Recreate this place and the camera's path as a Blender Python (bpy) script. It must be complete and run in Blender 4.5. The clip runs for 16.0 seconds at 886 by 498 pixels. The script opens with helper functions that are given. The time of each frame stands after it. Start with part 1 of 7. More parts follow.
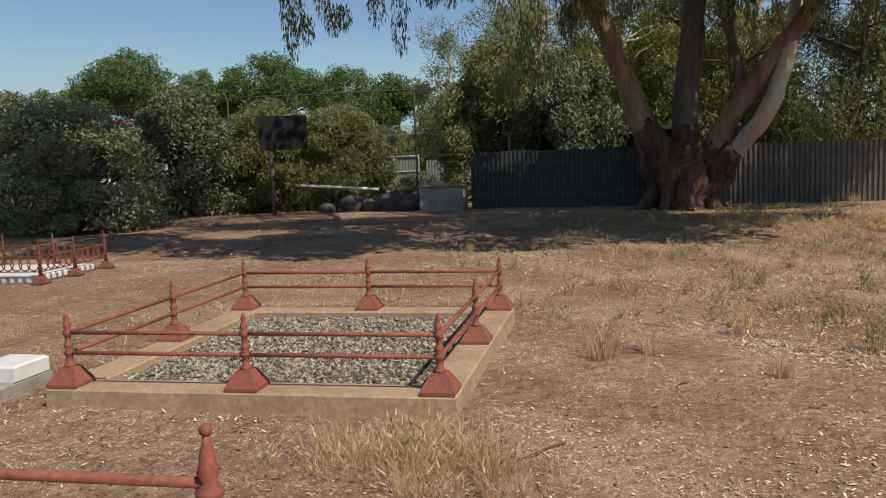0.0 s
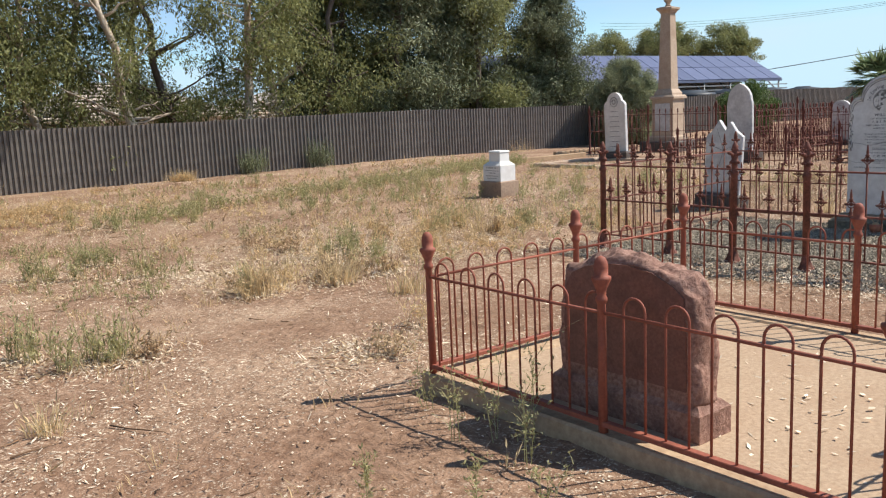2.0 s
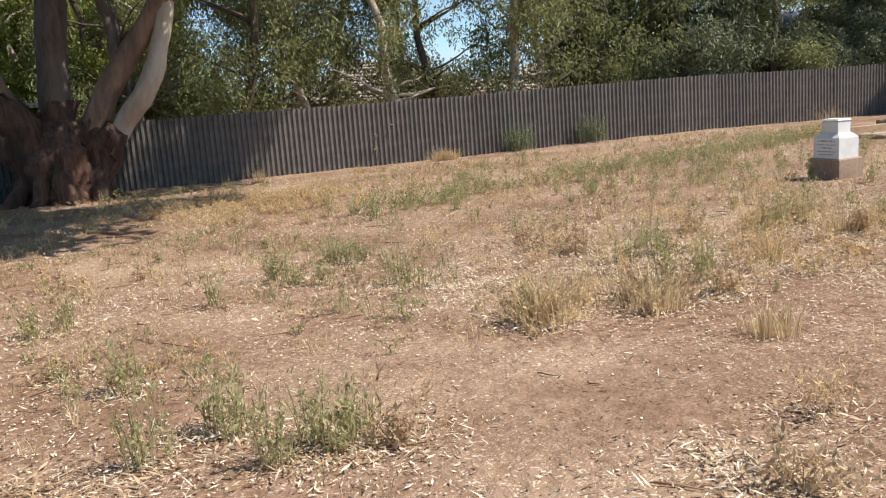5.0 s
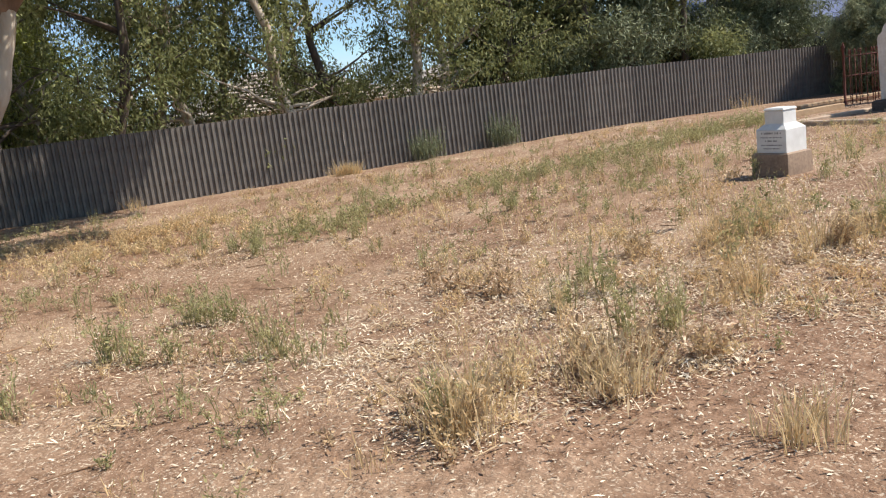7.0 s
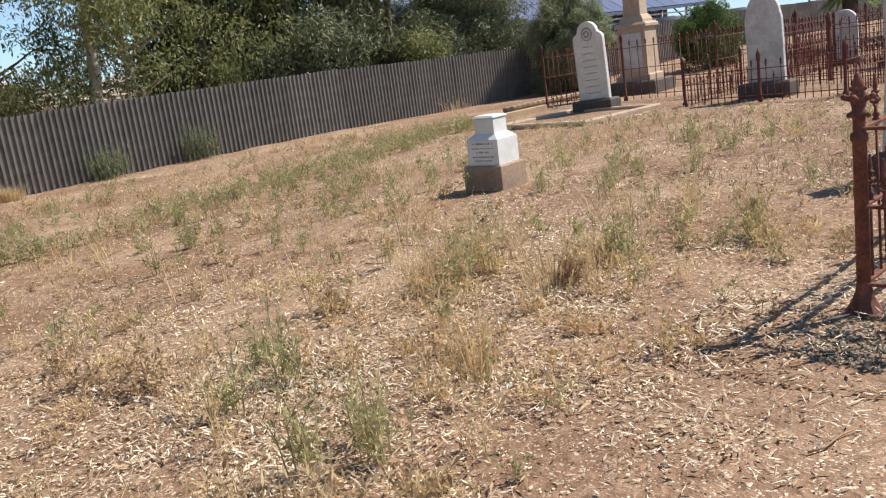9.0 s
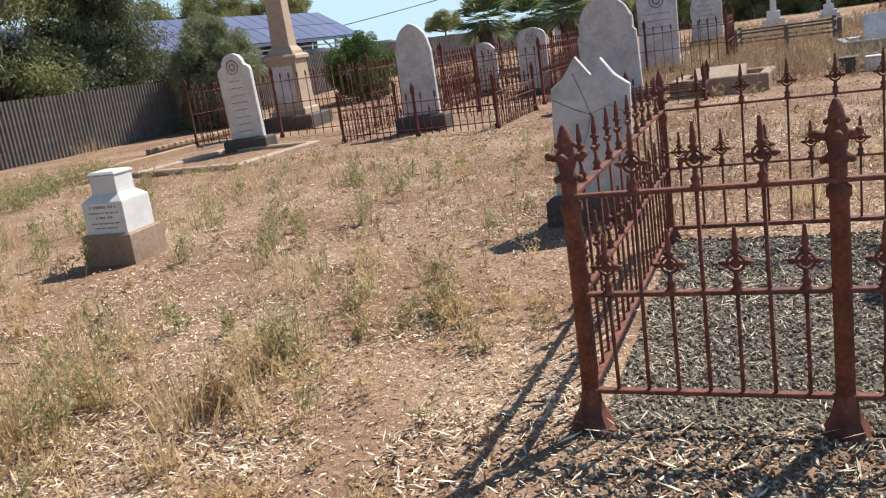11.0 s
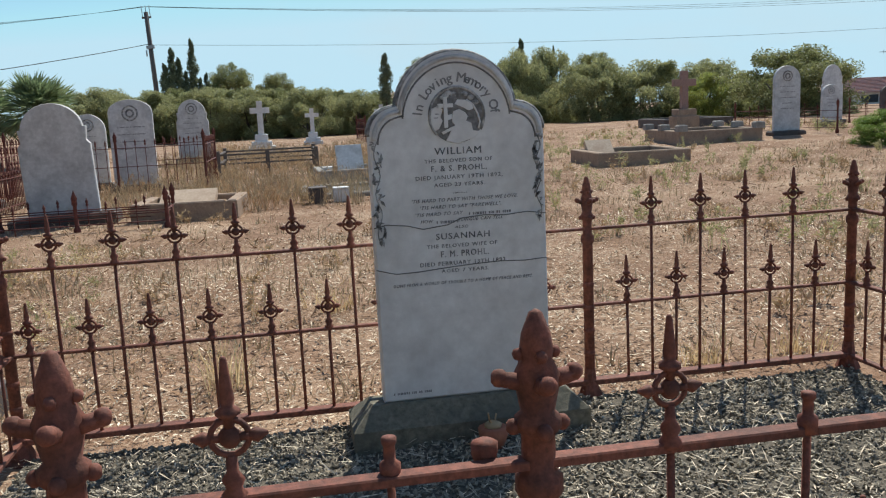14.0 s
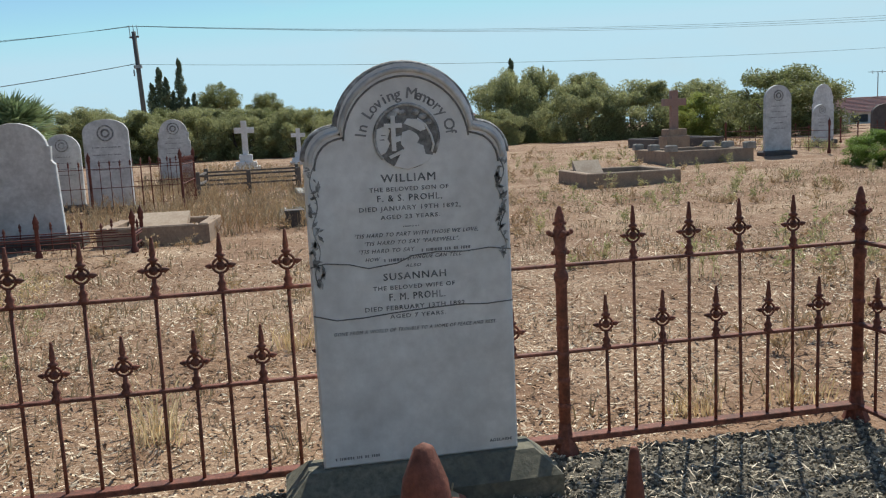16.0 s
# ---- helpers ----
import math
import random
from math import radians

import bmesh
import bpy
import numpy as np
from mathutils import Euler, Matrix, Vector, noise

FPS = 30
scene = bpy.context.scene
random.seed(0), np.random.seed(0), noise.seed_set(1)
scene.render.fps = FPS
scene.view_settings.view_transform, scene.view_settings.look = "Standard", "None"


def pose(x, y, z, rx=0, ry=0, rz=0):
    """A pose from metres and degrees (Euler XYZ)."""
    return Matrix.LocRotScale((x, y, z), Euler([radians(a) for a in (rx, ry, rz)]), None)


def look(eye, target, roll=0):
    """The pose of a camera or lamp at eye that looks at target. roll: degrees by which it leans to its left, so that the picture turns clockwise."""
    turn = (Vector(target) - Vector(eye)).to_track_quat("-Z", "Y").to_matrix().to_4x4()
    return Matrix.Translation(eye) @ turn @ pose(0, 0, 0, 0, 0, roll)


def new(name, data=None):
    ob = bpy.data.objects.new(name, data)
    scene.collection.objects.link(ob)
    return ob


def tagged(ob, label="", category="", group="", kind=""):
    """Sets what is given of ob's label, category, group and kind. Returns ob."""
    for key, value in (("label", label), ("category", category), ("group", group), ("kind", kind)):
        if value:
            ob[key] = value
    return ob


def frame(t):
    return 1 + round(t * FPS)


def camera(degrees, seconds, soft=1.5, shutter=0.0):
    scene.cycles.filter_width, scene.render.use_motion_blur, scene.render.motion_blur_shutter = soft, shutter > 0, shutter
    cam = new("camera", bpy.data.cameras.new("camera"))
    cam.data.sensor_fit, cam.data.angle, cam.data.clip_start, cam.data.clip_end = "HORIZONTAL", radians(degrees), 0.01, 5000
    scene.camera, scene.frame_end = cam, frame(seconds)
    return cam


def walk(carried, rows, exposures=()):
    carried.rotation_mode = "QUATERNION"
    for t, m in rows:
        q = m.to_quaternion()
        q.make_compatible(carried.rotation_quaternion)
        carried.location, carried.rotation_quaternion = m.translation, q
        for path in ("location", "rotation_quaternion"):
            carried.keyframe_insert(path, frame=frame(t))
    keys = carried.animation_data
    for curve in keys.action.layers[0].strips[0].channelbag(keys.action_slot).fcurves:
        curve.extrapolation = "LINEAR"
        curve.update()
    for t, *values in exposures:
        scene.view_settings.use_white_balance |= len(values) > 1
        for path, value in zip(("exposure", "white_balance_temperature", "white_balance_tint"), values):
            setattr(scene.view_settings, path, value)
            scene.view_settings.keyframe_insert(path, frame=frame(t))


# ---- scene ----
cam = camera(55.2, 16.0, soft=1.2)
METRES, EYE, TILT, LEAN, TURN = 10.7, 1.5, 0.0, 0.0, 14.7
ROWS = [
    (0.0, 0.0, 0.0, 0.0, -0.23, -6.33, 2.11),
    (0.5, 0.0236, 0.0072, -0.0012, -32.81, -8.73, 2.88),
    (1.0, 0.0411, 0.0193, 0.0004, -51.25, -9.8, 2.76),
    (1.5, 0.0594, 0.0325, -0.0031, -53.02, -9.96, 2.8),
    (2.0, 0.0806, 0.0436, -0.001, -52.9, -9.21, 2.53),
    (2.5, 0.1003, 0.0679, -0.0037, -52.74, -9.16, 1.96),
    (3.0, 0.1219, 0.0976, -0.0049, -44.94, -10.9, 4.5),
    (3.5, 0.1433, 0.1251, -0.003, -35.79, -10.0, 5.19),
    (4.0, 0.1621, 0.1566, -0.0049, -35.71, -9.83, 4.17),
    (6.5, 0.2934, 0.3151, -0.0107, -38.25, -10.19, 6.5),
    (7.0, 0.326, 0.344, -0.0097, -41.88, -10.12, 7.29),
    (7.5, 0.3597, 0.3657, -0.008, -42.75, -10.13, 7.05),
    (8.0, 0.3948, 0.3913, -0.0091, -47.59, -10.73, 7.0),
    (8.5, 0.4306, 0.4044, -0.0097, -54.51, -11.5, 7.16),
    (11.0, 0.5953, 0.4494, -0.0067, -83.3, -13.64, 7.99),
    (11.5, 0.6239, 0.4425, -0.0064, -90.22, -11.74, 6.39),
    (12.0, 0.6493, 0.4299, -0.007, -95.55, -10.78, 6.2),
    (12.5, 0.6776, 0.4183, -0.0079, -107.58, -10.59, 5.05),
    (13.0, 0.6994, 0.3981, -0.0089, -110.95, -11.16, 5.15),
    (13.5, 0.715, 0.3732, -0.0061, -113.21, -10.79, 3.9),
    (14.0, 0.7357, 0.3627, -0.008, -115.01, -9.22, 2.71),
    (14.5, 0.7516, 0.352, -0.0084, -116.26, -9.32, 2.59),
    (15.0, 0.7581, 0.3388, -0.0071, -115.94, -9.2, 1.84),
    (15.5, 0.7638, 0.3318, -0.0063, -115.88, -7.49, 1.42),
    (16.0, 0.7723, 0.3286, -0.0083, -115.54, -7.94, 2.71),
]
walk(cam, [(t, pose(0, 0, EYE, TILT, LEAN, TURN) @ pose(METRES * x, METRES * y, METRES * z, 90 + pitch, roll, yaw)) for t, x, y, z, yaw, pitch, roll in ROWS],
     exposures=[(0.0, -0.25, 6900, 10), (0.3, -0.1, 6800, 10), (0.6, 0.27, 6650, 10), (1.2, 0.42, 6550, 10), (3.0, 0.48, 6600, 10), (8.5, 0.45, 6600, 10),
                (11.0, 0.45, 6600, 11), (11.5, 0.5, 6550, 11), (12.5, 0.42, 6500, 11), (13.2, 0.42, 6480, 8), (14.5, 0.16, 6400, 4), (16.0, 0.18, 6400, 3)])

# world and sun
SUN_EL, SUN_DIR = radians(51), Vector((0.87, -0.49, 0.0)).normalized()
world = bpy.data.worlds.new("world")
scene.world = world
world.use_nodes = True
wn, wl = world.node_tree.nodes, world.node_tree.links
sky = wn.new("ShaderNodeTexSky")
sky.sky_type = "NISHITA"
sky.sun_disc = False
sky.sun_elevation = SUN_EL
sky.sun_rotation = math.atan2(SUN_DIR.x, SUN_DIR.y)
sky.air_density, sky.dust_density, sky.ozone_density = 0.75, 0.08, 3.2
wn["Background"].inputs["Strength"].default_value = 0.122
tint = wn.new("ShaderNodeMix")
tint.data_type, tint.blend_type = "RGBA", "MULTIPLY"
tint.inputs["Factor"].default_value = 1.0
tint.inputs["B"].default_value = (0.94, 1.0, 0.99, 1)
wl.new(sky.outputs[0], tint.inputs["A"])
where = wn.new("ShaderNodeTexCoord")
stretch = wn.new("ShaderNodeMapping")
stretch.inputs["Scale"].default_value = (1.2, 3.0, 9.0)
stretch.inputs["Rotation"].default_value = (0.15, 0.1, 0.6)
wisp = wn.new("ShaderNodeTexNoise")
wisp.inputs["Scale"].default_value, wisp.inputs["Detail"].default_value, wisp.inputs["Roughness"].default_value = 1.6, 6, 0.55
fade = wn.new("ShaderNodeMapRange")
fade.inputs["From Min"].default_value, fade.inputs["From Max"].default_value, fade.inputs["To Max"].default_value = 0.50, 0.80, 0.35
cloud = wn.new("ShaderNodeMix")
cloud.data_type = "RGBA"
cloud.inputs["B"].default_value = (4.4, 4.9, 5.3, 1)
wl.new(where.outputs["Generated"], stretch.inputs["Vector"])
wl.new(stretch.outputs["Vector"], wisp.inputs["Vector"])
wl.new(wisp.outputs["Fac"], fade.inputs["Value"])
wl.new(fade.outputs["Result"], cloud.inputs["Factor"])
haze = wn.new("ShaderNodeVectorMath")
haze.operation = "MINIMUM"
haze.inputs[1].default_value = (3.8, 5.3, 6.3)
wl.new(tint.outputs["Result"], haze.inputs[0])
wl.new(haze.outputs["Vector"], cloud.inputs["A"])
wl.new(cloud.outputs["Result"], wn["Background"].inputs["Color"])
sun_data = bpy.data.lights.new("sun", "SUN")
sun_data.energy, sun_data.angle, sun_data.color = 4.75, radians(0.55), (1.0, 0.945, 0.87)
sun = new("sun", sun_data)
to_sun = SUN_DIR * math.cos(SUN_EL) + Vector((0, 0, math.sin(SUN_EL)))
sun.matrix_world = look((0, 0, 40), Vector((0, 0, 40)) - to_sun)
scene.view_settings.exposure = 0.0


# ---- materials ----
def surface(name, dark, light, grain=40.0, stain=None, stain_scale=2.0, stain_amount=0.5, rough=0.8, bump=0.3, depth=0.01,
            metal=0.0, island=0.0, objects=0.0, translucent=0.0, stretch=None, gloss=0.3):
    """Two tones by grain, stains of a third at a larger scale, and relief."""
    m = bpy.data.materials.new(name)
    m.use_nodes = True
    n, l = m.node_tree.nodes, m.node_tree.links
    shader = n["Principled BSDF"]
    co = n.new("ShaderNodeTexCoord")
    vec = co.outputs["Object"]
    if stretch:
        mp = n.new("ShaderNodeMapping")
        mp.inputs["Scale"].default_value = stretch
        l.new(vec, mp.inputs["Vector"])
        vec = mp.outputs["Vector"]
    fine = n.new("ShaderNodeTexNoise")
    fine.inputs["Scale"].default_value, fine.inputs["Detail"].default_value, fine.inputs["Roughness"].default_value = grain, 5, 0.65
    l.new(vec, fine.inputs["Vector"])
    ramp = n.new("ShaderNodeValToRGB")
    ramp.color_ramp.elements[0].position, ramp.color_ramp.elements[0].color = 0.32, (*dark, 1)
    ramp.color_ramp.elements[1].position, ramp.color_ramp.elements[1].color = 0.68, (*light, 1)
    l.new(fine.outputs["Fac"], ramp.inputs["Fac"])
    out = ramp.outputs["Color"]
    if stain:
        big = n.new("ShaderNodeTexNoise")
        big.inputs["Scale"].default_value, big.inputs["Detail"].default_value, big.inputs["Roughness"].default_value = stain_scale, 6, 0.6
        l.new(vec, big.inputs["Vector"])
        r2 = n.new("ShaderNodeValToRGB")
        r2.color_ramp.elements[0].position, r2.color_ramp.elements[0].color = 0.45, (0, 0, 0, 1)
        r2.color_ramp.elements[1].position, r2.color_ramp.elements[1].color = 0.7, (stain_amount,) * 3 + (1,)
        l.new(big.outputs["Fac"], r2.inputs["Fac"])
        mix = n.new("ShaderNodeMix")
        mix.data_type = "RGBA"
        l.new(r2.outputs["Color"], mix.inputs["Factor"])
        l.new(out, mix.inputs["A"])
        mix.inputs["B"].default_value = (*stain, 1)
        out = mix.outputs["Result"]
    for amount, source in ((island, "island"), (objects, "object")):
        if amount:
            if source == "island":
                g = n.new("ShaderNodeNewGeometry")
                rnd = g.outputs["Random Per Island"]
            else:
                g = n.new("ShaderNodeObjectInfo")
                rnd = g.outputs["Random"]
            mr = n.new("ShaderNodeMapRange")
            mr.inputs["To Min"].default_value, mr.inputs["To Max"].default_value = 1 - amount, 1 + amount
            l.new(rnd, mr.inputs["Value"])
            hsv = n.new("ShaderNodeHueSaturation")
            l.new(mr.outputs["Result"], hsv.inputs["Value"])
            l.new(out, hsv.inputs["Color"])
            out = hsv.outputs["Color"]
    l.new(out, shader.inputs["Base Color"])
    shader.inputs["Roughness"].default_value = rough
    shader.inputs["Metallic"].default_value = metal
    shader.inputs["Specular IOR Level"].default_value = gloss
    if bump:
        bp = n.new("ShaderNodeBump")
        bp.inputs["Strength"].default_value, bp.inputs["Distance"].default_value = bump, depth
        l.new(fine.outputs["Fac"], bp.inputs["Height"])
        l.new(bp.outputs["Normal"], shader.inputs["Normal"])
    if translucent:
        tr = n.new("ShaderNodeBsdfTranslucent")
        l.new(out, tr.inputs["Color"])
        ms = n.new("ShaderNodeMixShader")
        ms.inputs["Fac"].default_value = translucent
        l.new(shader.outputs[0], ms.inputs[1])
        l.new(tr.outputs[0], ms.inputs[2])
        l.new(ms.outputs[0], n["Material Output"].inputs["Surface"])
    return m


def soil_material():
    """Dry red-brown earth: bare, dusty and strawy patches, with pale chips of bark and leaf."""
    m = surface("dry_earth", (0.165, 0.093, 0.057), (0.365, 0.236, 0.156), grain=11.0, stain=(0.44, 0.31, 0.208), stain_scale=0.45,
                stain_amount=0.8, rough=0.95, bump=0.9, depth=0.045, gloss=0.1)
    n, l = m.node_tree.nodes, m.node_tree.links
    shader = n["Principled BSDF"]
    base = shader.inputs["Base Color"].links[0].from_socket
    co = n.new("ShaderNodeTexCoord")
    warp = n.new("ShaderNodeTexNoise")
    warp.inputs["Scale"].default_value = 14
    l.new(co.outputs["Object"], warp.inputs["Vector"])
    add = n.new("ShaderNodeVectorMath")
    add.operation = "MULTIPLY_ADD"
    add.inputs[1].default_value = (0.1, 0.1, 0)
    l.new(warp.outputs["Color"], add.inputs[0])
    l.new(co.outputs["Object"], add.inputs[2])
    patch = n.new("ShaderNodeTexNoise")
    patch.inputs["Scale"].default_value, patch.inputs["Detail"].default_value = 0.9, 5
    l.new(co.outputs["Object"], patch.inputs["Vector"])
    out = base
    for scale, size, colour, low, high in ((38, 0.36, (0.70, 0.58, 0.44), 0.36, 0.58), (75, 0.42, (0.60, 0.47, 0.34), 0.30, 0.55),
                                           (55, 0.24, (0.11, 0.06, 0.035), 0.35, 0.7)):
        v = n.new("ShaderNodeTexVoronoi")
        v.inputs["Scale"].default_value = scale
        l.new(add.outputs[0], v.inputs["Vector"])
        r = n.new("ShaderNodeValToRGB")
        r.color_ramp.elements[0].position, r.color_ramp.elements[0].color = size * 0.6, (1, 1, 1, 1)
        r.color_ramp.elements[1].position, r.color_ramp.elements[1].color = size, (0, 0, 0, 1)
        l.new(v.outputs["Distance"], r.inputs["Fac"])
        cut = n.new("ShaderNodeMapRange")
        cut.inputs["From Min"].default_value, cut.inputs["From Max"].default_value = low, high
        l.new(patch.outputs["Fac"], cut.inputs["Value"])
        mul = n.new("ShaderNodeMath")
        mul.operation = "MULTIPLY"
        l.new(r.outputs["Color"], mul.inputs[0])
        l.new(cut.outputs["Result"], mul.inputs[1])
        sep = n.new("ShaderNodeSeparateColor")
        l.new(v.outputs["Color"], sep.inputs["Color"])
        gate = n.new("ShaderNodeMath")
        gate.operation = "GREATER_THAN"
        gate.inputs[1].default_value = 0.55
        l.new(sep.outputs["Red"], gate.inputs[0])
        mul2 = n.new("ShaderNodeMath")
        mul2.operation = "MULTIPLY"
        l.new(mul.outputs[0], mul2.inputs[0])
        l.new(gate.outputs[0], mul2.inputs[1])
        mix = n.new("ShaderNodeMix")
        mix.data_type = "RGBA"
        l.new(mul2.outputs[0], mix.inputs["Factor"])
        l.new(out, mix.inputs["A"])
        mix.inputs["B"].default_value = (*colour, 1)
        out = mix.outputs["Result"]
    bare = n.new("ShaderNodeTexNoise")
    bare.inputs["Scale"].default_value, bare.inputs["Detail"].default_value, bare.inputs["Roughness"].default_value = 0.75, 7, 0.65
    l.new(co.outputs["Object"], bare.inputs["Vector"])
    rb = n.new("ShaderNodeValToRGB")
    rb.color_ramp.elements[0].position, rb.color_ramp.elements[0].color = 0.47, (0, 0, 0, 1)
    rb.color_ramp.elements[1].position, rb.color_ramp.elements[1].color = 0.62, (0.48, 0.48, 0.48, 1)
    l.new(bare.outputs["Fac"], rb.inputs["Fac"])
    dark = n.new("ShaderNodeMix")
    dark.data_type = "RGBA"
    l.new(rb.outputs["Color"], dark.inputs["Factor"])
    l.new(out, dark.inputs["A"])
    dark.inputs["B"].default_value = (0.20, 0.112, 0.070, 1)
    l.new(dark.outputs["Result"], shader.inputs["Base Color"])
    return m


SOIL = soil_material()
RUST = surface("rusted_iron", (0.13, 0.050, 0.035), (0.285, 0.103, 0.068), 60, (0.05, 0.027, 0.02), 9, 0.8, 0.75, 0.5, 0.004)
RUST_FAR = surface("brown_iron", (0.10, 0.034, 0.027), (0.20, 0.066, 0.048), 50, (0.04, 0.02, 0.015), 6, 0.7, 0.8, 0.3, 0.004)
RED_PAINT = surface("red_oxide_paint", (0.26, 0.075, 0.045), (0.36, 0.115, 0.07), 45, (0.17, 0.06, 0.04), 7, 0.7, 0.65, 0.3, 0.003)
PIPE_RED = surface("faded_red_paint", (0.25, 0.075, 0.048), (0.37, 0.12, 0.078), 50, (0.13, 0.06, 0.04), 10, 0.8, 0.7, 0.3, 0.003)
MARBLE = surface("weathered_marble", (0.66, 0.635, 0.60), (0.82, 0.80, 0.765), 14, (0.40, 0.38, 0.35), 2.2, 0.45, 0.6, 0.15, 0.004)
MARBLE_DIRTY = surface("lichened_marble", (0.10, 0.095, 0.085), (0.62, 0.60, 0.57), 26, (0.08, 0.075, 0.07), 9, 0.9, 0.8, 0.5, 0.006)
MARBLE_WORN = surface("stained_marble", (0.50, 0.485, 0.46), (0.74, 0.72, 0.69), 22, (0.24, 0.23, 0.215), 5, 0.7, 0.75, 0.4, 0.005)
MARBLE_GREY = surface("grey_marble", (0.54, 0.53, 0.51), (0.70, 0.69, 0.67), 16, (0.25, 0.24, 0.23), 3, 0.6, 0.7, 0.2, 0.004, objects=0.12)
LETTER = surface("lead_lettering", (0.07, 0.07, 0.07), (0.17, 0.17, 0.165), 50, (0.42, 0.41, 0.39), 16, 0.75, rough=0.6, bump=0.1)
CARVE = surface("dark_carving_ground", (0.11, 0.105, 0.095), (0.30, 0.285, 0.27), 40, rough=0.85, bump=0.4)
GROUT = surface("crack", (0.12, 0.11, 0.10), (0.22, 0.21, 0.2), 60, rough=0.9, bump=0.2)
CONCRETE = surface("old_concrete", (0.36, 0.24, 0.145), (0.52, 0.38, 0.24), 30, (0.27, 0.18, 0.115), 3, 0.7, 0.9, 0.4, 0.006)
CONCRETE_GREY = surface("grey_concrete", (0.26, 0.24, 0.21), (0.40, 0.37, 0.33), 30, (0.16, 0.15, 0.13), 3, 0.8, 0.9, 0.4, 0.006)
PLINTH = surface("mossy_plinth", (0.13, 0.12, 0.085), (0.27, 0.235, 0.17), 35, (0.10, 0.10, 0.08), 4, 0.8, 0.9, 0.5, 0.006)
DARK_STONE = surface("dark_plinth", (0.07, 0.06, 0.055), (0.16, 0.13, 0.115), 40, (0.05, 0.045, 0.04), 5, 0.5, 0.8, 0.3, 0.005)
GRANITE = surface("pink_granite", (0.20, 0.095, 0.067), (0.44, 0.265, 0.195), 45, (0.13, 0.07, 0.052), 7, 0.8, 0.85, 0.8, 0.012)
GRANITE_SMOOTH = surface("smooth_pink_granite", (0.16, 0.07, 0.048), (0.25, 0.115, 0.082), 90, (0.09, 0.045, 0.034), 6, 0.8, 0.5, 0.15, 0.003)
SANDSTONE = surface("sandstone", (0.42, 0.31, 0.22), (0.56, 0.44, 0.33), 25, (0.33, 0.22, 0.15), 2.5, 0.6, 0.85, 0.3, 0.005)
PINK_STONE = surface("pink_stone", (0.27, 0.165, 0.13), (0.37, 0.24, 0.195), 25, (0.28, 0.17, 0.14), 3, 0.5, 0.7, 0.2, 0.005)
SAND = surface("sandy_fill", (0.34, 0.235, 0.15), (0.49, 0.36, 0.24), 40, (0.36, 0.24, 0.15), 3, 0.6, 0.95, 0.5, 0.008)
STONES = surface("blue_metal_gravel", (0.175, 0.15, 0.11), (0.42, 0.365, 0.277), 40, rough=0.9, bump=0.3, island=0.6)
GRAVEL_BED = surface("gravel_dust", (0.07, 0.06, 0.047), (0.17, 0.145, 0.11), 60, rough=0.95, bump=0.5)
CHIPS = surface("bark_chips", (0.56, 0.435, 0.30), (0.84, 0.735, 0.565), 3, rough=0.9, bump=0, island=0.4)
BROWN_STONE = surface("brown_stone", (0.28, 0.195, 0.14), (0.42, 0.31, 0.22), 30, (0.19, 0.14, 0.105), 5, 0.6, 0.9, 0.4, 0.006)
LETTER_WORN = surface("worn_lettering", (0.16, 0.155, 0.15), (0.30, 0.29, 0.28), 60, rough=0.8, bump=0.1)
STRAW = surface("dry_grass", (0.58, 0.43, 0.23), (0.76, 0.62, 0.38), 2.0, (0.52, 0.29, 0.12), 0.5, 0.5, 0.9, 0, island=0.35, translucent=0.42)
STRAW_DULL = surface("dull_grass", (0.36, 0.275, 0.17), (0.52, 0.415, 0.27), 2.0, (0.28, 0.22, 0.11), 0.5, 0.7, 0.9, 0, island=0.35, translucent=0.12)
WEED = surface("grey_green_weed", (0.31, 0.30, 0.135), (0.46, 0.43, 0.225), 2.0, (0.46, 0.38, 0.19), 0.7, 0.5, 0.85, 0, island=0.35, translucent=0.42)
WEED_DRY = surface("drying_weed", (0.42, 0.30, 0.17), (0.56, 0.43, 0.27), 2.0, (0.36, 0.19, 0.10), 0.7, 0.6, 0.9, 0, island=0.35, translucent=0.25)
SHEET = surface("weathered_steel_sheet", (0.125, 0.11, 0.098), (0.19, 0.17, 0.152), 5, (0.22, 0.195, 0.17), 1.2, 0.5, 0.6, 0.1, 0.002, metal=0.1, objects=0.12, gloss=0.4)
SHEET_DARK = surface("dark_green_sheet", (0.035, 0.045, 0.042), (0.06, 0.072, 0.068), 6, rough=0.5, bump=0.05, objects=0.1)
SHEET_PALE = surface("pale_green_sheet", (0.15, 0.19, 0.165), (0.22, 0.26, 0.23), 5, rough=0.6, bump=0.1)
BARK = surface("gum_bark", (0.20, 0.12, 0.08), (0.40, 0.26, 0.175), 6, (0.10, 0.065, 0.05), 1.1, 0.9, 0.85, 0.6, 0.03, stretch=(1, 1, 0.25))
BARK_FOOT = surface("stringy_bark", (0.075, 0.042, 0.030), (0.21, 0.115, 0.075), 12, (0.04, 0.027, 0.022), 2.0, 0.9, 0.9, 0.9, 0.05, stretch=(1, 1, 0.16))
BARK_PALE = surface("pale_gum_bark", (0.46, 0.39, 0.31), (0.62, 0.55, 0.46), 6, (0.34, 0.20, 0.12), 1.3, 0.8, 0.8, 0.4, 0.02, stretch=(1, 1, 0.3))
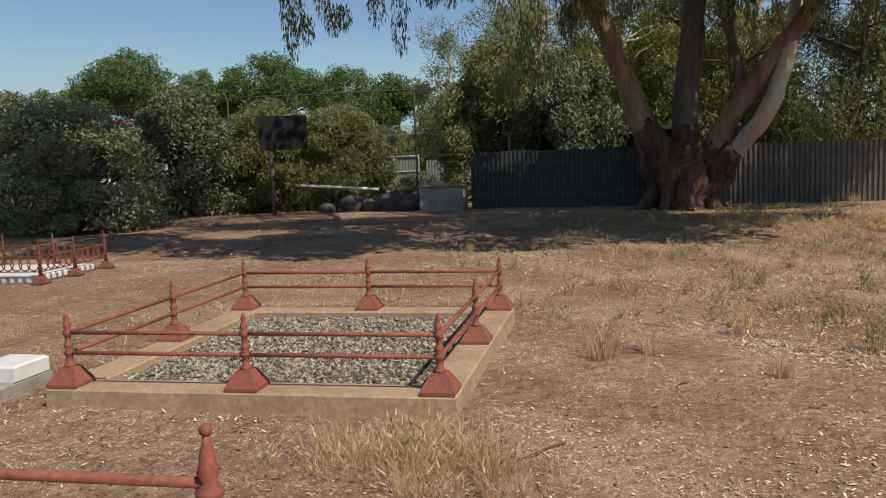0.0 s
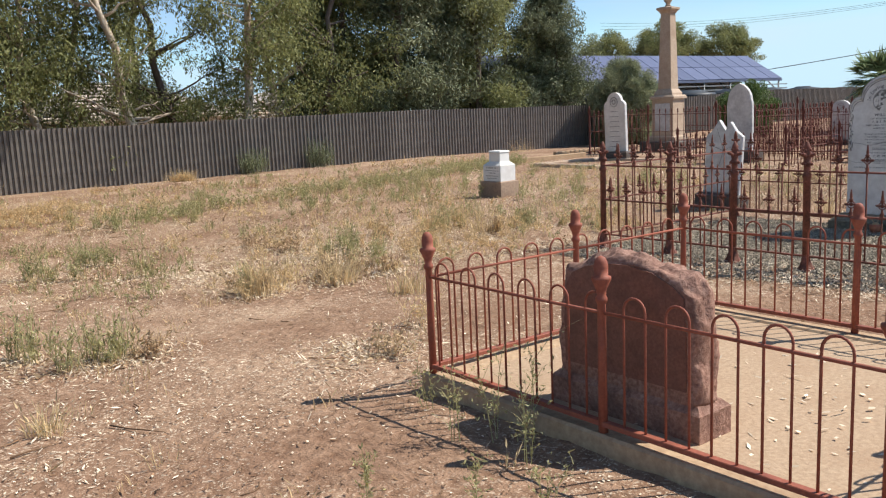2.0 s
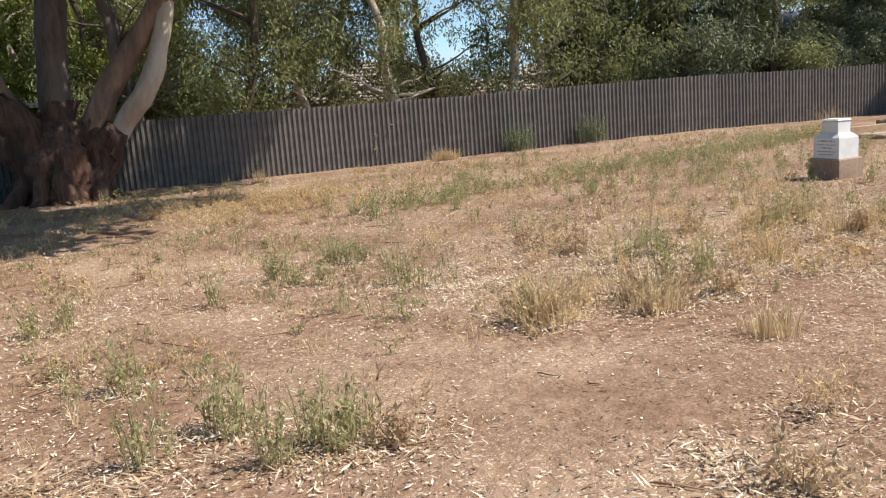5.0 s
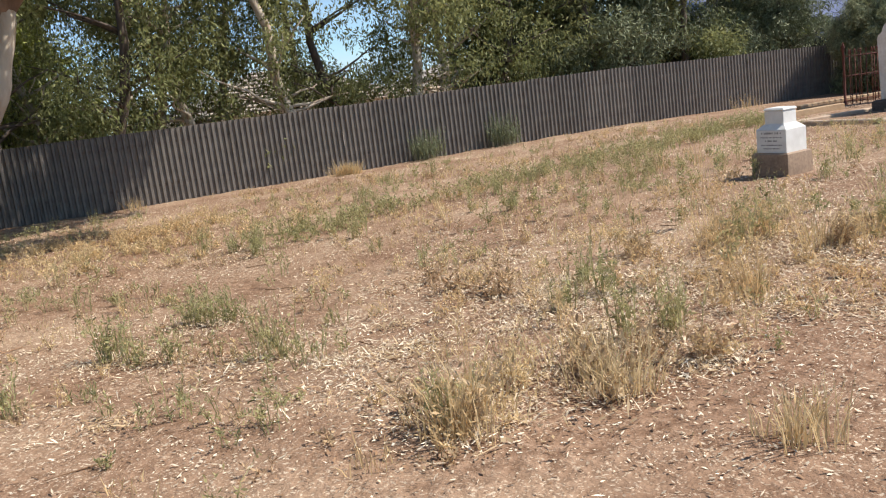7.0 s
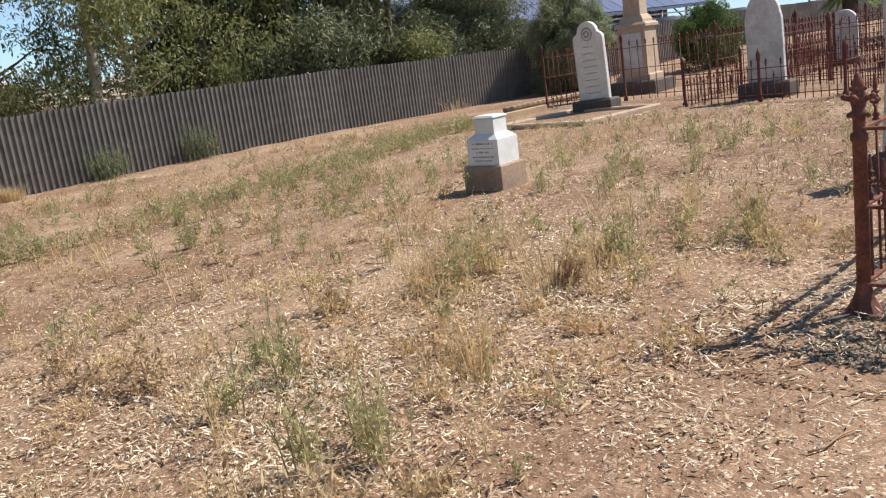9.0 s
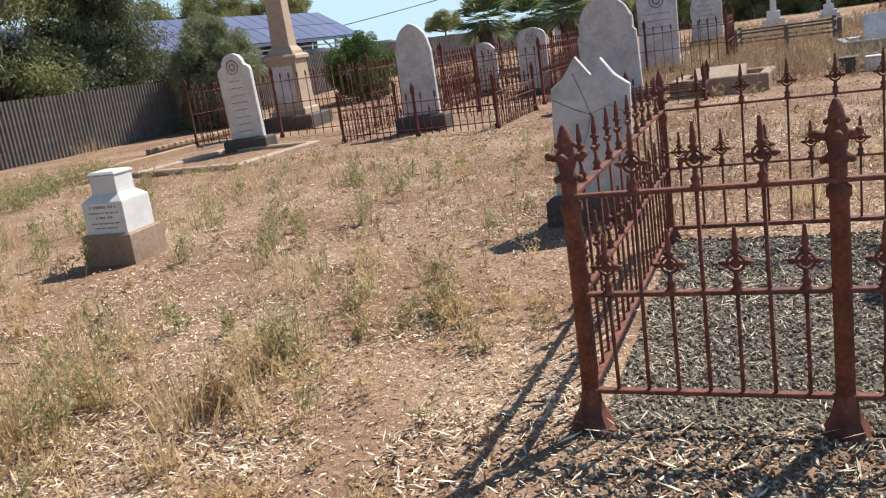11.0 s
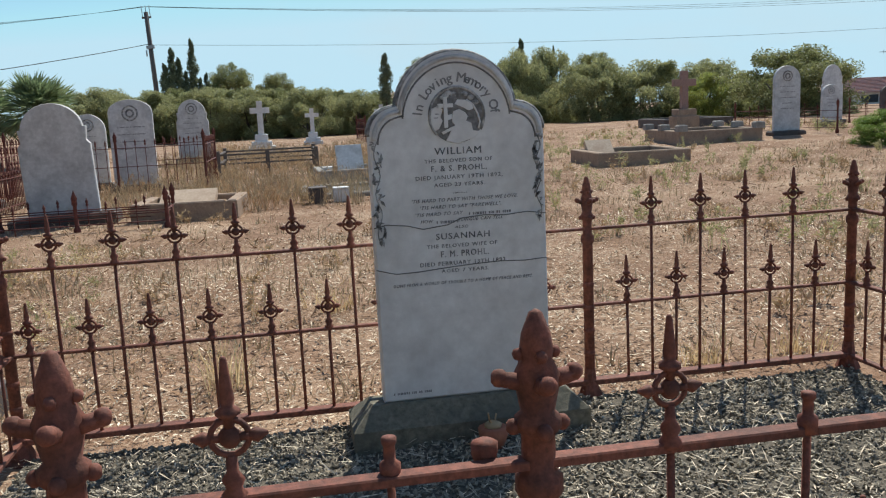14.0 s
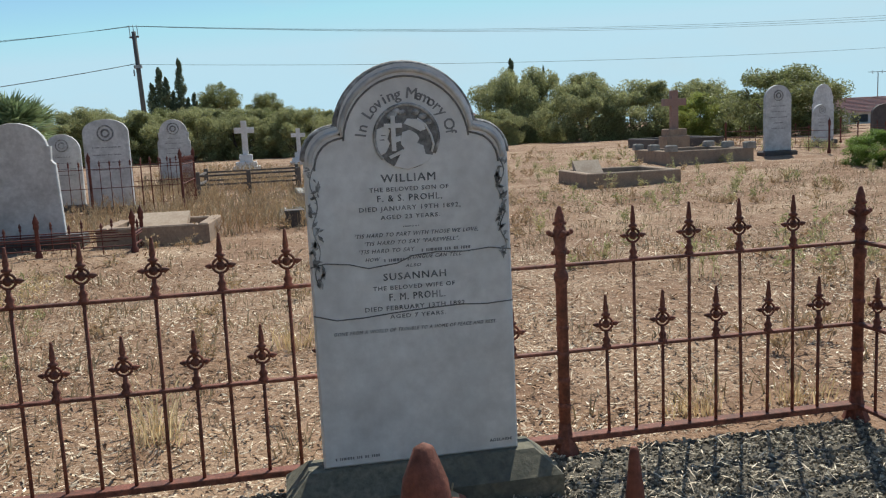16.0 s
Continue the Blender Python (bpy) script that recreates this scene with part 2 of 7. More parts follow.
BARK_DARK = surface("dark_bark", (0.07, 0.055, 0.045), (0.17, 0.13, 0.105), 8, (0.26, 0.20, 0.16), 1.5, 0.5, 0.9, 0.6, 0.02, stretch=(1, 1, 0.25))
LEAF_GUM = surface("gum_leaf", (0.16, 0.175, 0.065), (0.33, 0.335, 0.145), 0.8, rough=0.55, bump=0, island=0.45, translucent=0.45)
LEAF_GREY = surface("grey_leaf", (0.20, 0.225, 0.125), (0.34, 0.36, 0.21), 0.8, rough=0.6, bump=0, island=0.4, translucent=0.3)
LEAF_DARK = surface("dark_needle", (0.12, 0.14, 0.078), (0.25, 0.27, 0.15), 0.8, rough=0.6, bump=0, island=0.45, translucent=0.2)
LEAF_PINE = surface("pine_needle", (0.075, 0.13, 0.035), (0.15, 0.21, 0.065), 0.6, rough=0.6, bump=0, island=0.4, translucent=0.25)
# Leaf tone lightened so that distant haze and glare sit in the colour.
LEAF_HEDGE_HAZY = surface("hazy_hedge_leaf", (0.26, 0.265, 0.12), (0.43, 0.43, 0.21), 0.6, rough=0.6, bump=0, island=0.35, translucent=0.45)
LEAF_LIME = surface("lime_green_leaf", (0.17, 0.26, 0.05), (0.28, 0.36, 0.09), 0.6, rough=0.6, bump=0, island=0.4, translucent=0.35)
LEAF_YELLOW = surface("yellow_green_leaf", (0.27, 0.30, 0.07), (0.43, 0.45, 0.13), 0.6, rough=0.6, bump=0, island=0.4, translucent=0.35)
# The sky's reflection is mixed into this roof's pale blue-grey.
ROOF_SKY_TINT = surface("sky_tinted_roof", (0.13, 0.15, 0.22), (0.18, 0.20, 0.28), 3, rough=0.35, bump=0.02, gloss=0.5)
SOLAR = surface("solar_glass", (0.10, 0.115, 0.19), (0.15, 0.165, 0.25), 3, rough=0.3, bump=0.0, objects=0.12, gloss=0.5)
ROOF_TILE = surface("pale_roof_tile", (0.42, 0.36, 0.30), (0.58, 0.51, 0.43), 4, (0.30, 0.25, 0.21), 1.2, 0.5, 0.8, 0.3, 0.02, objects=0.15)
ROOF_RED = surface("red_roof", (0.36, 0.13, 0.09), (0.48, 0.22, 0.16), 4, rough=0.8, bump=0.2)
ROOF_PINK = surface("faded_pink_roof", (0.48, 0.29, 0.25), (0.60, 0.40, 0.35), 4, rough=0.8, bump=0.2)
PALM_LEAF = surface("palm_leaf", (0.19, 0.25, 0.12), (0.32, 0.38, 0.20), 0.6, rough=0.5, bump=0, island=0.35, translucent=0.35)
ROOF_GREEN = surface("green_roof", (0.16, 0.22, 0.15), (0.24, 0.30, 0.21), 3, rough=0.7, bump=0.1)
RENDER_WHITE = surface("white_render", (0.66, 0.64, 0.60), (0.80, 0.78, 0.74), 3, rough=0.8, bump=0.05)
TANK = surface("dark_tank", (0.02, 0.028, 0.035), (0.05, 0.06, 0.07), 4, rough=0.5, bump=0.05)
STEEL = surface("galvanised_steel", (0.25, 0.26, 0.26), (0.40, 0.41, 0.41), 12, rough=0.5, bump=0.05, metal=0.3)
BLACK = surface("black_board", (0.008, 0.009, 0.010), (0.016, 0.017, 0.018), 5, rough=0.7, bump=0.05)
WOOD_POLE = surface("grey_pole", (0.10, 0.085, 0.075), (0.18, 0.155, 0.135), 10, rough=0.85, bump=0.3, stretch=(1, 1, 0.1))
WIRE = surface("wire", (0.03, 0.03, 0.032), (0.06, 0.06, 0.062), 5, rough=0.6, bump=0)
COURT = surface("court_paving", (0.32, 0.24, 0.20), (0.42, 0.33, 0.28), 3, rough=0.9, bump=0.1)
POT_RED = surface("terracotta", (0.34, 0.12, 0.07), (0.42, 0.17, 0.10), 20, rough=0.7, bump=0.1)
PAINT_WHITE = surface("white_paint", (0.70, 0.69, 0.66), (0.80, 0.79, 0.76), 10, (0.5, 0.47, 0.42), 3, 0.4, 0.6, 0.05)


# ---- shaping ----
class Shape:
    """Vertices and faces gathered for one mesh."""

    def __init__(self):
        self.v, self.f, self.smooth = [], [], []

    def add(self, verts, faces, smooth=False):
        k = len(self.v)
        self.v.extend(tuple(p) for p in verts)
        self.f.extend(tuple(i + k for i in f) for f in faces)
        self.smooth.extend([smooth] * len(faces))
        return self

    def box(self, x0, x1, y0, y1, z0, z1, bevel=0.0, taper=0.0):
        """A block whose upper edges are bevelled and whose top may be smaller."""
        rings = [(x0, x1, y0, y1, z0)]
        if bevel:
            b = min(bevel, (x1 - x0) / 3, (y1 - y0) / 3)
            t = taper
            rings += [(x0 + t, x1 - t, y0 + t, y1 - t, z1 - b), (x0 + b + t, x1 - b - t, y0 + b + t, y1 - b - t, z1)]
        else:
            rings += [(x0 + taper, x1 - taper, y0 + taper, y1 - taper, z1)]
        v, f = [], []
        for a, b_, c, d, z in rings:
            v += [(a, c, z), (b_, c, z), (b_, d, z), (a, d, z)]
        for r in range(len(rings) - 1):
            for i in range(4):
                j = (i + 1) % 4
                f.append((4 * r + i, 4 * r + j, 4 * r + 4 + j, 4 * r + 4 + i))
        k = 4 * (len(rings) - 1)
        f += [(3, 2, 1, 0), (k, k + 1, k + 2, k + 3)]
        return self.add(v, f)

    def lathe(self, profile, at=(0, 0, 0), n=10, smooth=True, square=False):
        """profile: (radius, height) from the foot up."""
        v, f = [], []
        n = 4 if square else n
        for r, z in profile:
            for i in range(n):
                a = 2 * math.pi * (i + (0.5 if square else 0)) / n
                k = r * (math.sqrt(2) if square else 1)
                v.append((at[0] + k * math.cos(a), at[1] + k * math.sin(a), at[2] + z))
        m = len(profile)
        for j in range(m - 1):
            for i in range(n):
                k = (i + 1) % n
                f.append((j * n + i, j * n + k, j * n + n + k, j * n + n + i))
        f += [tuple(range(n - 1, -1, -1)), tuple((m - 1) * n + i for i in range(n))]
        return self.add(v, f, smooth and not square)

    def tube(self, path, radii, n=6, smooth=True):
        """A round bar along points."""
        pts = [Vector(p) for p in path]
        if not hasattr(radii, "__len__"):
            radii = [radii] * len(pts)
        v, f = [], []
        side = None
        for i, p in enumerate(pts):
            d = (pts[min(i + 1, len(pts) - 1)] - pts[max(i - 1, 0)]).normalized()
            if side is None:
                side = d.orthogonal().normalized()
            side = (side - d * side.dot(d)).normalized()
            up = d.cross(side)
            for k in range(n):
                a = 2 * math.pi * k / n
                v.append(p + radii[i] * (math.cos(a) * side + math.sin(a) * up))
        for j in range(len(pts) - 1):
            for i in range(n):
                k = (i + 1) % n
                f.append((j * n + i, j * n + k, j * n + n + k, j * n + n + i))
        f += [tuple(range(n - 1, -1, -1)), tuple((len(pts) - 1) * n + i for i in range(n))]
        return self.add(v, f, smooth)

    def ring(self, centre, radius, thick, axis="y", n=14, m=5):
        v, f = [], []
        for i in range(n):
            a = 2 * math.pi * i / n
            for j in range(m):
                b = 2 * math.pi * j / m
                r = radius + thick * math.cos(b)
                p = (r * math.cos(a), thick * math.sin(b), r * math.sin(a))
                if axis == "x":
                    p = (p[1], p[0], p[2])
                if axis == "z":
                    p = (p[0], p[2], p[1])
                v.append(tuple(c + q for c, q in zip(centre, p)))
                f.append((i * m + j, ((i + 1) % n) * m + j, ((i + 1) % n) * m + (j + 1) % m, i * m + (j + 1) % m))
        return self.add(v, f, True)

    def ball(self, c, r, n=8, m=5, squash=(1, 1, 1)):
        prof = [(max(r * math.sin(math.pi * j / m), r * 0.02), -r * math.cos(math.pi * j / m)) for j in range(m + 1)]
        k = len(self.v)
        self.lathe(prof, (0, 0, 0), n)
        for i in range(k, len(self.v)):
            self.v[i] = tuple(c[q] + self.v[i][q] * squash[q] for q in range(3))
        return self

    def slab(self, outline, y0, y1, bevel=0.0):
        """An upright outline of (x, z), anticlockwise from the front, from depth y0 (front) to y1."""
        n = len(outline)
        cx = sum(p[0] for p in outline) / n
        cz = sum(p[1] for p in outline) / n
        if bevel:
            w = max(abs(p[0] - cx) for p in outline)
            h = max(abs(p[1] - cz) for p in outline)
            inner = [(cx + (p[0] - cx) * (1 - bevel / w), cz + (p[1] - cz) * (1 - bevel / h)) for p in outline]
            layers = [(inner, y0), (outline, y0 + bevel), (outline, y1 - bevel), (inner, y1)]
        else:
            layers = [(outline, y0), (outline, y1)]
        v = [(p[0], y, p[1]) for pts, y in layers for p in pts]
        f = []
        for j in range(len(layers) - 1):
            for i in range(n):
                k = (i + 1) % n
                f.append((j * n + k, j * n + i, j * n + n + i, j * n + n + k))
        f += [tuple(range(n)), tuple(range(len(v) - 1, len(v) - n - 1, -1))]
        return self.add(v, f)

    def shift(self, m):
        self.v = [tuple(m @ Vector(p)) for p in self.v]
        return self

    def mesh(self, name, material):
        me = bpy.data.meshes.new(name)
        me.from_pydata(self.v, [], self.f)
        me.polygons.foreach_set("use_smooth", self.smooth)
        me.materials.append(material)
        me.update()
        return me


def part(name, shape, material, parent, label="", at=None):
    """Links a shape, or a mesh already made, as one mesh object under a thing or a part."""
    me = shape.mesh(name, material) if isinstance(shape, Shape) else shape  # meshes carry their material
    ob = new(name, me)
    ob.parent = parent
    if at is not None:
        ob.matrix_basis = at
    if label:
        ob["label"] = label
    return ob


def thing(name, label, category, m=None, group="", kind=""):
    ob = new(name)
    ob.empty_display_size = 0.1
    if m is not None:
        ob.matrix_basis = m
    return tagged(ob, label, category, group, kind)


def quads_mesh(name, corners, material, per=4):
    """A mesh from an array of loose polygons: (count, per, 3)."""
    c = np.asarray(corners, dtype=np.float32)
    count = c.shape[0]
    me = bpy.data.meshes.new(name)
    me.vertices.add(count * per)
    me.vertices.foreach_set("co", c.reshape(-1))
    me.loops.add(count * per)
    me.loops.foreach_set("vertex_index", np.arange(count * per, dtype=np.int32))
    me.polygons.add(count)
    me.polygons.foreach_set("loop_start", np.arange(0, count * per, per, dtype=np.int32))
    me.polygons.foreach_set("loop_total", np.full(count, per, dtype=np.int32))
    me.materials.append(material)
    me.update(calc_edges=True)
    return me


def smooth_step(a, b, x):
    t = np.clip((x - a) / (b - a), 0, 1)
    return t * t * (3 - 2 * t)


def land(x, y):
    """The lie of the ground."""
    x, y = np.asarray(x, dtype=float), np.asarray(y, dtype=float)
    z = -0.21 * np.exp(-((x - 3.4) / 3.0) ** 2 - ((y - 12) / 4.5) ** 2)
    z = z - 0.10 * np.exp(-((x - 8.0) / 2.6) ** 2 - ((y - 6.5) / 3.6) ** 2)
    z = z + np.maximum(0.36 * smooth_step(18, 32, x) * smooth_step(3, -8, y), 0.32 * smooth_step(25, 38, x))
    z = z + 0.10 * np.exp(-((x + 2.4) / 2.6) ** 2 - ((y - 5.2) / 2.6) ** 2)
    z = z + 0.07 * np.exp(-((x - 16) / 5) ** 2 - ((y - 22) / 4) ** 2)
    z = z + 0.012 * np.sin(2.1 * x + 0.7 * y) * np.sin(1.3 * y - 0.9 * x) + 0.006 * np.sin(5.3 * x + 1.1) * np.sin(4.7 * y)
    return z


def on_land(x, y):
    return float(land(x, y))


# ---- ground ----
def stations(low, high, near0, near1, step):
    inner = list(np.arange(near0, near1 + step / 2, step))
    out, s = [], step
    p = inner[-1]
    while p < high:
        s *= 1.12
        p += s
        out.append(p)
    back, s = [], step
    p = inner[0]
    while p > low:
        s *= 1.12
        p -= s
        back.append(p)
    return np.array(back[::-1] + inner + out)


def build_ground():
    xs, ys = stations(-900, 1200, -6, 13, 0.12), stations(-900, 1200, -1, 14, 0.12)
    gx, gy = np.meshgrid(xs, ys)
    gz = land(gx, gy)
    rng = np.random.default_rng(4)
    near = (gx > -9) & (gx < 20) & (gy > -3) & (gy < 24)
    gz = gz + np.where(near, rng.normal(0, 0.004, gx.shape), 0)
    v = np.stack([gx, gy, gz], -1).reshape(-1, 3)
    w = len(xs)
    i = (np.arange(len(ys) - 1)[:, None] * w + np.arange(w - 1)[None, :]).reshape(-1)
    f = np.stack([i, i + 1, i + w + 1, i + w], -1)
    me = bpy.data.meshes.new("ground")
    me.from_pydata(v.tolist(), [], f.tolist())
    me.polygons.foreach_set("use_smooth", [True] * len(me.polygons))
    me.materials.append(SOIL)
    tagged(new("ground", me), "dry red-brown cemetery earth littered with bark and straw", "ground", kind="structure")


build_ground()


# ---- boundary fence of corrugated sheets ----
def sheet_shape(width, height, pitch, amp):
    s = Shape()
    v, f = [], []
    n = round(width / pitch)
    xs = []
    for k in range(n):
        for q, y in ((0.0, 0), (0.36, 0), (0.5, amp), (0.86, amp)):
            xs.append(((k + q) * pitch, y))
    xs.append((n * pitch, 0))
    for x, y in xs:
        for d in (0, 0.003):
            v += [(x, y + d, 0), (x, y + d, height)]
    for i in range(len(xs) - 1):
        a, b = 4 * i, 4 * i + 4
        f += [(a, b, b + 1, a + 1), (b + 2, a + 2, a + 3, b + 3), (a + 1, b + 1, b + 3, a + 3), (a, a + 2, b + 2, b)]
    return s.add(v, f)


def sheet_fence(name, label, x0, x1, y, height, material, group=""):
    ob = thing(name, label, "fence", pose(x0, y, 0), group)
    me = sheet_shape(0.84, height, 0.12, 0.04).mesh("sheet", material)
    rng = random.Random(3)
    n = int((x1 - x0) / 0.84)
    for i in range(n):
        z = on_land(x0 + (i + 0.5) * 0.84, y) - 0.03 + rng.uniform(-0.008, 0.008)
        part("sheet", me, material, ob, at=pose(i * 0.84, rng.uniform(-0.004, 0.004), z, rng.uniform(-0.4, 0.4), 0, 0))
    for h in (0.35, 1.2):
        part("rail", Shape().box(0, n * 0.84, 0.03, 0.07, h, h + 0.05), WOOD_POLE, ob)
    return ob


sheet_fence("corrugated_fence", "tall weathered grey-brown corrugated steel boundary fence", -0.06, 61, 22.7, 1.53, SHEET)
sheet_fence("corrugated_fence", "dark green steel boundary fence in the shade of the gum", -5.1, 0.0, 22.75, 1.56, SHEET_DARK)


# ---- headstones ----
def arc(cx, cz, rx, rz, a0, a1, n):
    return [(cx + rx * math.cos(radians(a0 + (a1 - a0) * i / n)), cz + rz * math.sin(radians(a0 + (a1 - a0) * i / n))) for i in range(n + 1)]


def outline(style, w, h):
    """The upright outline of a headstone, foot at z = 0, anticlockwise from the lower left."""
    a = w / 2
    foot = [(-a, 0), (a, 0)]
    if style == "round":
        return foot + arc(0, h - a, a, a, 0, 180, 16)
    if style == "low_round":
        return foot + arc(0, h - 0.6 * a, a, 0.6 * a, 0, 180, 14)
    if style == "shoulder":
        c = 0.68 * a
        r = h - c
        return (foot + [(a, r - 0.07 * h)] + arc(c, r - 0.07 * h, a - c, 0.08 * h, 0, 80, 5) + [(c, r + 0.025 * h)]
                + arc(0, r + 0.02 * h, c * 0.97, c - 0.02 * h, 4, 176, 16) + [(-c, r + 0.025 * h)]
                + arc(-c, r - 0.07 * h, a - c, 0.08 * h, 100, 180, 5))
    if style == "pointed":
        return foot + [(a, 0.70 * h), (a * 0.93, 0.76 * h)] + arc(-0.25 * a, 0.74 * h, 1.18 * a, 0.272 * h, 5, 77, 7) + arc(0.25 * a, 0.74 * h, 1.18 * a, 0.272 * h, 103, 175, 7) + [(-a * 0.93, 0.76 * h), (-a, 0.70 * h)]
    if style == "scroll":
        return (foot + [(a, 0.62 * h), (0.9 * a, 0.66 * h), (0.94 * a, 0.78 * h)] + arc(0, 0.76 * h, 0.86 * a, 0.24 * h, 5, 175, 14)
                + [(-0.94 * a, 0.78 * h), (-0.9 * a, 0.66 * h), (-a, 0.62 * h)])
    if style == "gable":
        return foot + [(a, 0.80 * h), (0.62 * a, 0.88 * h), (0.3 * a, h), (0.05 * a, 0.88 * h), (-0.35 * a, 1.02 * h), (-0.72 * a, 0.86 * h), (-a, 0.80 * h)]
    return foot + [(a, h), (-a, h)]


def inset(points, d):
    n = len(points)
    cx = 0
    cz = sum(p[1] for p in points) / n
    w = max(abs(p[0]) for p in points)
    h = max(p[1] for p in points)
    return [(p[0] * (1 - d / w), cz + (p[1] - cz) * (1 - 2 * d / h)) for p in points]


def bars(rows, depth=0.0015):
    """Illegible lines of lettering: rows of (centre x, z, width, height)."""
    s = Shape()
    rng = random.Random(8)
    for cx, z, w, h in rows:
        x = cx - w / 2
        while x < cx + w / 2:
            k = rng.uniform(0.35, 1.1) * h
            e = min(x + k, cx + w / 2)
            s.box(x, e, -depth, 0.004, z - h / 2, z + h / 2)
            x = e + (0.3 if rng.random() < 0.8 else 1.1) * h
    return s


def headstone(label, x, y, w, h, style, thick=0.09, base=(0.16, 0.3, 0.18), turn=-90, lean=0.0, tip=0.0, material=None, base_material=None, lines=5, z=None, group="headstones", emblem=True):
    """base: how much wider, how deep and how high its plinth is."""
    ground = on_land(x, y) - 0.03 if z is None else z
    ob = thing("headstone", label, "headstone", pose(x, y, ground, tip, lean, turn), group)
    bw, bd, bh = base
    pts = outline(style, w, h)
    part("stone", Shape().slab([(p[0], p[1] + bh) for p in pts], -thick / 2, thick / 2, 0.012), material or MARBLE_GREY, ob)
    part("plinth", Shape().box(-w / 2 - bw / 2, w / 2 + bw / 2, -bd / 2, bd / 2, -0.05, bh, 0.035), base_material or DARK_STONE, ob)
    if lines:
        rng = random.Random(int(100 * x + 7 * y))
        rows = [(0, bh + h * (0.68 - 0.085 * i), w * rng.uniform(0.35, 0.72), 0.0125 * h) for i in range(lines)]
        tagged(part("inscription", bars(rows).shift(pose(0, -thick / 2, 0)), LETTER_WORN, ob, "worn illegible lettering"), kind="stuff")
        if emblem:
            part("emblem", Shape().ring((0, -thick / 2, bh + h * 0.84), w * 0.17, 0.01 * h).ring((0, -thick / 2, bh + h * 0.84), w * 0.08, 0.012 * h), MARBLE_DIRTY, ob, "carved wreath emblem")
    return ob


def lettering(lines, name, material, parent, depth=0.0012):
    """lines: (text, centre x, z, cap height, slant, stretch). Letters stand just proud of the plane y = 0, facing -y."""
    verts, faces = [], []
    for text, cx, z, cap, slant, width, turn in lines:
        cu = bpy.data.curves.new("letters", "FONT")
        cu.body, cu.size, cu.shear, cu.extrude, cu.resolution_u = text, cap / 0.70, slant, depth, 2
        cu.align_x, cu.space_character = "CENTER", 1.18
        ob = bpy.data.objects.new("letters", cu)
        scene.collection.objects.link(ob)
        dg = bpy.context.evaluated_depsgraph_get()
        me = bpy.data.meshes.new_from_object(ob.evaluated_get(dg))
        bpy.data.objects.remove(ob)
        xs = [v.co.x for v in me.vertices] or [0]
        k = width / max(max(xs) - min(xs), 1e-6) if width else 1
        m = Matrix.Translation((cx, 0, z)) @ Matrix.Rotation(radians(turn), 4, "Y") @ Matrix.Rotation(radians(90), 4, "X") @ Matrix.Diagonal((k, 1, 1, 1))
        for step in (-1, 1):
            n0 = len(verts)
            slip = Vector((0.028 * cap * step, 0.0003 * step, 0.012 * cap * step))
            verts += [tuple(m @ v.co + slip) for v in me.vertices]
            faces += [tuple(i + n0 for i in p.vertices) for p in me.polygons]
        bpy.data.meshes.remove(me)
        bpy.data.curves.remove(cu)
    s = Shape()
    s.add(verts, faces)
    return part(name, s, material, parent, "dark leaded lettering")


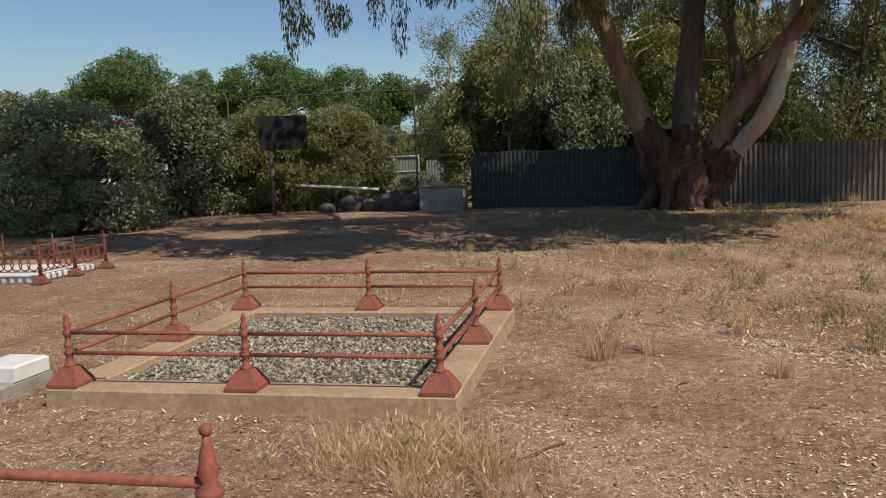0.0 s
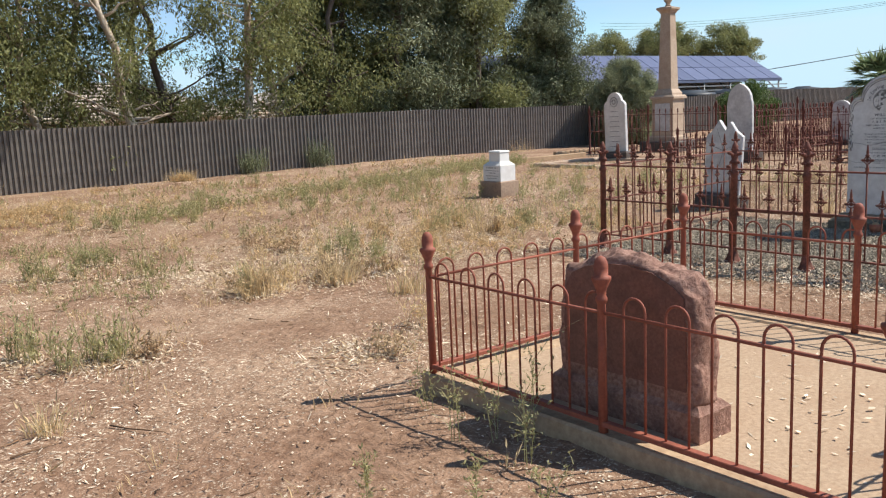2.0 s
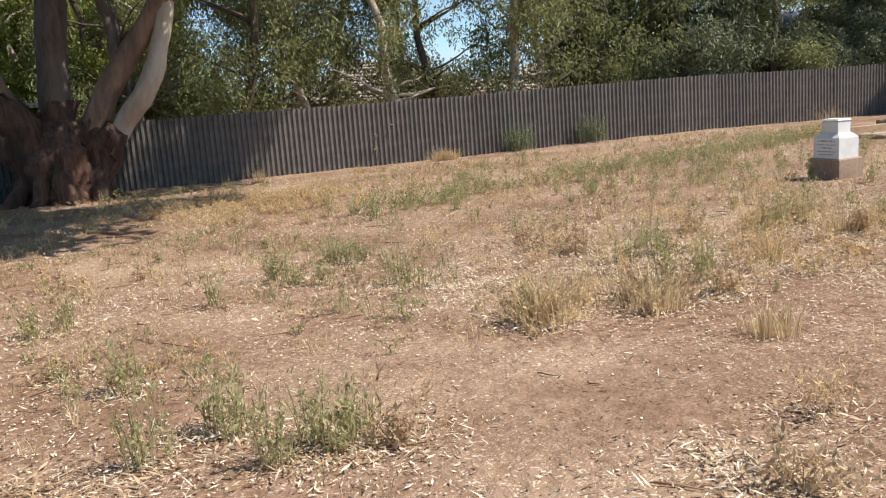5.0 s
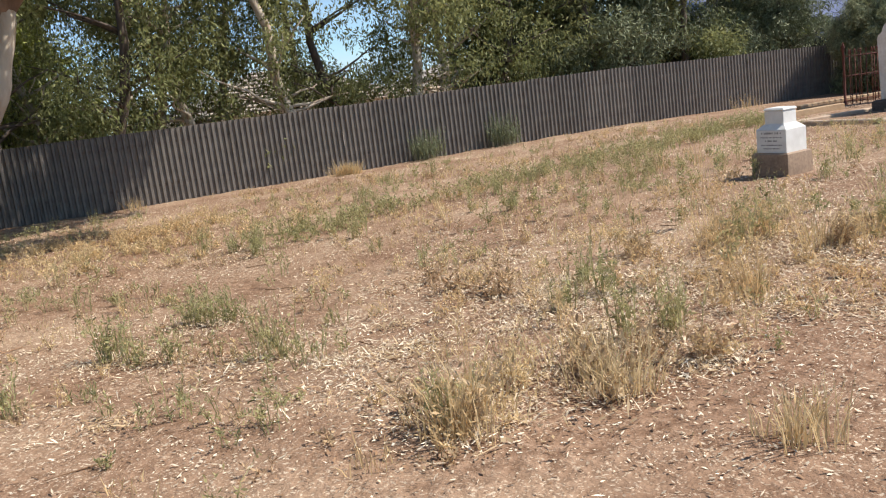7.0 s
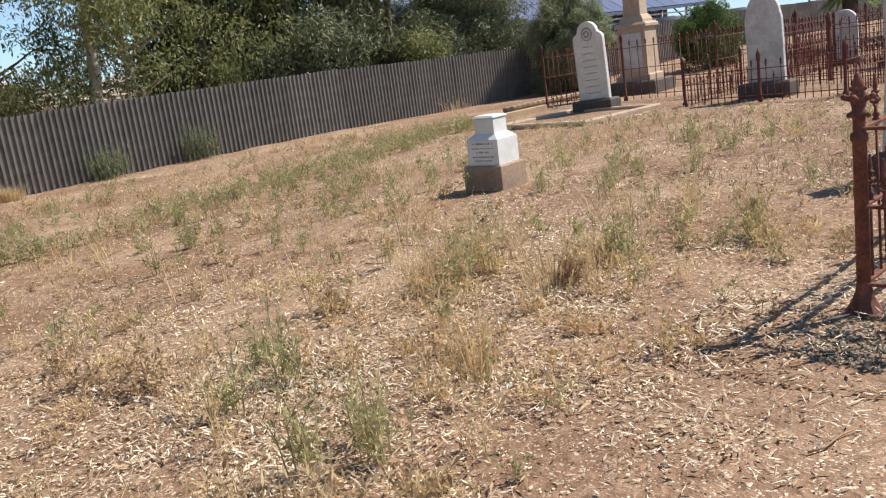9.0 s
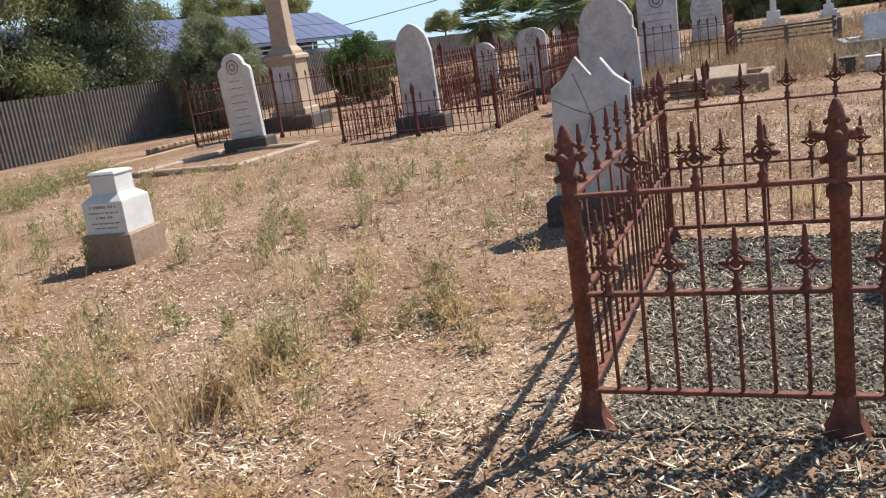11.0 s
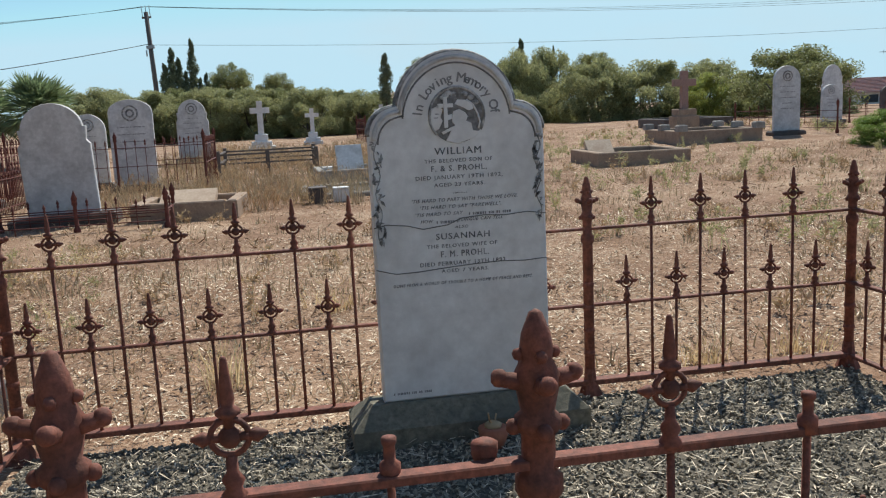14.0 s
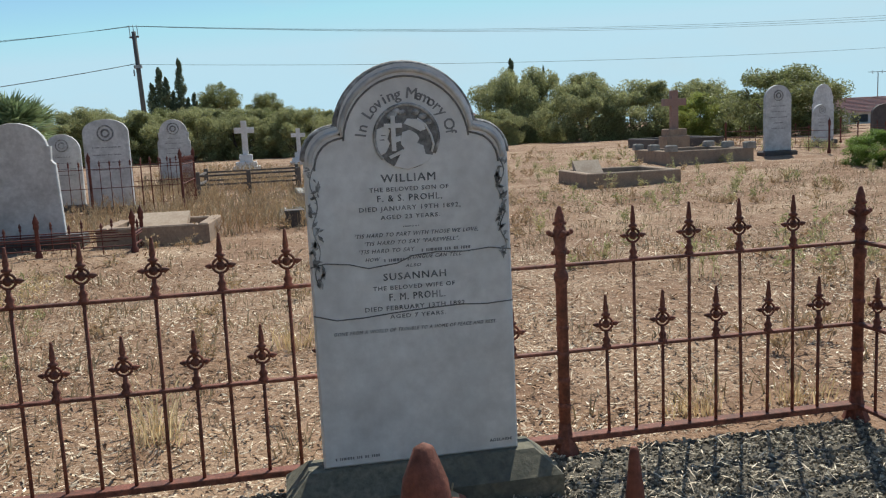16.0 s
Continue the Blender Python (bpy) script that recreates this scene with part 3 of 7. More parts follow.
def main_headstone():
    """The arched marble stone inside the iron enclosure."""
    ob = thing("headstone", "cracked white marble headstone with arched top and lead lettering", "headstone", pose(10.29, 5.035, 0, 0, 0, -90))
    h, a = 1.52, 0.385
    pts = [(-a, 0), (a, 0), (a, 1.18)] + arc(a - 0.11, 1.18, 0.11, 0.115, 8, 78, 5) + [(0.262, 1.30)]
    pts += arc(0, 1.265, 0.262, 0.257, 5, 175, 22) + [(-0.262, 1.30)] + arc(-a + 0.11, 1.18, 0.11, 0.115, 102, 172, 5) + [(-a, 1.18)]
    stone = part("stone", Shape().slab([(p[0], p[1] + 0.145) for p in pts], -0.045, 0.045, 0.008), MARBLE, ob)
    rim = Shape()
    edge = [(p[0], p[1] + 0.145) for p in pts[2:]]
    path = [(p[0] * 0.945, -0.046, 0.145 + (p[1] - 0.145) * 0.984) for p in edge]
    rim.tube(path, 0.011, 6)
    part("moulding", rim, MARBLE_WORN, ob)
    # A thin dark tube laid on the face marks the inner groove.
    groove = Shape().tube([(p[0] * 0.90, -0.0455, 0.145 + (p[1] - 0.145) * 0.968) for p in edge], 0.0042, 5)
    part("groove", groove, CARVE, ob, "dark groove line inside the moulding")
    weather = Shape()
    rng = random.Random(5)
    weather.tube([(p[0] * 0.997, -0.036, p[1] - 0.002) for p in edge], 0.0085, 6).tube([(p[0], 0, p[1] + 0.001) for p in edge], 0.012, 5)
    part("weathered_edge", weather, MARBLE_DIRTY, ob, "lichened grey upper edge")
    for side, low in ((-1, 0.86), (1, 0.93)):
        v = Shape()
        for i in range(46):
            z = low + (1.30 - low) * rng.random()
            x = side * (0.356 + 0.012 * math.sin(z * 40) + rng.uniform(-0.012, 0.010))
            a_, L = rng.uniform(0, 6.28), rng.uniform(0.006, 0.016)
            dx, dz = L * math.cos(a_), 1.4 * L * math.sin(a_)
            v.slab([(x - dx, z - dz), (x + dz * 0.35, z - dx * 0.35), (x + dx, z + dz), (x - dz * 0.35, z + dx * 0.35)], -0.050, -0.044)
        v.tube([(side * (0.356 + 0.012 * math.sin(k * 0.9)), -0.046, low + (1.30 - low) * k / 18) for k in range(19)], 0.003, 4)
        part("carved_vine", v, MARBLE_DIRTY, ob, "lichen-dark carved vine")
    roundel = Shape().lathe([(0.001, 0), (0.118, 0), (0.118, 0.004), (0.001, 0.004)], n=28, smooth=False).shift(pose(0, -0.045, 1.395, 90))
    part("roundel", roundel, CARVE, ob, "dark sunken roundel")
    ring = Shape().tube([(0.120 * math.cos(radians(q)), -0.048, 1.395 + 0.120 * math.sin(radians(q))) for q in range(-32, 221, 9)], 0.006, 6)
    part("roundel_ring", ring, MARBLE_DIRTY, ob)
    cross = Shape().box(-0.058, -0.042, -0.062, -0.045, 1.345, 1.475).box(-0.083, -0.0585, -0.062, -0.045, 1.43, 1.447).box(-0.0415, -0.017, -0.062, -0.045, 1.43, 1.447)
    part("carved_cross", cross, MARBLE, ob)
    reliefs = ((0.0055, ((-26, -4), (-18, 22), (14, 31), (45, 12), (56, -8), (45, -28), (72, -40), (80, -78), (112, -84), (85, -115), (0, -142), (-62, -126), (-30, -70), (-12, -48), (-26, -32))),
               (0.0045, ((-10, 58), (5, 80), (45, 76), (80, 55), (86, 30), (62, 22), (25, 42))),
               (0.0040, ((-130, 38), (-95, 52), (-70, 32), (-85, -5), (-74, -25), (-95, -64), (-115, -74), (-130, -46), (-135, -5))),
               (0.0060, ((-83, -80), (-20, -52), (-13, -65), (-75, -92))), (0.0035, ((-65, 0), (-25, 8), (-25, -15), (-55, -25))))
    for lift, outline in reliefs:
        part("carved_relief", Shape().slab([(0.00085 * p[0], 1.395 + 0.00085 * p[1]) for p in reversed(outline)], -0.0485 - lift, -0.047, 0.002), MARBLE, ob)
    part("carved_stem", Shape().tube([(0.00085 * a_, -0.0495, 1.395 + 0.00085 * b_) for a_, b_ in ((50, 78), (85, 50), (108, 5), (118, -35), (108, -70))], 0.0045, 5), MARBLE, ob)
    for i in range(9):
        a_ = rng.uniform(0.4, 3.4)
        relief_r = rng.uniform(0.085, 0.105)
        part("leaf", Shape().ball((relief_r * math.cos(a_), -0.048, 1.395 + relief_r * math.sin(a_)), 0.014, 6, 4, (1.3, 0.4, 0.8)), MARBLE_DIRTY, ob)
    z = lambda py: 1.67 - (py - 80) * 0.00231
    lines = [("WILLIAM", 0, z(270), 0.030, 0, 0.205, 0), ("THE BELOVED SON OF", 0, z(285), 0.016, 0, 0.30, 0), ("F. & S. PROHL,", 0, z(301), 0.024, 0, 0.245, 0),
             ("DIED JANUARY 19TH 1892,", 0, z(316), 0.017, 0, 0.385, 0), ("AGED 23 YEARS.", 0, z(330), 0.016, 0, 0.225, 0),
             ("'TIS HARD TO PART WITH THOSE WE LOVE,", 0.02, z(358), 0.015, 0.3, 0.47, 0), ("'TIS HARD TO SAY \"FAREWELL\".", 0.0, z(371), 0.015, 0.3, 0.36, 0),
             ("'TIS HARD TO SAY", -0.10, z(384), 0.015, 0.3, 0.21, 0), ("TONGUE CAN TELL", 0.085, z(397), 0.014, 0.3, 0.20, 0), ("HOW", -0.155, z(397), 0.014, 0.3, 0.055, 0), ("ALSO", 0.0, z(410), 0.012, 0.2, 0.06, 0),
             ("SUSANNAH", 0.005, z(430), 0.027, 0, 0.24, 0), ("THE BELOVED WIFE OF", 0, z(446), 0.016, 0, 0.315, 0), ("F. M. PROHL.", 0.01, z(464), 0.027, 0, 0.215, 0),
             ("DIED FEBRUARY 13TH 1892", 0.0, z(480), 0.017, 0, 0.385, 0), ("AGED 7 YEARS.", 0.01, z(494), 0.015, 0, 0.215, 0),
             ("GONE FROM A WORLD OF TROUBLE TO A HOME OF PEACE AND REST.", 0.0, z(516), 0.0135, 0.25, 0.63, 0)]
    lines.append(("ADELAIDE", 0.315, z(724), 0.011, 0, 0.09, 0))
    text = "In Loving Memory Of"
    for i, ch in enumerate(text):
        if ch != " ":
            ang = 172 - 164 * i / (len(text) - 1)
            r = 0.152
            lines.append((ch, r * math.cos(radians(ang)), 1.385 + r * math.sin(radians(ang)), 0.041, 0, 0, -(ang - 90) * -1 * -1))
    for rows, ink in ((lines[:18], LETTER), (lines[18:], LETTER_WORN)):
        t = tagged(lettering(rows, "inscription", ink, ob), kind="stuff")
        t.matrix_basis = pose(0, -0.0452, 0)
    for row in ((0.13, z(384), 0.19, 0.011), (-0.06, z(397), 0.10, 0.011), (0, z(343), 0.06, 0.004), (-0.255, z(725), 0.17, 0.010)):
        tagged(part("worn_lettering", bars([row]).shift(pose(0, -0.045, 0)), LETTER_WORN, ob, "worn illegible lettering"), kind="stuff")
    for zz, pts_ in ((0.93, ((-0.385, 0), (-0.33, 0.012), (-0.24, 0.002), (-0.17, -0.018), (-0.06, -0.005), (0.0, 0.02), (0.1, 0.028), (0.2, 0.022), (0.3, 0.03), (0.385, 0.018))),
                     (0.735, ((-0.385, 0.012), (-0.3, -0.012), (-0.2, -0.01), (-0.08, 0.0), (0.05, 0.008), (0.18, 0.012), (0.28, 0.006), (0.385, 0.012)))):
        part("crack", Shape().tube([(p[0], -0.0455, zz + p[1]) for p in pts_], 0.0028, 4), GROUT, ob, "mended crack")
    p = Shape()
    p.box(-0.535, 0.535, -0.16, 0.16, -0.16, 0.06).box(-0.535, 0.535, -0.16, 0.16, 0.06, 0.145, 0.02, 0.07)
    part("plinth", p, PLINTH, ob, "mossy grey stone plinth")


main_headstone()


# ---- iron enclosure round the cracked stone ----
def spear(z0, s=1.0):
    """A cast finial: collar, ring with four knobs, and a spear point; z0 is the rail's height."""
    g = Shape()
    g.lathe([(0.021 * s, 0), (0.021 * s, 0.010 * s), (0.013 * s, 0.020 * s), (0.019 * s, 0.034 * s), (0.010 * s, 0.048 * s), (0.009 * s, 0.075 * s)], (0, 0, z0), 8)
    g.ring((0, 0, z0 + 0.105 * s), 0.030 * s, 0.0055 * s, "x", 14, 5)
    g.ball((0, 0, z0 + 0.105 * s), 0.019 * s, 8, 6, (0.8, 1.0, 1.0))
    for sy in (-1, 1):
        g.tube([(0, sy * 0.012 * s, z0 + 0.105 * s), (0, sy * 0.034 * s, z0 + 0.105 * s)], 0.0075 * s, 6)
        g.tube([(0, sy * 0.030 * s, z0 + 0.105 * s), (0, sy * 0.042 * s, z0 + 0.105 * s), (0, sy * 0.060 * s, z0 + 0.107 * s)], [0.008 * s, 0.0125 * s, 0.003 * s], 6)
    g.lathe([(0.008 * s, 0.12 * s), (0.010 * s, 0.137 * s), (0.020 * s, 0.143 * s), (0.020 * s, 0.150 * s), (0.010 * s, 0.156 * s), (0.0125 * s, 0.168 * s), (0.0055 * s, 0.232 * s), (0.004 * s, 0.236 * s)], (0, 0, z0), 8)
    return g


def picket_tall(low, rail):
    g = spear(rail)
    g.tube([(0, 0, low), (0, 0, rail + 0.01)], 0.0075, 6)
    return g


def picket_stub(low, rail):
    g = Shape().tube([(0, 0, low), (0, 0, rail + 0.06)], 0.0075, 6)
    return g.lathe([(0.018, 0), (0.018, 0.03), (0.010, 0.035), (0.010, 0.06), (0.013, 0.065), (0.013, 0.075)], (0, 0, rail - 0.005), 8)


def post_shape(foot, tip, heavy=1.0):
    """An octagonal cast post with collars, a cross of four knobs and a bud on top."""
    g = Shape()
    k = heavy
    g.lathe([(0.095 * k, 0), (0.095 * k, 0.06), (0.078 * k, 0.075), (0.05 * k, 0.13), (0.038 * k, 0.17), (0.032 * k, 0.22)], (0, 0, foot), 8, smooth=False)
    g.lathe([(0.030 * k, foot + 0.1), (0.029 * k, tip - 0.33), (0.037 * k, tip - 0.32), (0.037 * k, tip - 0.29), (0.026 * k, tip - 0.28),
             (0.026 * k, tip - 0.215), (0.036 * k, tip - 0.205), (0.036 * k, tip - 0.185), (0.026 * k, tip - 0.175), (0.033 * k, tip - 0.135),
             (0.035 * k, tip - 0.11), (0.024 * k, tip - 0.085), (0.026 * k, tip - 0.07), (0.022 * k, tip - 0.04), (0.010 * k, tip - 0.005), (0.003, tip)], (0, 0, 0), 10)
    z = foot + 0.30
    while heavy < 1 and z < tip - 0.42:
        g.lathe([(0.028 * k, -0.016), (0.0345 * k, -0.006), (0.0345 * k, 0.006), (0.028 * k, 0.016)], (0, 0, z), 8)
        z += 0.115
    for a in range(4):
        c, s = math.cos(a * math.pi / 2), math.sin(a * math.pi / 2)
        g.tube([(0.02 * c, 0.02 * s, tip - 0.125), (0.058 * k * c, 0.058 * k * s, tip - 0.115)], [0.016 * k, 0.013 * k], 6)
        g.ball((0.058 * k * c, 0.058 * k * s, tip - 0.113), 0.0145 * k, 7, 5)
        g.ball((0.038 * k * c, 0.038 * k * s, tip - 0.20), 0.013 * k, 7, 5)
        g.ball((0.028 * k * c, 0.028 * k * s, tip - 0.075), 0.010 * k, 6, 4)
    return g


def flat_rail(p, q, wide, thick):
    """A flat bar between two points at one height."""
    d = Vector(q) - Vector(p)
    g = Shape()
    g.box(0, d.length, -wide / 2, wide / 2, -thick / 2, thick / 2, 0.003)
    return g.shift(Matrix.Translation(p) @ Matrix.Rotation(math.atan2(d.y, d.x), 4, "Z"))


def iron_enclosure():
    ob = thing("grave_fence", "rusted ornate cast-iron grave fence with spear finials", "fence", pose(0, 0, 0))
    x0, x1, y0, y1 = 7.95, 10.52, 2.93, 7.03
    low, mid, top = 0.05, 0.44, 0.82
    tall, short = picket_tall(low, top).mesh("picket", RUST), picket_tall(low, mid).mesh("short_picket", RUST)
    stub = picket_stub(low, top).mesh("broken_picket", RUST)
    front_post, back_post = post_shape(-0.16, 1.085, 1.12).mesh("post", RUST), post_shape(-0.10, 1.075, 0.85).mesh("post", RUST)
    rng = random.Random(2)

    def run(p, q, posts, skip=(), spacing=0.262, heavy=True, fewer=1, slip=0.0):
        """Rails and pickets from p to q, with posts at the given fractions."""
        p, q = Vector(p), Vector(q)
        d = (q - p)
        ang = math.degrees(math.atan2(d.y, d.x)) - 90
        for h in (low, mid, top):
            part("rail", flat_rail((p.x, p.y, h), (q.x, q.y, h), 0.034 if heavy else 0.03 + 0.03 * (h == low), 0.016 if heavy else 0.013 + 0.012 * (h == low)), RUST, ob)
        cuts = sorted([0.0, *posts, 1.0])
        for a, b in zip(cuts[:-1], cuts[1:]):
            bay = (b - a) * d.length
            n = max(1, round(bay / spacing) - fewer)
            for i in range(2 * n + 1):
                off = bay / 2 + slip + (i - n) * (bay / (n + 1) / 2 if heavy else spacing / 2)
                c = p + d * (a + off / d.length)
                kind = tall if i % 2 else short
                if kind is tall and any((c - Vector(s)).length < 0.09 for s in skip):
                    kind = stub
                part("picket", kind, RUST, ob, at=pose(c.x, c.y, 0, rng.uniform(-0.6, 0.6), rng.uniform(-0.6, 0.6), ang + rng.uniform(-4, 4)))

    run((x0, y1, 0), (x0, y0, 0), [(y1 - y) / (y1 - y0) for y in (6.13, 5.38, 4.63, 3.84)], skip=((7.95, 5.63, 0), (7.95, 4.87, 0)), spacing=0.238)
    run((x1, y1, 0), (x1, 4.36, 0), [], heavy=False, slip=-0.07)
    run((x1, 4.36, 0), (x1, y0, 0), [], heavy=False, spacing=0.255, fewer=2)
    run((x0, y1, 0), (x1, y1, 0), [], spacing=0.27)
    run((x0, y0, 0), (x1, y0, 0), [], spacing=0.27)
    for y in (y1, 6.13, 5.38, 4.63, 3.84, y0):
        part("post", front_post, RUST, ob, at=pose(x0, y, 0, rng.uniform(-0.8, 0.8), rng.uniform(-0.8, 0.8), 0))
    for y in (y1, 4.36, y0):
        part("post", back_post, RUST, ob, at=pose(x1, y, 0))
    g = Shape().tube([(x0 + 0.04, 5.44, -0.02), (x0 + 0.035, 5.44, 0.72)], 0.012, 6).lathe([(0.02, 0), (0.024, 0.012), (0.024, 0.03), (0.012, 0.036)], (x0 + 0.035, 5.46, 0.82), 8)
    part("gate_bolt", g, RUST, ob, "rusted gate hinge bar")


iron_enclosure()


def pebble_bed(name, label, x0, x1, y0, y1, z, count, size, seed, follow=False, at=Matrix(), base=True):
    """Loose angular stones on a bed, with bits of straw among them."""
    rng = np.random.default_rng(seed)
    tmpl = np.array([(-1, -.6, 0), (1, -.5, 0), (.7, .7, 0), (-.8, .6, 0), (-.6, -.35, .7), (.55, -.3, .8), (.35, .4, .65), (-.5, .35, .75)])
    quads = np.array([(4, 5, 6, 7), (0, 1, 5, 4), (1, 2, 6, 5), (2, 3, 7, 6), (3, 0, 4, 7)])
    p = np.stack([rng.uniform(x0, x1, count), rng.uniform(y0, y1, count), np.full(count, z) + rng.uniform(-0.006, 0.008, count)], -1)
    s = size * rng.uniform(0.5, 1.25, (count, 1, 1)) * rng.uniform(0.6, 1.2, (count, 1, 3))
    a = rng.uniform(0, 6.28, count)
    v = tmpl[None] * s + rng.normal(0, size * 0.12, (count, 8, 3))
    tilt = rng.normal(0, 0.35, (count, 2, 1))
    v[:, :, 2] += tilt[:, 0] * v[:, :, 0] + tilt[:, 1] * v[:, :, 1]
    c, sn = np.cos(a)[:, None], np.sin(a)[:, None]
    v = np.stack([v[:, :, 0] * c - v[:, :, 1] * sn, v[:, :, 0] * sn + v[:, :, 1] * c, v[:, :, 2]], -1) + p[:, None]
    verts = v.reshape(-1, 3)
    faces = (quads[None] + 8 * np.arange(count)[:, None, None]).reshape(-1, 4)
    if follow:
        verts[:, 2] += land(np.repeat(p[:, 0], 8), np.repeat(p[:, 1], 8))
    me = bpy.data.meshes.new(name)
    me.from_pydata(verts.tolist(), [], faces.tolist())
    me.materials.append(STONES)
    ob = tagged(new(name, me), label, "gravel", kind="stuff")
    ob.matrix_basis = at
    if not base:
        return
    nx, ny = 14, 20
    gx, gy = np.meshgrid(np.linspace(x0, x1, nx), np.linspace(y0, y1, ny))
    gz = z + (land(gx, gy) if follow else 0 * gx)
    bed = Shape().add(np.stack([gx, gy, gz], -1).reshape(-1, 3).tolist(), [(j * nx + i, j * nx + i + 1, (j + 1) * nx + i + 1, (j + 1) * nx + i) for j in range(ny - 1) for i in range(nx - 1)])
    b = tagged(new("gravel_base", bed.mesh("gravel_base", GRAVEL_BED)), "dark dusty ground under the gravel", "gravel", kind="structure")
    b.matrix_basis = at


pebble_bed("gravel", "grey crushed-stone gravel strewn with straw inside the iron fence", 7.93, 10.49, 2.95, 7.0, 0.014, 38000, 0.0115, 11, True)
pebble_bed("gravel", "crushed stone spilled along the foot of the iron fence", 7.2, 7.95, 2.9, 7.1, 0.004, 7500, 0.0115, 12, True, base=False)


# ---- hairpin enclosure with the rough granite stone ----
def hairpin_enclosure():
    x0, x1, y0, y1 = 3.38, 5.60, 1.83, 4.24
    kerb = thing("grave_kerb", "low weathered concrete kerb under the hairpin fence", "kerb", pose(0, 0, 0))
    for a, b, c, d in ((x0 - 0.035, x0 + 0.12, y0 - 0.06, y1 + 0.06), (x1 - 0.1, x1 + 0.06, y0 - 0.06, y1 + 0.06), (x0 + 0.12, x1 - 0.1, y1 - 0.1, y1 + 0.06), (x0 + 0.12, x1 - 0.1, y0 - 0.06, y0 + 0.1)):
        part("kerb_stone", Shape().box(a, b, c, d, -0.2, 0.088, 0.012), CONCRETE, kerb)
    fill = Shape().box(x0 + 0.10, x1 - 0.09, y0 + 0.07, y1 - 0.07, -0.15, 0.075)
    tagged(new("grave_fill", fill.mesh("grave_fill", SAND)), "sandy concrete slab scattered with pale leaves", "slab", kind="structure")
    ob = thing("hairpin_fence", "red-painted hairpin-topped iron grave fence with acorn posts", "fence", pose(0, 0, 0))
    low, top = 0.15, 0.62
    posts = [(x0, y1), (x0, 3.03), (x0, y0), (4.52, y1), (x1, y1), (x1, 3.03), (x1, y0), (4.52, y0)]
    pm = Shape().lathe([(0.021, 0.04), (0.019, 0.52), (0.018, 0.66), (0.026, 0.67), (0.026, 0.685), (0.019, 0.695), (0.023, 0.72), (0.043, 0.765), (0.043, 0.775), (0.030, 0.78),
                        (0.031, 0.815), (0.028, 0.84), (0.018, 0.857), (0.004, 0.864)], n=12).mesh("post", RED_PAINT)
    for x, y in posts:
        part("post", pm, RED_PAINT, ob, at=pose(x, y, -0.0, 0, 0, 0))
    s = 0.055
    hp = Shape().tube([(0, -s, low - 0.01), (0, -s, top + 0.005)] + [(0, -s * math.cos(radians(a)), top + 0.03 + s * math.sin(radians(a))) for a in range(0, 181, 20)] + [(0, s, top + 0.005), (0, s, low - 0.01)], 0.0058, 6).mesh("hairpin", RED_PAINT)
    for p, q in (((x0, y1), (x0, 3.03)), ((x0, 3.03), (x0, y0)), ((x0, y1), (4.52, y1)), ((4.52, y1), (x1, y1)), ((x1, y1), (x1, 3.03)), ((x1, 3.03), (x1, y0)), ((x0, y0), (4.52, y0)), ((4.52, y0), (x1, y0))):
        part("bottom_rail", flat_rail((*p, low - 0.02), (*q, low - 0.02), 0.036, 0.022), RED_PAINT, ob)
        part("top_rail", Shape().tube([(*p, top), (*q, top)], 0.0085, 6), RED_PAINT, ob)
    for p, q in (((x0, y1), (x0, y0)), ((x0, y1), (x1, y1)), ((x1, y1), (x1, y0)), ((x0, y0), (x1, y0))):
        d = Vector(q) - Vector(p)
        ang = math.degrees(math.atan2(d.y, d.x)) - 90
        n = round(d.length / 0.222)
        for i in range(n):
            c = Vector(p) + d * (0.004 + 0.965 * (i + 0.5) / n)
            part("hairpin", hp, RED_PAINT, ob, at=pose(c.x, c.y, 0, 0, 0, ang))


hairpin_enclosure()


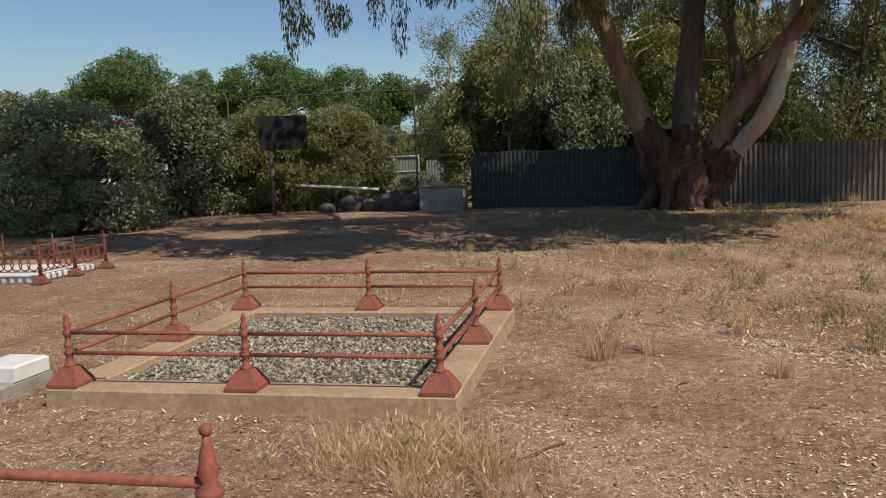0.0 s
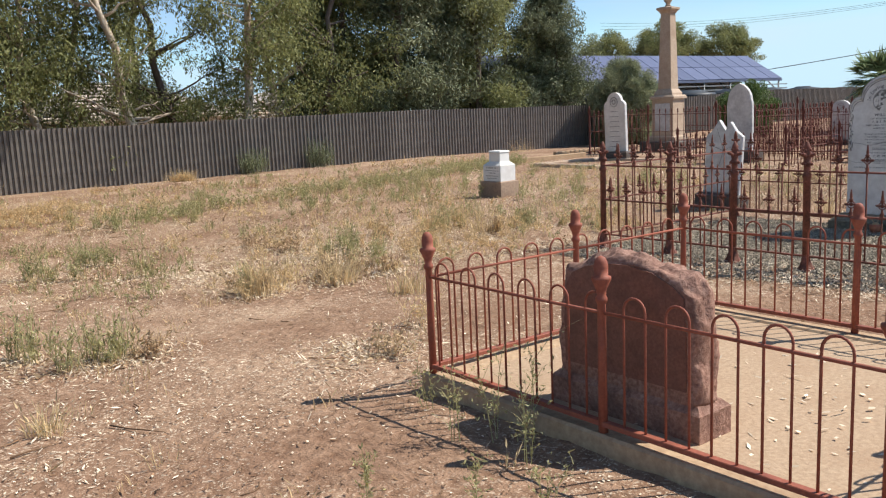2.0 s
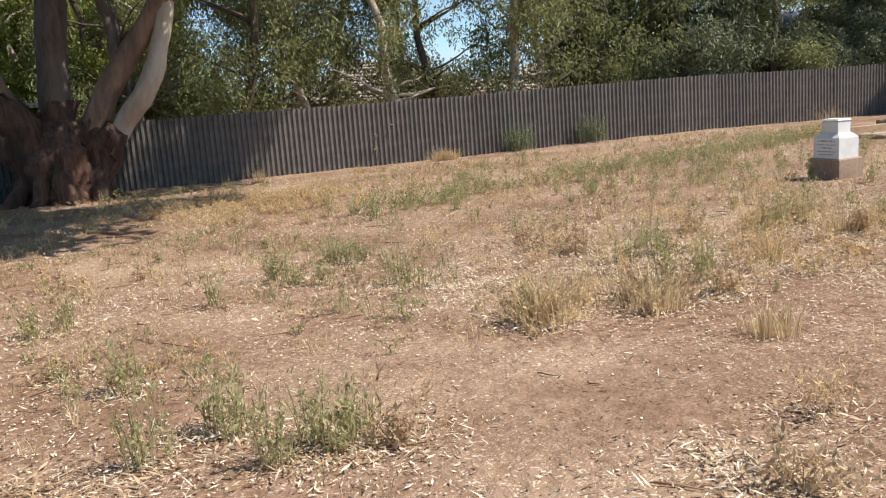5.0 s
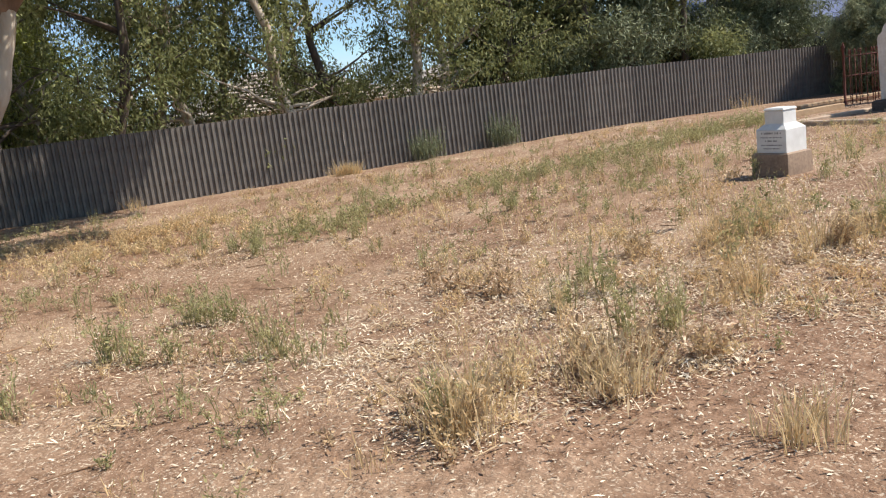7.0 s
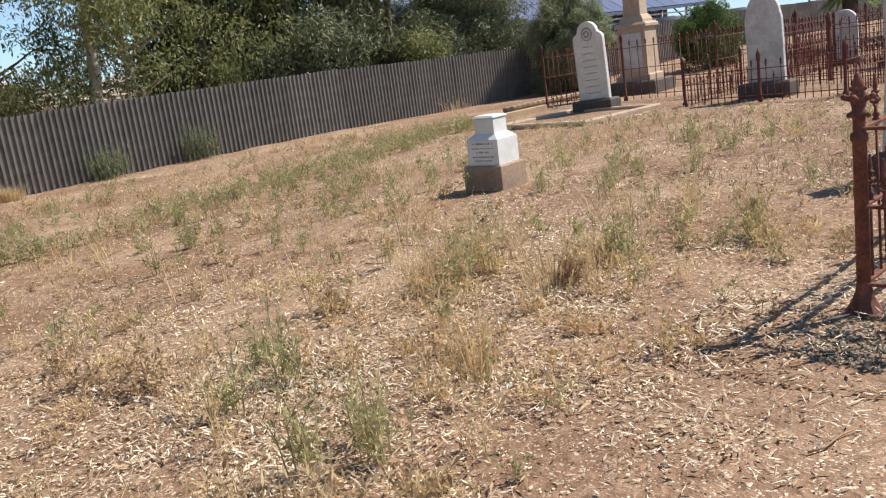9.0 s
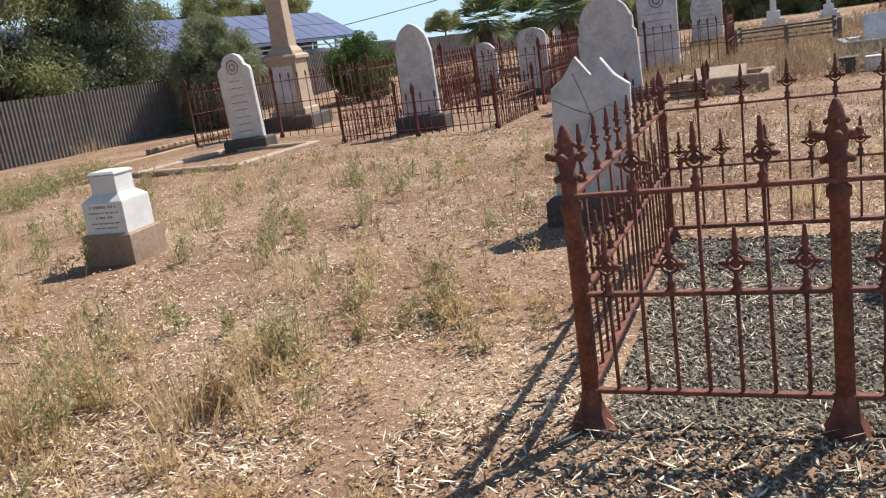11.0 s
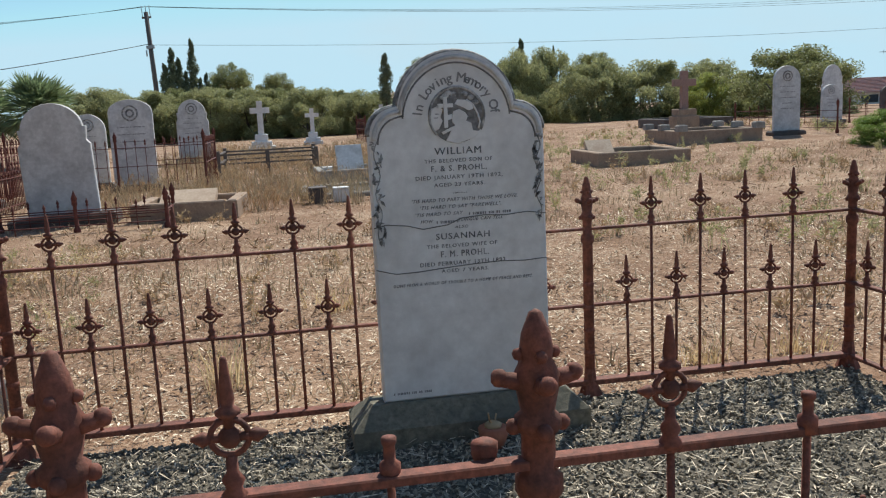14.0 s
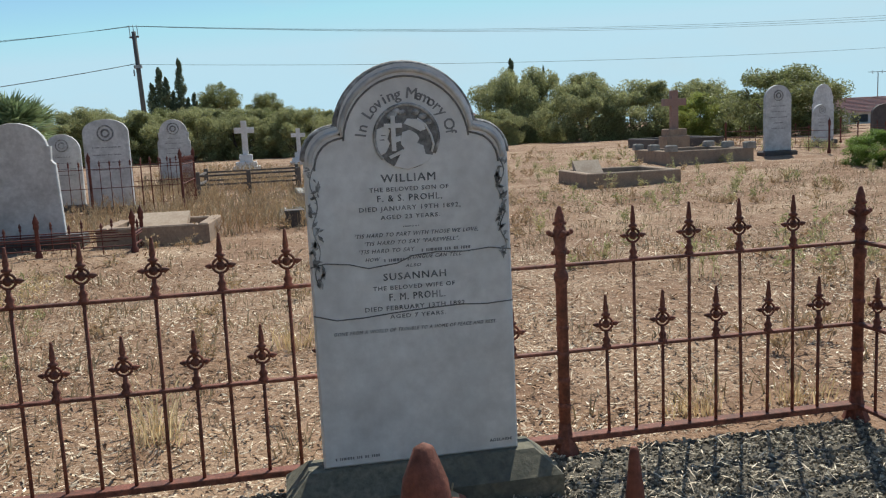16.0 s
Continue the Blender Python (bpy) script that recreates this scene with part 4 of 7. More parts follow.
def rough_granite_stone():
    ob = thing("headstone", "rough-hewn red granite headstone with smooth face on a stepped base", "headstone", pose(3.66, 3.10, 0.07, 0, 0, 90), "headstones")
    pts = [(-0.40, 0), (0.40, 0), (0.405, 0.30), (0.385, 0.52), (0.34, 0.60), (0.24, 0.655), (0.10, 0.69), (-0.05, 0.695), (-0.2, 0.67), (-0.32, 0.61), (-0.385, 0.55), (-0.40, 0.3)]
    pts = [(x, z * 0.87) for x, z in pts]
    fine = []
    for a, b in zip(pts, pts[1:] + pts[:1]):
        for i in range(14):
            fine.append((a[0] + (b[0] - a[0]) * i / 14, a[1] + (b[1] - a[1]) * i / 14))
    s = Shape()
    rows, n = 15, len(fine)
    v, f = [], []
    for j in range(rows):
        y = -0.10 + 0.165 * j / (rows - 1)
        bulge = 1 - 0.05 * abs(2 * j / (rows - 1) - 1) ** 3
        for k, (x, z) in enumerate(fine):
            d = (noise.noise(Vector((x * 8, y * 14, z * 8))) * 0.034 + noise.noise(Vector((x * 24, y * 30, z * 24))) * 0.014) if z > 0.02 else 0
            v.append((x * bulge * (1 + d * 1.4), y + noise.noise(Vector((x * 7 + 5, z * 7, j))) * 0.008, max(z * bulge + d, 0)))
    for j in range(rows - 1):
        for k in range(n):
            q = (k + 1) % n
            f.append((j * n + q, j * n + k, j * n + n + k, j * n + n + q))
    f += [tuple(range(n)), tuple(range(len(v) - 1, len(v) - n - 1, -1))]
    s.add(v, f, True).shift(pose(0, 0, 0.15))
    s.smooth[-2:] = [False, False]
    part("stone", s, GRANITE, ob)
    back = [(x * 0.86, 0.15 + 0.06 + z * 0.84) for x, z in pts]
    part("smooth_face", Shape().slab([(p[0], p[1]) for p in back], 0.061, 0.073), GRANITE_SMOOTH, ob, "smooth dark red face")
    part("smooth_back", Shape().slab([(p[0], p[1]) for p in back], -0.108, -0.096), GRANITE_SMOOTH, ob, "smooth dark red face")
    b = Shape().box(-0.425, 0.425, -0.135, 0.09, 0, 0.155, 0.03)
    part("base", b, GRANITE, ob, "rough granite base")


rough_granite_stone()


# ---- kerbed grave with pipe rails ----
def baluster(foot):
    g = Shape().lathe([(0.10, 0), (0.10, 0.018), (0.05, 0.10), (0.045, 0.11)], (0, 0, foot), square=True)
    prof = [(0.034, 0.105), (0.034, 0.125), (0.022, 0.135), (0.022, 0.18), (0.030, 0.19), (0.030, 0.20), (0.020, 0.21), (0.026, 0.235), (0.026, 0.25), (0.018, 0.26), (0.018, 0.295),
            (0.028, 0.305), (0.028, 0.325), (0.018, 0.335), (0.024, 0.36), (0.020, 0.375), (0.012, 0.39), (0.017, 0.405), (0.012, 0.425), (0.003, 0.44)]
    return g.lathe(prof, (0, 0, foot), 10)


def pipe_grave():
    m = pose(-2.41, 5.60, -0.06, 0, 0, 3.0)
    w, l = 1.145, 1.25
    kerb = thing("grave_kerb", "cracked tan concrete kerb of a gravel-filled grave", "kerb", m)
    t, o = 0.14, 0.105
    for a, b, c, d in ((-w - o, w + o, -l - o, -l + t), (-w - o, w + o, l - t, l + o), (-w - o, -w + t, -l + t, l - t), (w - t, w + o, -l + t, l - t)):
        part("kerb_stone", Shape().box(a, b, c, d, -0.15, 0.26, 0.012), CONCRETE, kerb)
    ob = thing("pipe_rail_fence", "faded red pipe-rail grave fence with turned cast posts", "fence", m)
    me = baluster(0.262).mesh("post", PIPE_RED)
    spots = [(-w, -l), (0, -l), (w, -l), (w, 0), (w, l), (0, l), (-w, l), (-w, 0)]
    for x, y in spots:
        part("post", me, PIPE_RED, ob, at=pose(x, y, 0))
    for h in (0.455, 0.58):
        for p, q in zip(spots, spots[1:] + spots[:1]):
            part("pipe", Shape().tube([(*p, h), (*q, h)], 0.013, 8), PIPE_RED, ob)
    pebble_bed("gravel", "grey gravel and straw filling the kerbed grave", -w + t, w - t, -l + t, l - t, 0.20, 6500, 0.017, 21, at=m)


pipe_grave()


def near_rail_fence():
    ob = thing("grave_rail", "low red grave rail ending in a ball-topped post", "fence", pose(-1.17, 1.93, 0))
    g = Shape().lathe([(0.05, -0.05), (0.05, 0.02), (0.034, 0.05), (0.030, 0.50), (0.042, 0.52), (0.026, 0.545), (0.041, 0.575), (0.024, 0.605), (0.039, 0.63), (0.039, 0.64), (0.021, 0.665), (0.031, 0.69), (0.024, 0.715), (0.020, 0.745),
                       (0.012, 0.77), (0.010, 0.79)], n=12)
    g.ball((0, 0, 0.805), 0.018, 10, 8)
    part("post", g, PIPE_RED, ob)
    part("rail", Shape().tube([(0, 0, 0.66), (-0.9, -0.06, 0.665), (-1.9, -0.12, 0.67)], 0.017, 8), PIPE_RED, ob)
    part("post", g.mesh("post", PIPE_RED), PIPE_RED, ob, at=pose(-1.9, -0.12, 0))


near_rail_fence()


def white_kerb_grave():
    ob = thing("kerbed_grave", "low concrete grave kerb with white marble ledger", "grave", pose(-4.05, 4.8, 0, 0, 0, 2))
    for a, b, c, d in ((-0.16, 0.0, -1.8, 0.0), (-1.2, -1.04, -1.8, 0.0), (-1.04, -0.16, -0.16, 0.0), (-1.04, -0.16, -1.8, -1.64)):
        part("kerb_stone", Shape().box(a, b, c, d, -0.1, 0.15, 0.015), CONCRETE_GREY, ob)
    part("ledger", Shape().box(-1.02, -0.20, -1.6, -0.12, 0.0, 0.185, 0.02), PAINT_WHITE, ob, "white painted ledger slab")
    part("corner_block", Shape().box(-0.30, 0.0, -0.36, -0.02, 0.15, 0.255, 0.015), PAINT_WHITE, ob)


white_kerb_grave()


def ringed_fence():
    """A low fence of interlaced rings round a white slab."""
    m = pose(-7.93, 9.35, 0, 0, 0, 4)
    ob = thing("ring_fence", "low rusted grave fence of interlaced iron rings", "fence", m)
    w, l = 1.7, 1.5
    pm = Shape().lathe([(0.09, 0), (0.09, 0.03), (0.04, 0.10), (0.03, 0.12)], square=True).lathe([(0.026, 0.11), (0.022, 0.30), (0.03, 0.32), (0.02, 0.36), (0.025, 0.42), (0.012, 0.46), (0.016, 0.50), (0.004, 0.56)]).mesh("post", RUST)
    for x, y in ((0, 0), (-w / 2, 0), (-w, 0), (0, l), (-w / 2, l), (-w, l), (0, l / 2), (-w, l / 2)):
        part("post", pm, RUST, ob, at=pose(x, y, 0))
    rx, ry = Shape().ring((0, 0, 0.27), 0.085, 0.009, "y", 14, 5).mesh("ring", RUST), Shape().ring((0, 0, 0.27), 0.085, 0.009, "x", 14, 5).mesh("ring", RUST)
    for y in (0, l):
        for h in (0.17, 0.37):
            part("rail", flat_rail((0, y, h), (-w, y, h), 0.02, 0.014), RUST, ob)
        for i in range(13):
            part("ring", rx, RUST, ob, at=pose(-0.1 - i * (w - 0.2) / 12, y, 0))
    for x in (0, -w):
        for h in (0.17, 0.37):
            part("rail", flat_rail((x, 0, h), (x, l, h), 0.02, 0.014), RUST, ob)
        for i in range(11):
            part("ring", ry, RUST, ob, at=pose(x, 0.1 + i * (l - 0.2) / 10, 0))
    slab = thing("grave_slab", "white marble grave slab inside the ringed fence", "slab", m)
    part("slab", Shape().box(-w + 0.12, -0.12, 0.12, l - 0.12, -0.05, 0.10, 0.02), PAINT_WHITE, slab)


ringed_fence()


# ---- white block pedestal ----
def pedestal():
    ob = thing("grave_pedestal", "white marble block monument on a brown stone base", "monument", pose(10.54, 11.66, on_land(10.4, 11.7), 0, 1.0, -84))
    part("base", Shape().box(-0.25, 0.25, -0.24, 0.24, -0.05, 0.27, 0.015, 0.01), BROWN_STONE, ob, "brown stone base")
    part("block", Shape().box(-0.20, 0.20, -0.19, 0.19, 0.27, 0.54, 0.008).box(-0.20, 0.20, -0.19, 0.19, 0.54, 0.60, 0.004, 0.065), PAINT_WHITE, ob, "white marble block")
    part("cap", Shape().box(-0.125, 0.125, -0.12, 0.12, 0.595, 0.76, 0.012).box(-0.135, 0.135, -0.13, 0.13, 0.76, 0.785, 0.018), PAINT_WHITE, ob, "white marble cap")
    tagged(part("inscription", bars([(0, 0.50, 0.26, 0.022), (0, 0.45, 0.30, 0.012), (0, 0.41, 0.16, 0.018), (0, 0.36, 0.28, 0.012), (0, 0.32, 0.22, 0.012)]).shift(pose(0, -0.19, 0)), LETTER_WORN, ob, "worn illegible lettering"), kind="stuff")


pedestal()


# ---- graves further off ----
broken = headstone("broken white marble headstone with two jagged peaks", 11.12, 7.65, 0.58, 1.0, "gable", 0.07, (0.12, 0.26, 0.26), lean=2.0, tip=-3, lines=0, z=-0.08)
for crack in (((-0.12, 1.16), (-0.05, 1.0), (0.0, 0.86), (-0.03, 0.72), (-0.1, 0.55)), ((-0.28, 0.98), (-0.12, 0.9), (0.0, 0.86), (0.14, 0.92), (0.27, 0.85))):
    part("crack", Shape().tube([(p[0], -0.0355, p[1]) for p in crack], 0.0035, 4), GROUT, broken, "dark crack across the marble")
# The hole isn't cut: a dark flattened ball stands for its shaded inside.
part("bolt_hole", Shape().ball((0.0, -0.034, 0.86), 0.012, 8, 5, (1, 0.4, 1.4)), LETTER, broken, "hole drawn as a dark ball")
headstone("white marble headstone with rounded head and shoulders", 18.1, 15.45, 0.70, 1.52, "shoulder", 0.10, (0.22, 0.36, 0.28), lean=-2, material=MARBLE, lines=8)
headstone("tall pale marble headstone with pointed arch", 18.7, 12.2, 0.66, 1.55, "pointed", 0.10, (0.28, 0.40, 0.30), lean=-1, lines=0)
headstone("small round-topped grey headstone behind iron fences", 25.6, 13.3, 0.62, 1.15, "round", 0.09, lines=3)
headstone("round-topped grey marble headstone among iron fences", 24.0, 11.6, 0.66, 1.35, "low_round", 0.09, lines=3)
headstone("large plain marble headstone with scrolled sides", 20.1, 9.12, 1.02, 1.64, "scroll", 0.11, (0.5, 0.5, 0.20), lean=-2, tip=1, lines=0)
headstone("grey marble headstone with rounded head behind a spear fence", 26.9, 10.15, 0.74, 1.55, "round", 0.09, lines=4)
headstone("tall lichened marble headstone behind a spear fence", 26.2, 9.1, 0.92, 1.85, "low_round", 0.11, lines=4)
headstone("shaped marble headstone with leafy carved edges", 33.7, 8.6, 0.95, 1.75, "scroll", 0.11, lines=5)
headstone("tall round-topped white headstone on the rise", 28.7, -8.08, 0.80, 1.80, "round", 0.11, (0.2, 0.4, 0.16), lines=5)
headstone("small white headstone with rounded head on the rise", 31.6, -11.45, 0.66, 1.17, "round", 0.09, lines=4)
headstone("white marble headstone with a cross-shaped head", 33.2, -12.6, 0.78, 1.85, "scroll", 0.09, lines=0)
headstone("dark polished granite headstone on the rise", 34.0, -15.6, 1.05, 1.12, "low_round", 0.14, material=DARK_STONE, lines=0)


def obelisk():
    ob = thing("obelisk", "tall tapering sandstone column monument with urn on a pedestal", "monument", pose(22.1, 16.85, on_land(22, 17), 0, 0, -82))
    part("step", Shape().box(-0.62, 0.62, -0.62, 0.62, -0.05, 0.30, 0.03), DARK_STONE, ob, "dark stepped foot")
    part("pedestal", Shape().box(-0.42, 0.42, -0.42, 0.42, 0.30, 0.45, 0.03).box(-0.36, 0.36, -0.36, 0.36, 0.45, 1.55, 0.01, 0.02).box(-0.40, 0.40, -0.40, 0.40, 1.55, 1.66, 0.05), SANDSTONE, ob)
    part("panel", Shape().box(-0.24, 0.24, -0.366, -0.33, 0.60, 1.42, 0.01), MARBLE_GREY, ob, "pale inscription panel")
    part("column", Shape().lathe([(0.30, 1.66), (0.30, 1.72), (0.24, 1.82), (0.215, 1.84), (0.155, 4.05)], square=True), SANDSTONE, ob)
    part("capital", Shape().lathe([(0.17, 4.05), (0.19, 4.10), (0.25, 4.16), (0.25, 4.21), (0.14, 4.24)], square=True), SANDSTONE, ob)
    part("urn", Shape().lathe([(0.11, 4.24), (0.06, 4.30), (0.07, 4.34), (0.16, 4.48), (0.17, 4.56), (0.10, 4.62), (0.12, 4.66), (0.04, 4.76), (0.01, 4.86)], n=14), SANDSTONE, ob)


obelisk()


def cross_monument(label, x, y, h, material, tiers=((0.26, 0.12), (0.20, 0.09), (0.125, 0.14)), turn=-90, foot=None):
    ob = thing("cross_monument", label, "monument", pose(x, y, on_land(x, y) - 0.03, 0, 0, turn), "crosses")
    z = 0.0
    for k, e in tiers:
        k, e = k * h, e * h
        part("step", Shape().box(-k, k, -k * 0.8, k * 0.8, z, z + e, 0.02), foot or material, ob)
        z += e
    a = 0.055 * h
    c = Shape().box(-a, a, -a * 0.8, a * 0.8, z, h, 0.006)
    c.box(-0.19 * h, -a, -a * 0.8, a * 0.8, 0.76 * h, 0.76 * h + 2 * a, 0.006).box(a, 0.19 * h, -a * 0.8, a * 0.8, 0.76 * h, 0.76 * h + 2 * a, 0.006)
    part("cross", c, material, ob)


cross_monument("white marble cross on a three-stepped base", 37.8, 6.7, 1.80, MARBLE)
cross_monument("small white marble cross on steps near the hedge", 42.5, 4.75, 1.5, MARBLE)
cross_monument("pale stone cross on a stepped base near the hedge", 44.0, 1.7, 1.55, MARBLE_GREY)
cross_monument("pink stone cross on heavy stepped base", 32.7, -6.95, 2.02, PINK_STONE, ((0.19, 0.29), (0.155, 0.11)), foot=BROWN_STONE)


def kerb_grave(label, x, y, wx, wy, h, material, turn=0, fill=None, slab=None, piers=False, pier_material=None, slab_material=None):
    ob = thing("kerbed_grave", label, "grave", pose(x, y, on_land(x, y) - 0.03, 0, 0, turn), "kerbed graves")
    t = 0.16
    a, b = wx / 2, wy / 2
    for p in ((-a, a, -b, -b + t), (-a, a, b - t, b), (-a, -a + t, -b + t, b - t), (a - t, a, -b + t, b - t)):
        part("kerb_stone", Shape().box(*p, -0.1, h, 0.02), material, ob)
    part("fill", Shape().box(-a + t, a - t, -b + t, b - t, -0.1, h * 0.55), fill or GRAVEL_BED, ob)
    if slab:
        sx, sy, w, d, tilt = slab
        part("tablet", Shape().box(-0.06, 0.06, -w / 2, w / 2, 0, d, 0.015).shift(pose(sx, sy, h * 0.5, 0, tilt, 0)), slab_material or MARBLE_GREY, ob, "sloping pale inscription tablet")
    if piers:
        for px in (-a + t / 2, 0, a - t / 2):
            for py in (-b + t / 2, b - t / 2):
                part("pier", Shape().box(px - 0.13, px + 0.13, py - 0.13, py + 0.13, h - 0.02, h + 0.16, 0.03), pier_material or material, ob)
    return ob


kerb_grave("pale stone grave kerb before the rounded headstone", 16.9, 15.1, 2.3, 2.2, 0.13, SANDSTONE, -3, SOIL)
kerb_grave("grey kerbed grave with a raised sloping tablet", 20.2, 7.3, 1.3, 1.55, 0.30, BROWN_STONE, -4, slab=(0.1, 0.1, 0.85, 0.5, 66), fill=CONCRETE, slab_material=SANDSTONE)
kerb_grave("low kerbed grave with white desk tablet and vases", 26.4, 4.35, 1.9, 1.7, 0.26, CONCRETE_GREY, 2, slab=(0.3, 0, 0.62, 0.75, 38))
kerb_grave("low grey kerbed grave overgrown with dry grass", 22.6, 4.3, 2.2, 2.6, 0.12, CONCRETE_GREY, 0)
kerb_grave("dark grey kerbed grave with tilted white tablet", 25.3, -1.95, 2.2, 2.1, 0.31, BROWN_STONE, -3, slab=(0.2, 0.55, 0.62, 0.55, 52), slab_material=SANDSTONE)
kerb_grave("dark stone kerbed grave with square piers", 29.2, -5.75, 2.8, 2.3, 0.34, BROWN_STONE, -5, piers=True, pier_material=CONCRETE_GREY)
kerb_grave("long dark kerbed grave on the rise", 38.0, -9.5, 3.6, 2.6, 0.40, DARK_STONE, -8)


def flower_block(x, y, z, s, material, label):
    ob = thing("grave_vase", label, "vase", pose(x, y, z))
    part("block", Shape().box(-s, s, -s, s, 0, 1.7 * s, 0.015), material, ob)
    part("rim", Shape().box(-s * 1.06, s * 1.06, -s * 1.06, s * 1.06, 1.7 * s, 1.85 * s, 0.01), material, ob)


flower_block(20.9, 5.35, on_land(20.9, 5.35), 0.15, DARK_STONE, "dark square stone grave vase")
flower_block(21.0, 4.95, on_land(21.0, 4.95), 0.13, MARBLE_GREY, "small white stone grave vase")
flower_block(25.75, 3.75, on_land(25.75, 3.75) + 0.10, 0.11, MARBLE_GREY, "small pale stone vase on a grave kerb")
flower_block(25.75, 4.95, on_land(25.75, 4.95) + 0.10, 0.11, MARBLE_GREY, "small pale stone vase on a grave kerb")


def spear_fence(label, x0, x1, y0, y1, h, spacing=0.17, turn=0.0, material=None, sides="nsew"):
    """A plain spear-topped iron fence round a plot."""
    material = material or RUST_FAR
    gz = on_land((x0 + x1) / 2, (y0 + y1) / 2)
    ob = thing("plot_fence", label, "fence", pose((x0 + x1) / 2, (y0 + y1) / 2, gz, 0, 0, turn), "iron plot fences")
    g = Shape().tube([(0, 0, 0), (0, 0, h - 0.12)], 0.009, 4).lathe([(0.010, h - 0.12), (0.024, h - 0.10), (0.012, h - 0.08), (0.024, h - 0.055), (0.003, h)], n=5)
    me = g.mesh("picket", material)
    s = Shape().tube([(0, 0, 0), (0, 0, h * 0.55)], 0.009, 4).lathe([(0.010, h * 0.55), (0.022, h * 0.55 + 0.02), (0.003, h * 0.55 + 0.10)], n=5).mesh("short_picket", material)
    pm = Shape().lathe([(0.05, -0.05), (0.05, 0.05), (0.03, 0.08), (0.026, h - 0.05), (0.04, h - 0.02), (0.035, h + 0.03), (0.045, h + 0.05), (0.012, h + 0.14), (0.003, h + 0.17)], n=8).mesh("post", material)
    a, b = (x1 - x0) / 2, (y1 - y0) / 2
    runs = {"w": ((-a, b), (-a, -b)), "e": ((a, b), (a, -b)), "n": ((-a, b), (a, b)), "s": ((-a, -b), (a, -b))}
    for key in sides:
        p, q = (Vector(c) for c in runs[key])
        d = q - p
        for z in (0.10, h * 0.52, h - 0.17):
            part("rail", flat_rail((*p, z), (*q, z), 0.03, 0.014), material, ob)
        n = max(2, round(d.length / spacing))
        for i in range(1, n):
            c = p + d * i / n
            part("picket", s if i % 2 and spacing < 0.16 else me, material, ob, at=pose(c.x, c.y, 0))
    for c in ((-a, -b), (-a, b), (a, -b), (a, b), (-a, 0)):
        part("post", pm, material, ob, at=pose(*c, 0))


spear_fence("brown iron spear fence round the column monument", 20.2, 24.2, 13.9, 18.3, 1.30, 0.2)
spear_fence("low rusty spear fence before the pointed headstone", 17.9, 20.2, 10.6, 13.4, 0.72, 0.13)
spear_fence("rusty red spear fence among the headstones", 21.2, 25.2, 10.7, 13.4, 1.15, 0.088)
spear_fence("dense rusty spear fence further back", 25.8, 31.0, 11.6, 14.6, 1.2, 0.10)
spear_fence("dark iron spear fence before two marble headstones", 25.0, 27.6, 7.5, 11.0, 1.15, 0.2)
spear_fence("low dark iron fence beside the scrolled headstone", 18.9, 19.6, 7.5, 9.9, 0.42, 0.4)
spear_fence("dark iron fence by the hedge", 42.0, 46.5, -1.6, 2.6, 0.95, 0.3)
spear_fence("low iron rail fence on the rise", 28.0, 33.5, -13.5, -9.2, 0.75, 0.9)


def rail_fence():
    ob = thing("post_and_rail", "low weathered post-and-rail grave surround", "fence", pose(29.5, 6.3, on_land(29.5, 6.3)))
    for x, y in ((-1.2, 1.2), (1.2, 1.2), (-1.2, -1.2), (1.2, -1.2), (-1.2, 0)):
        part("post", Shape().box(x - 0.05, x + 0.05, y - 0.05, y + 0.05, -0.05, 0.62, 0.01), WOOD_POLE, ob)
    for p, q in (((-1.2, 1.2), (1.2, 1.2)), ((-1.2, -1.2), (1.2, -1.2)), ((-1.2, 1.2), (-1.2, -1.2)), ((1.2, 1.2), (1.2, -1.2))):
        for z in (0.3, 0.52):
            part("rail", flat_rail((*p, z), (*q, z), 0.05, 0.045), WOOD_POLE, ob)


rail_fence()

pot = thing("flower_pot", "small terracotta pot with dead stems at the headstone", "pot", pose(10.02, 4.98, -0.02))
part("pot", Shape().lathe([(0.045, 0), (0.062, 0.05), (0.066, 0.085), (0.05, 0.09)], n=14), POT_RED, pot)
part("stems", Shape().tube([(0, 0, 0.07), (-0.02, 0.02, 0.13), (-0.05, 0.03, 0.17)], 0.004, 5).tube([(0, 0, 0.07), (0.02, -0.02, 0.14)], 0.004, 5).ball((0, 0, 0.095), 0.04, 8, 5, (1, 1, 0.5)), WEED_DRY, pot)

kb = thing("timber_edging", "low timber plot edging in the dry grass", "edging", pose(16.0, 17.6, on_land(16, 17.6)))
for x0_, x1_, y_ in ((-1.2, 3.2, 0.0), (3.2, 7.0, 1.2)):
    part("timber", Shape().box(x0_, x1_, y_ - 0.06, y_ + 0.06, -0.05, 0.12, 0.015), CONCRETE, kb)


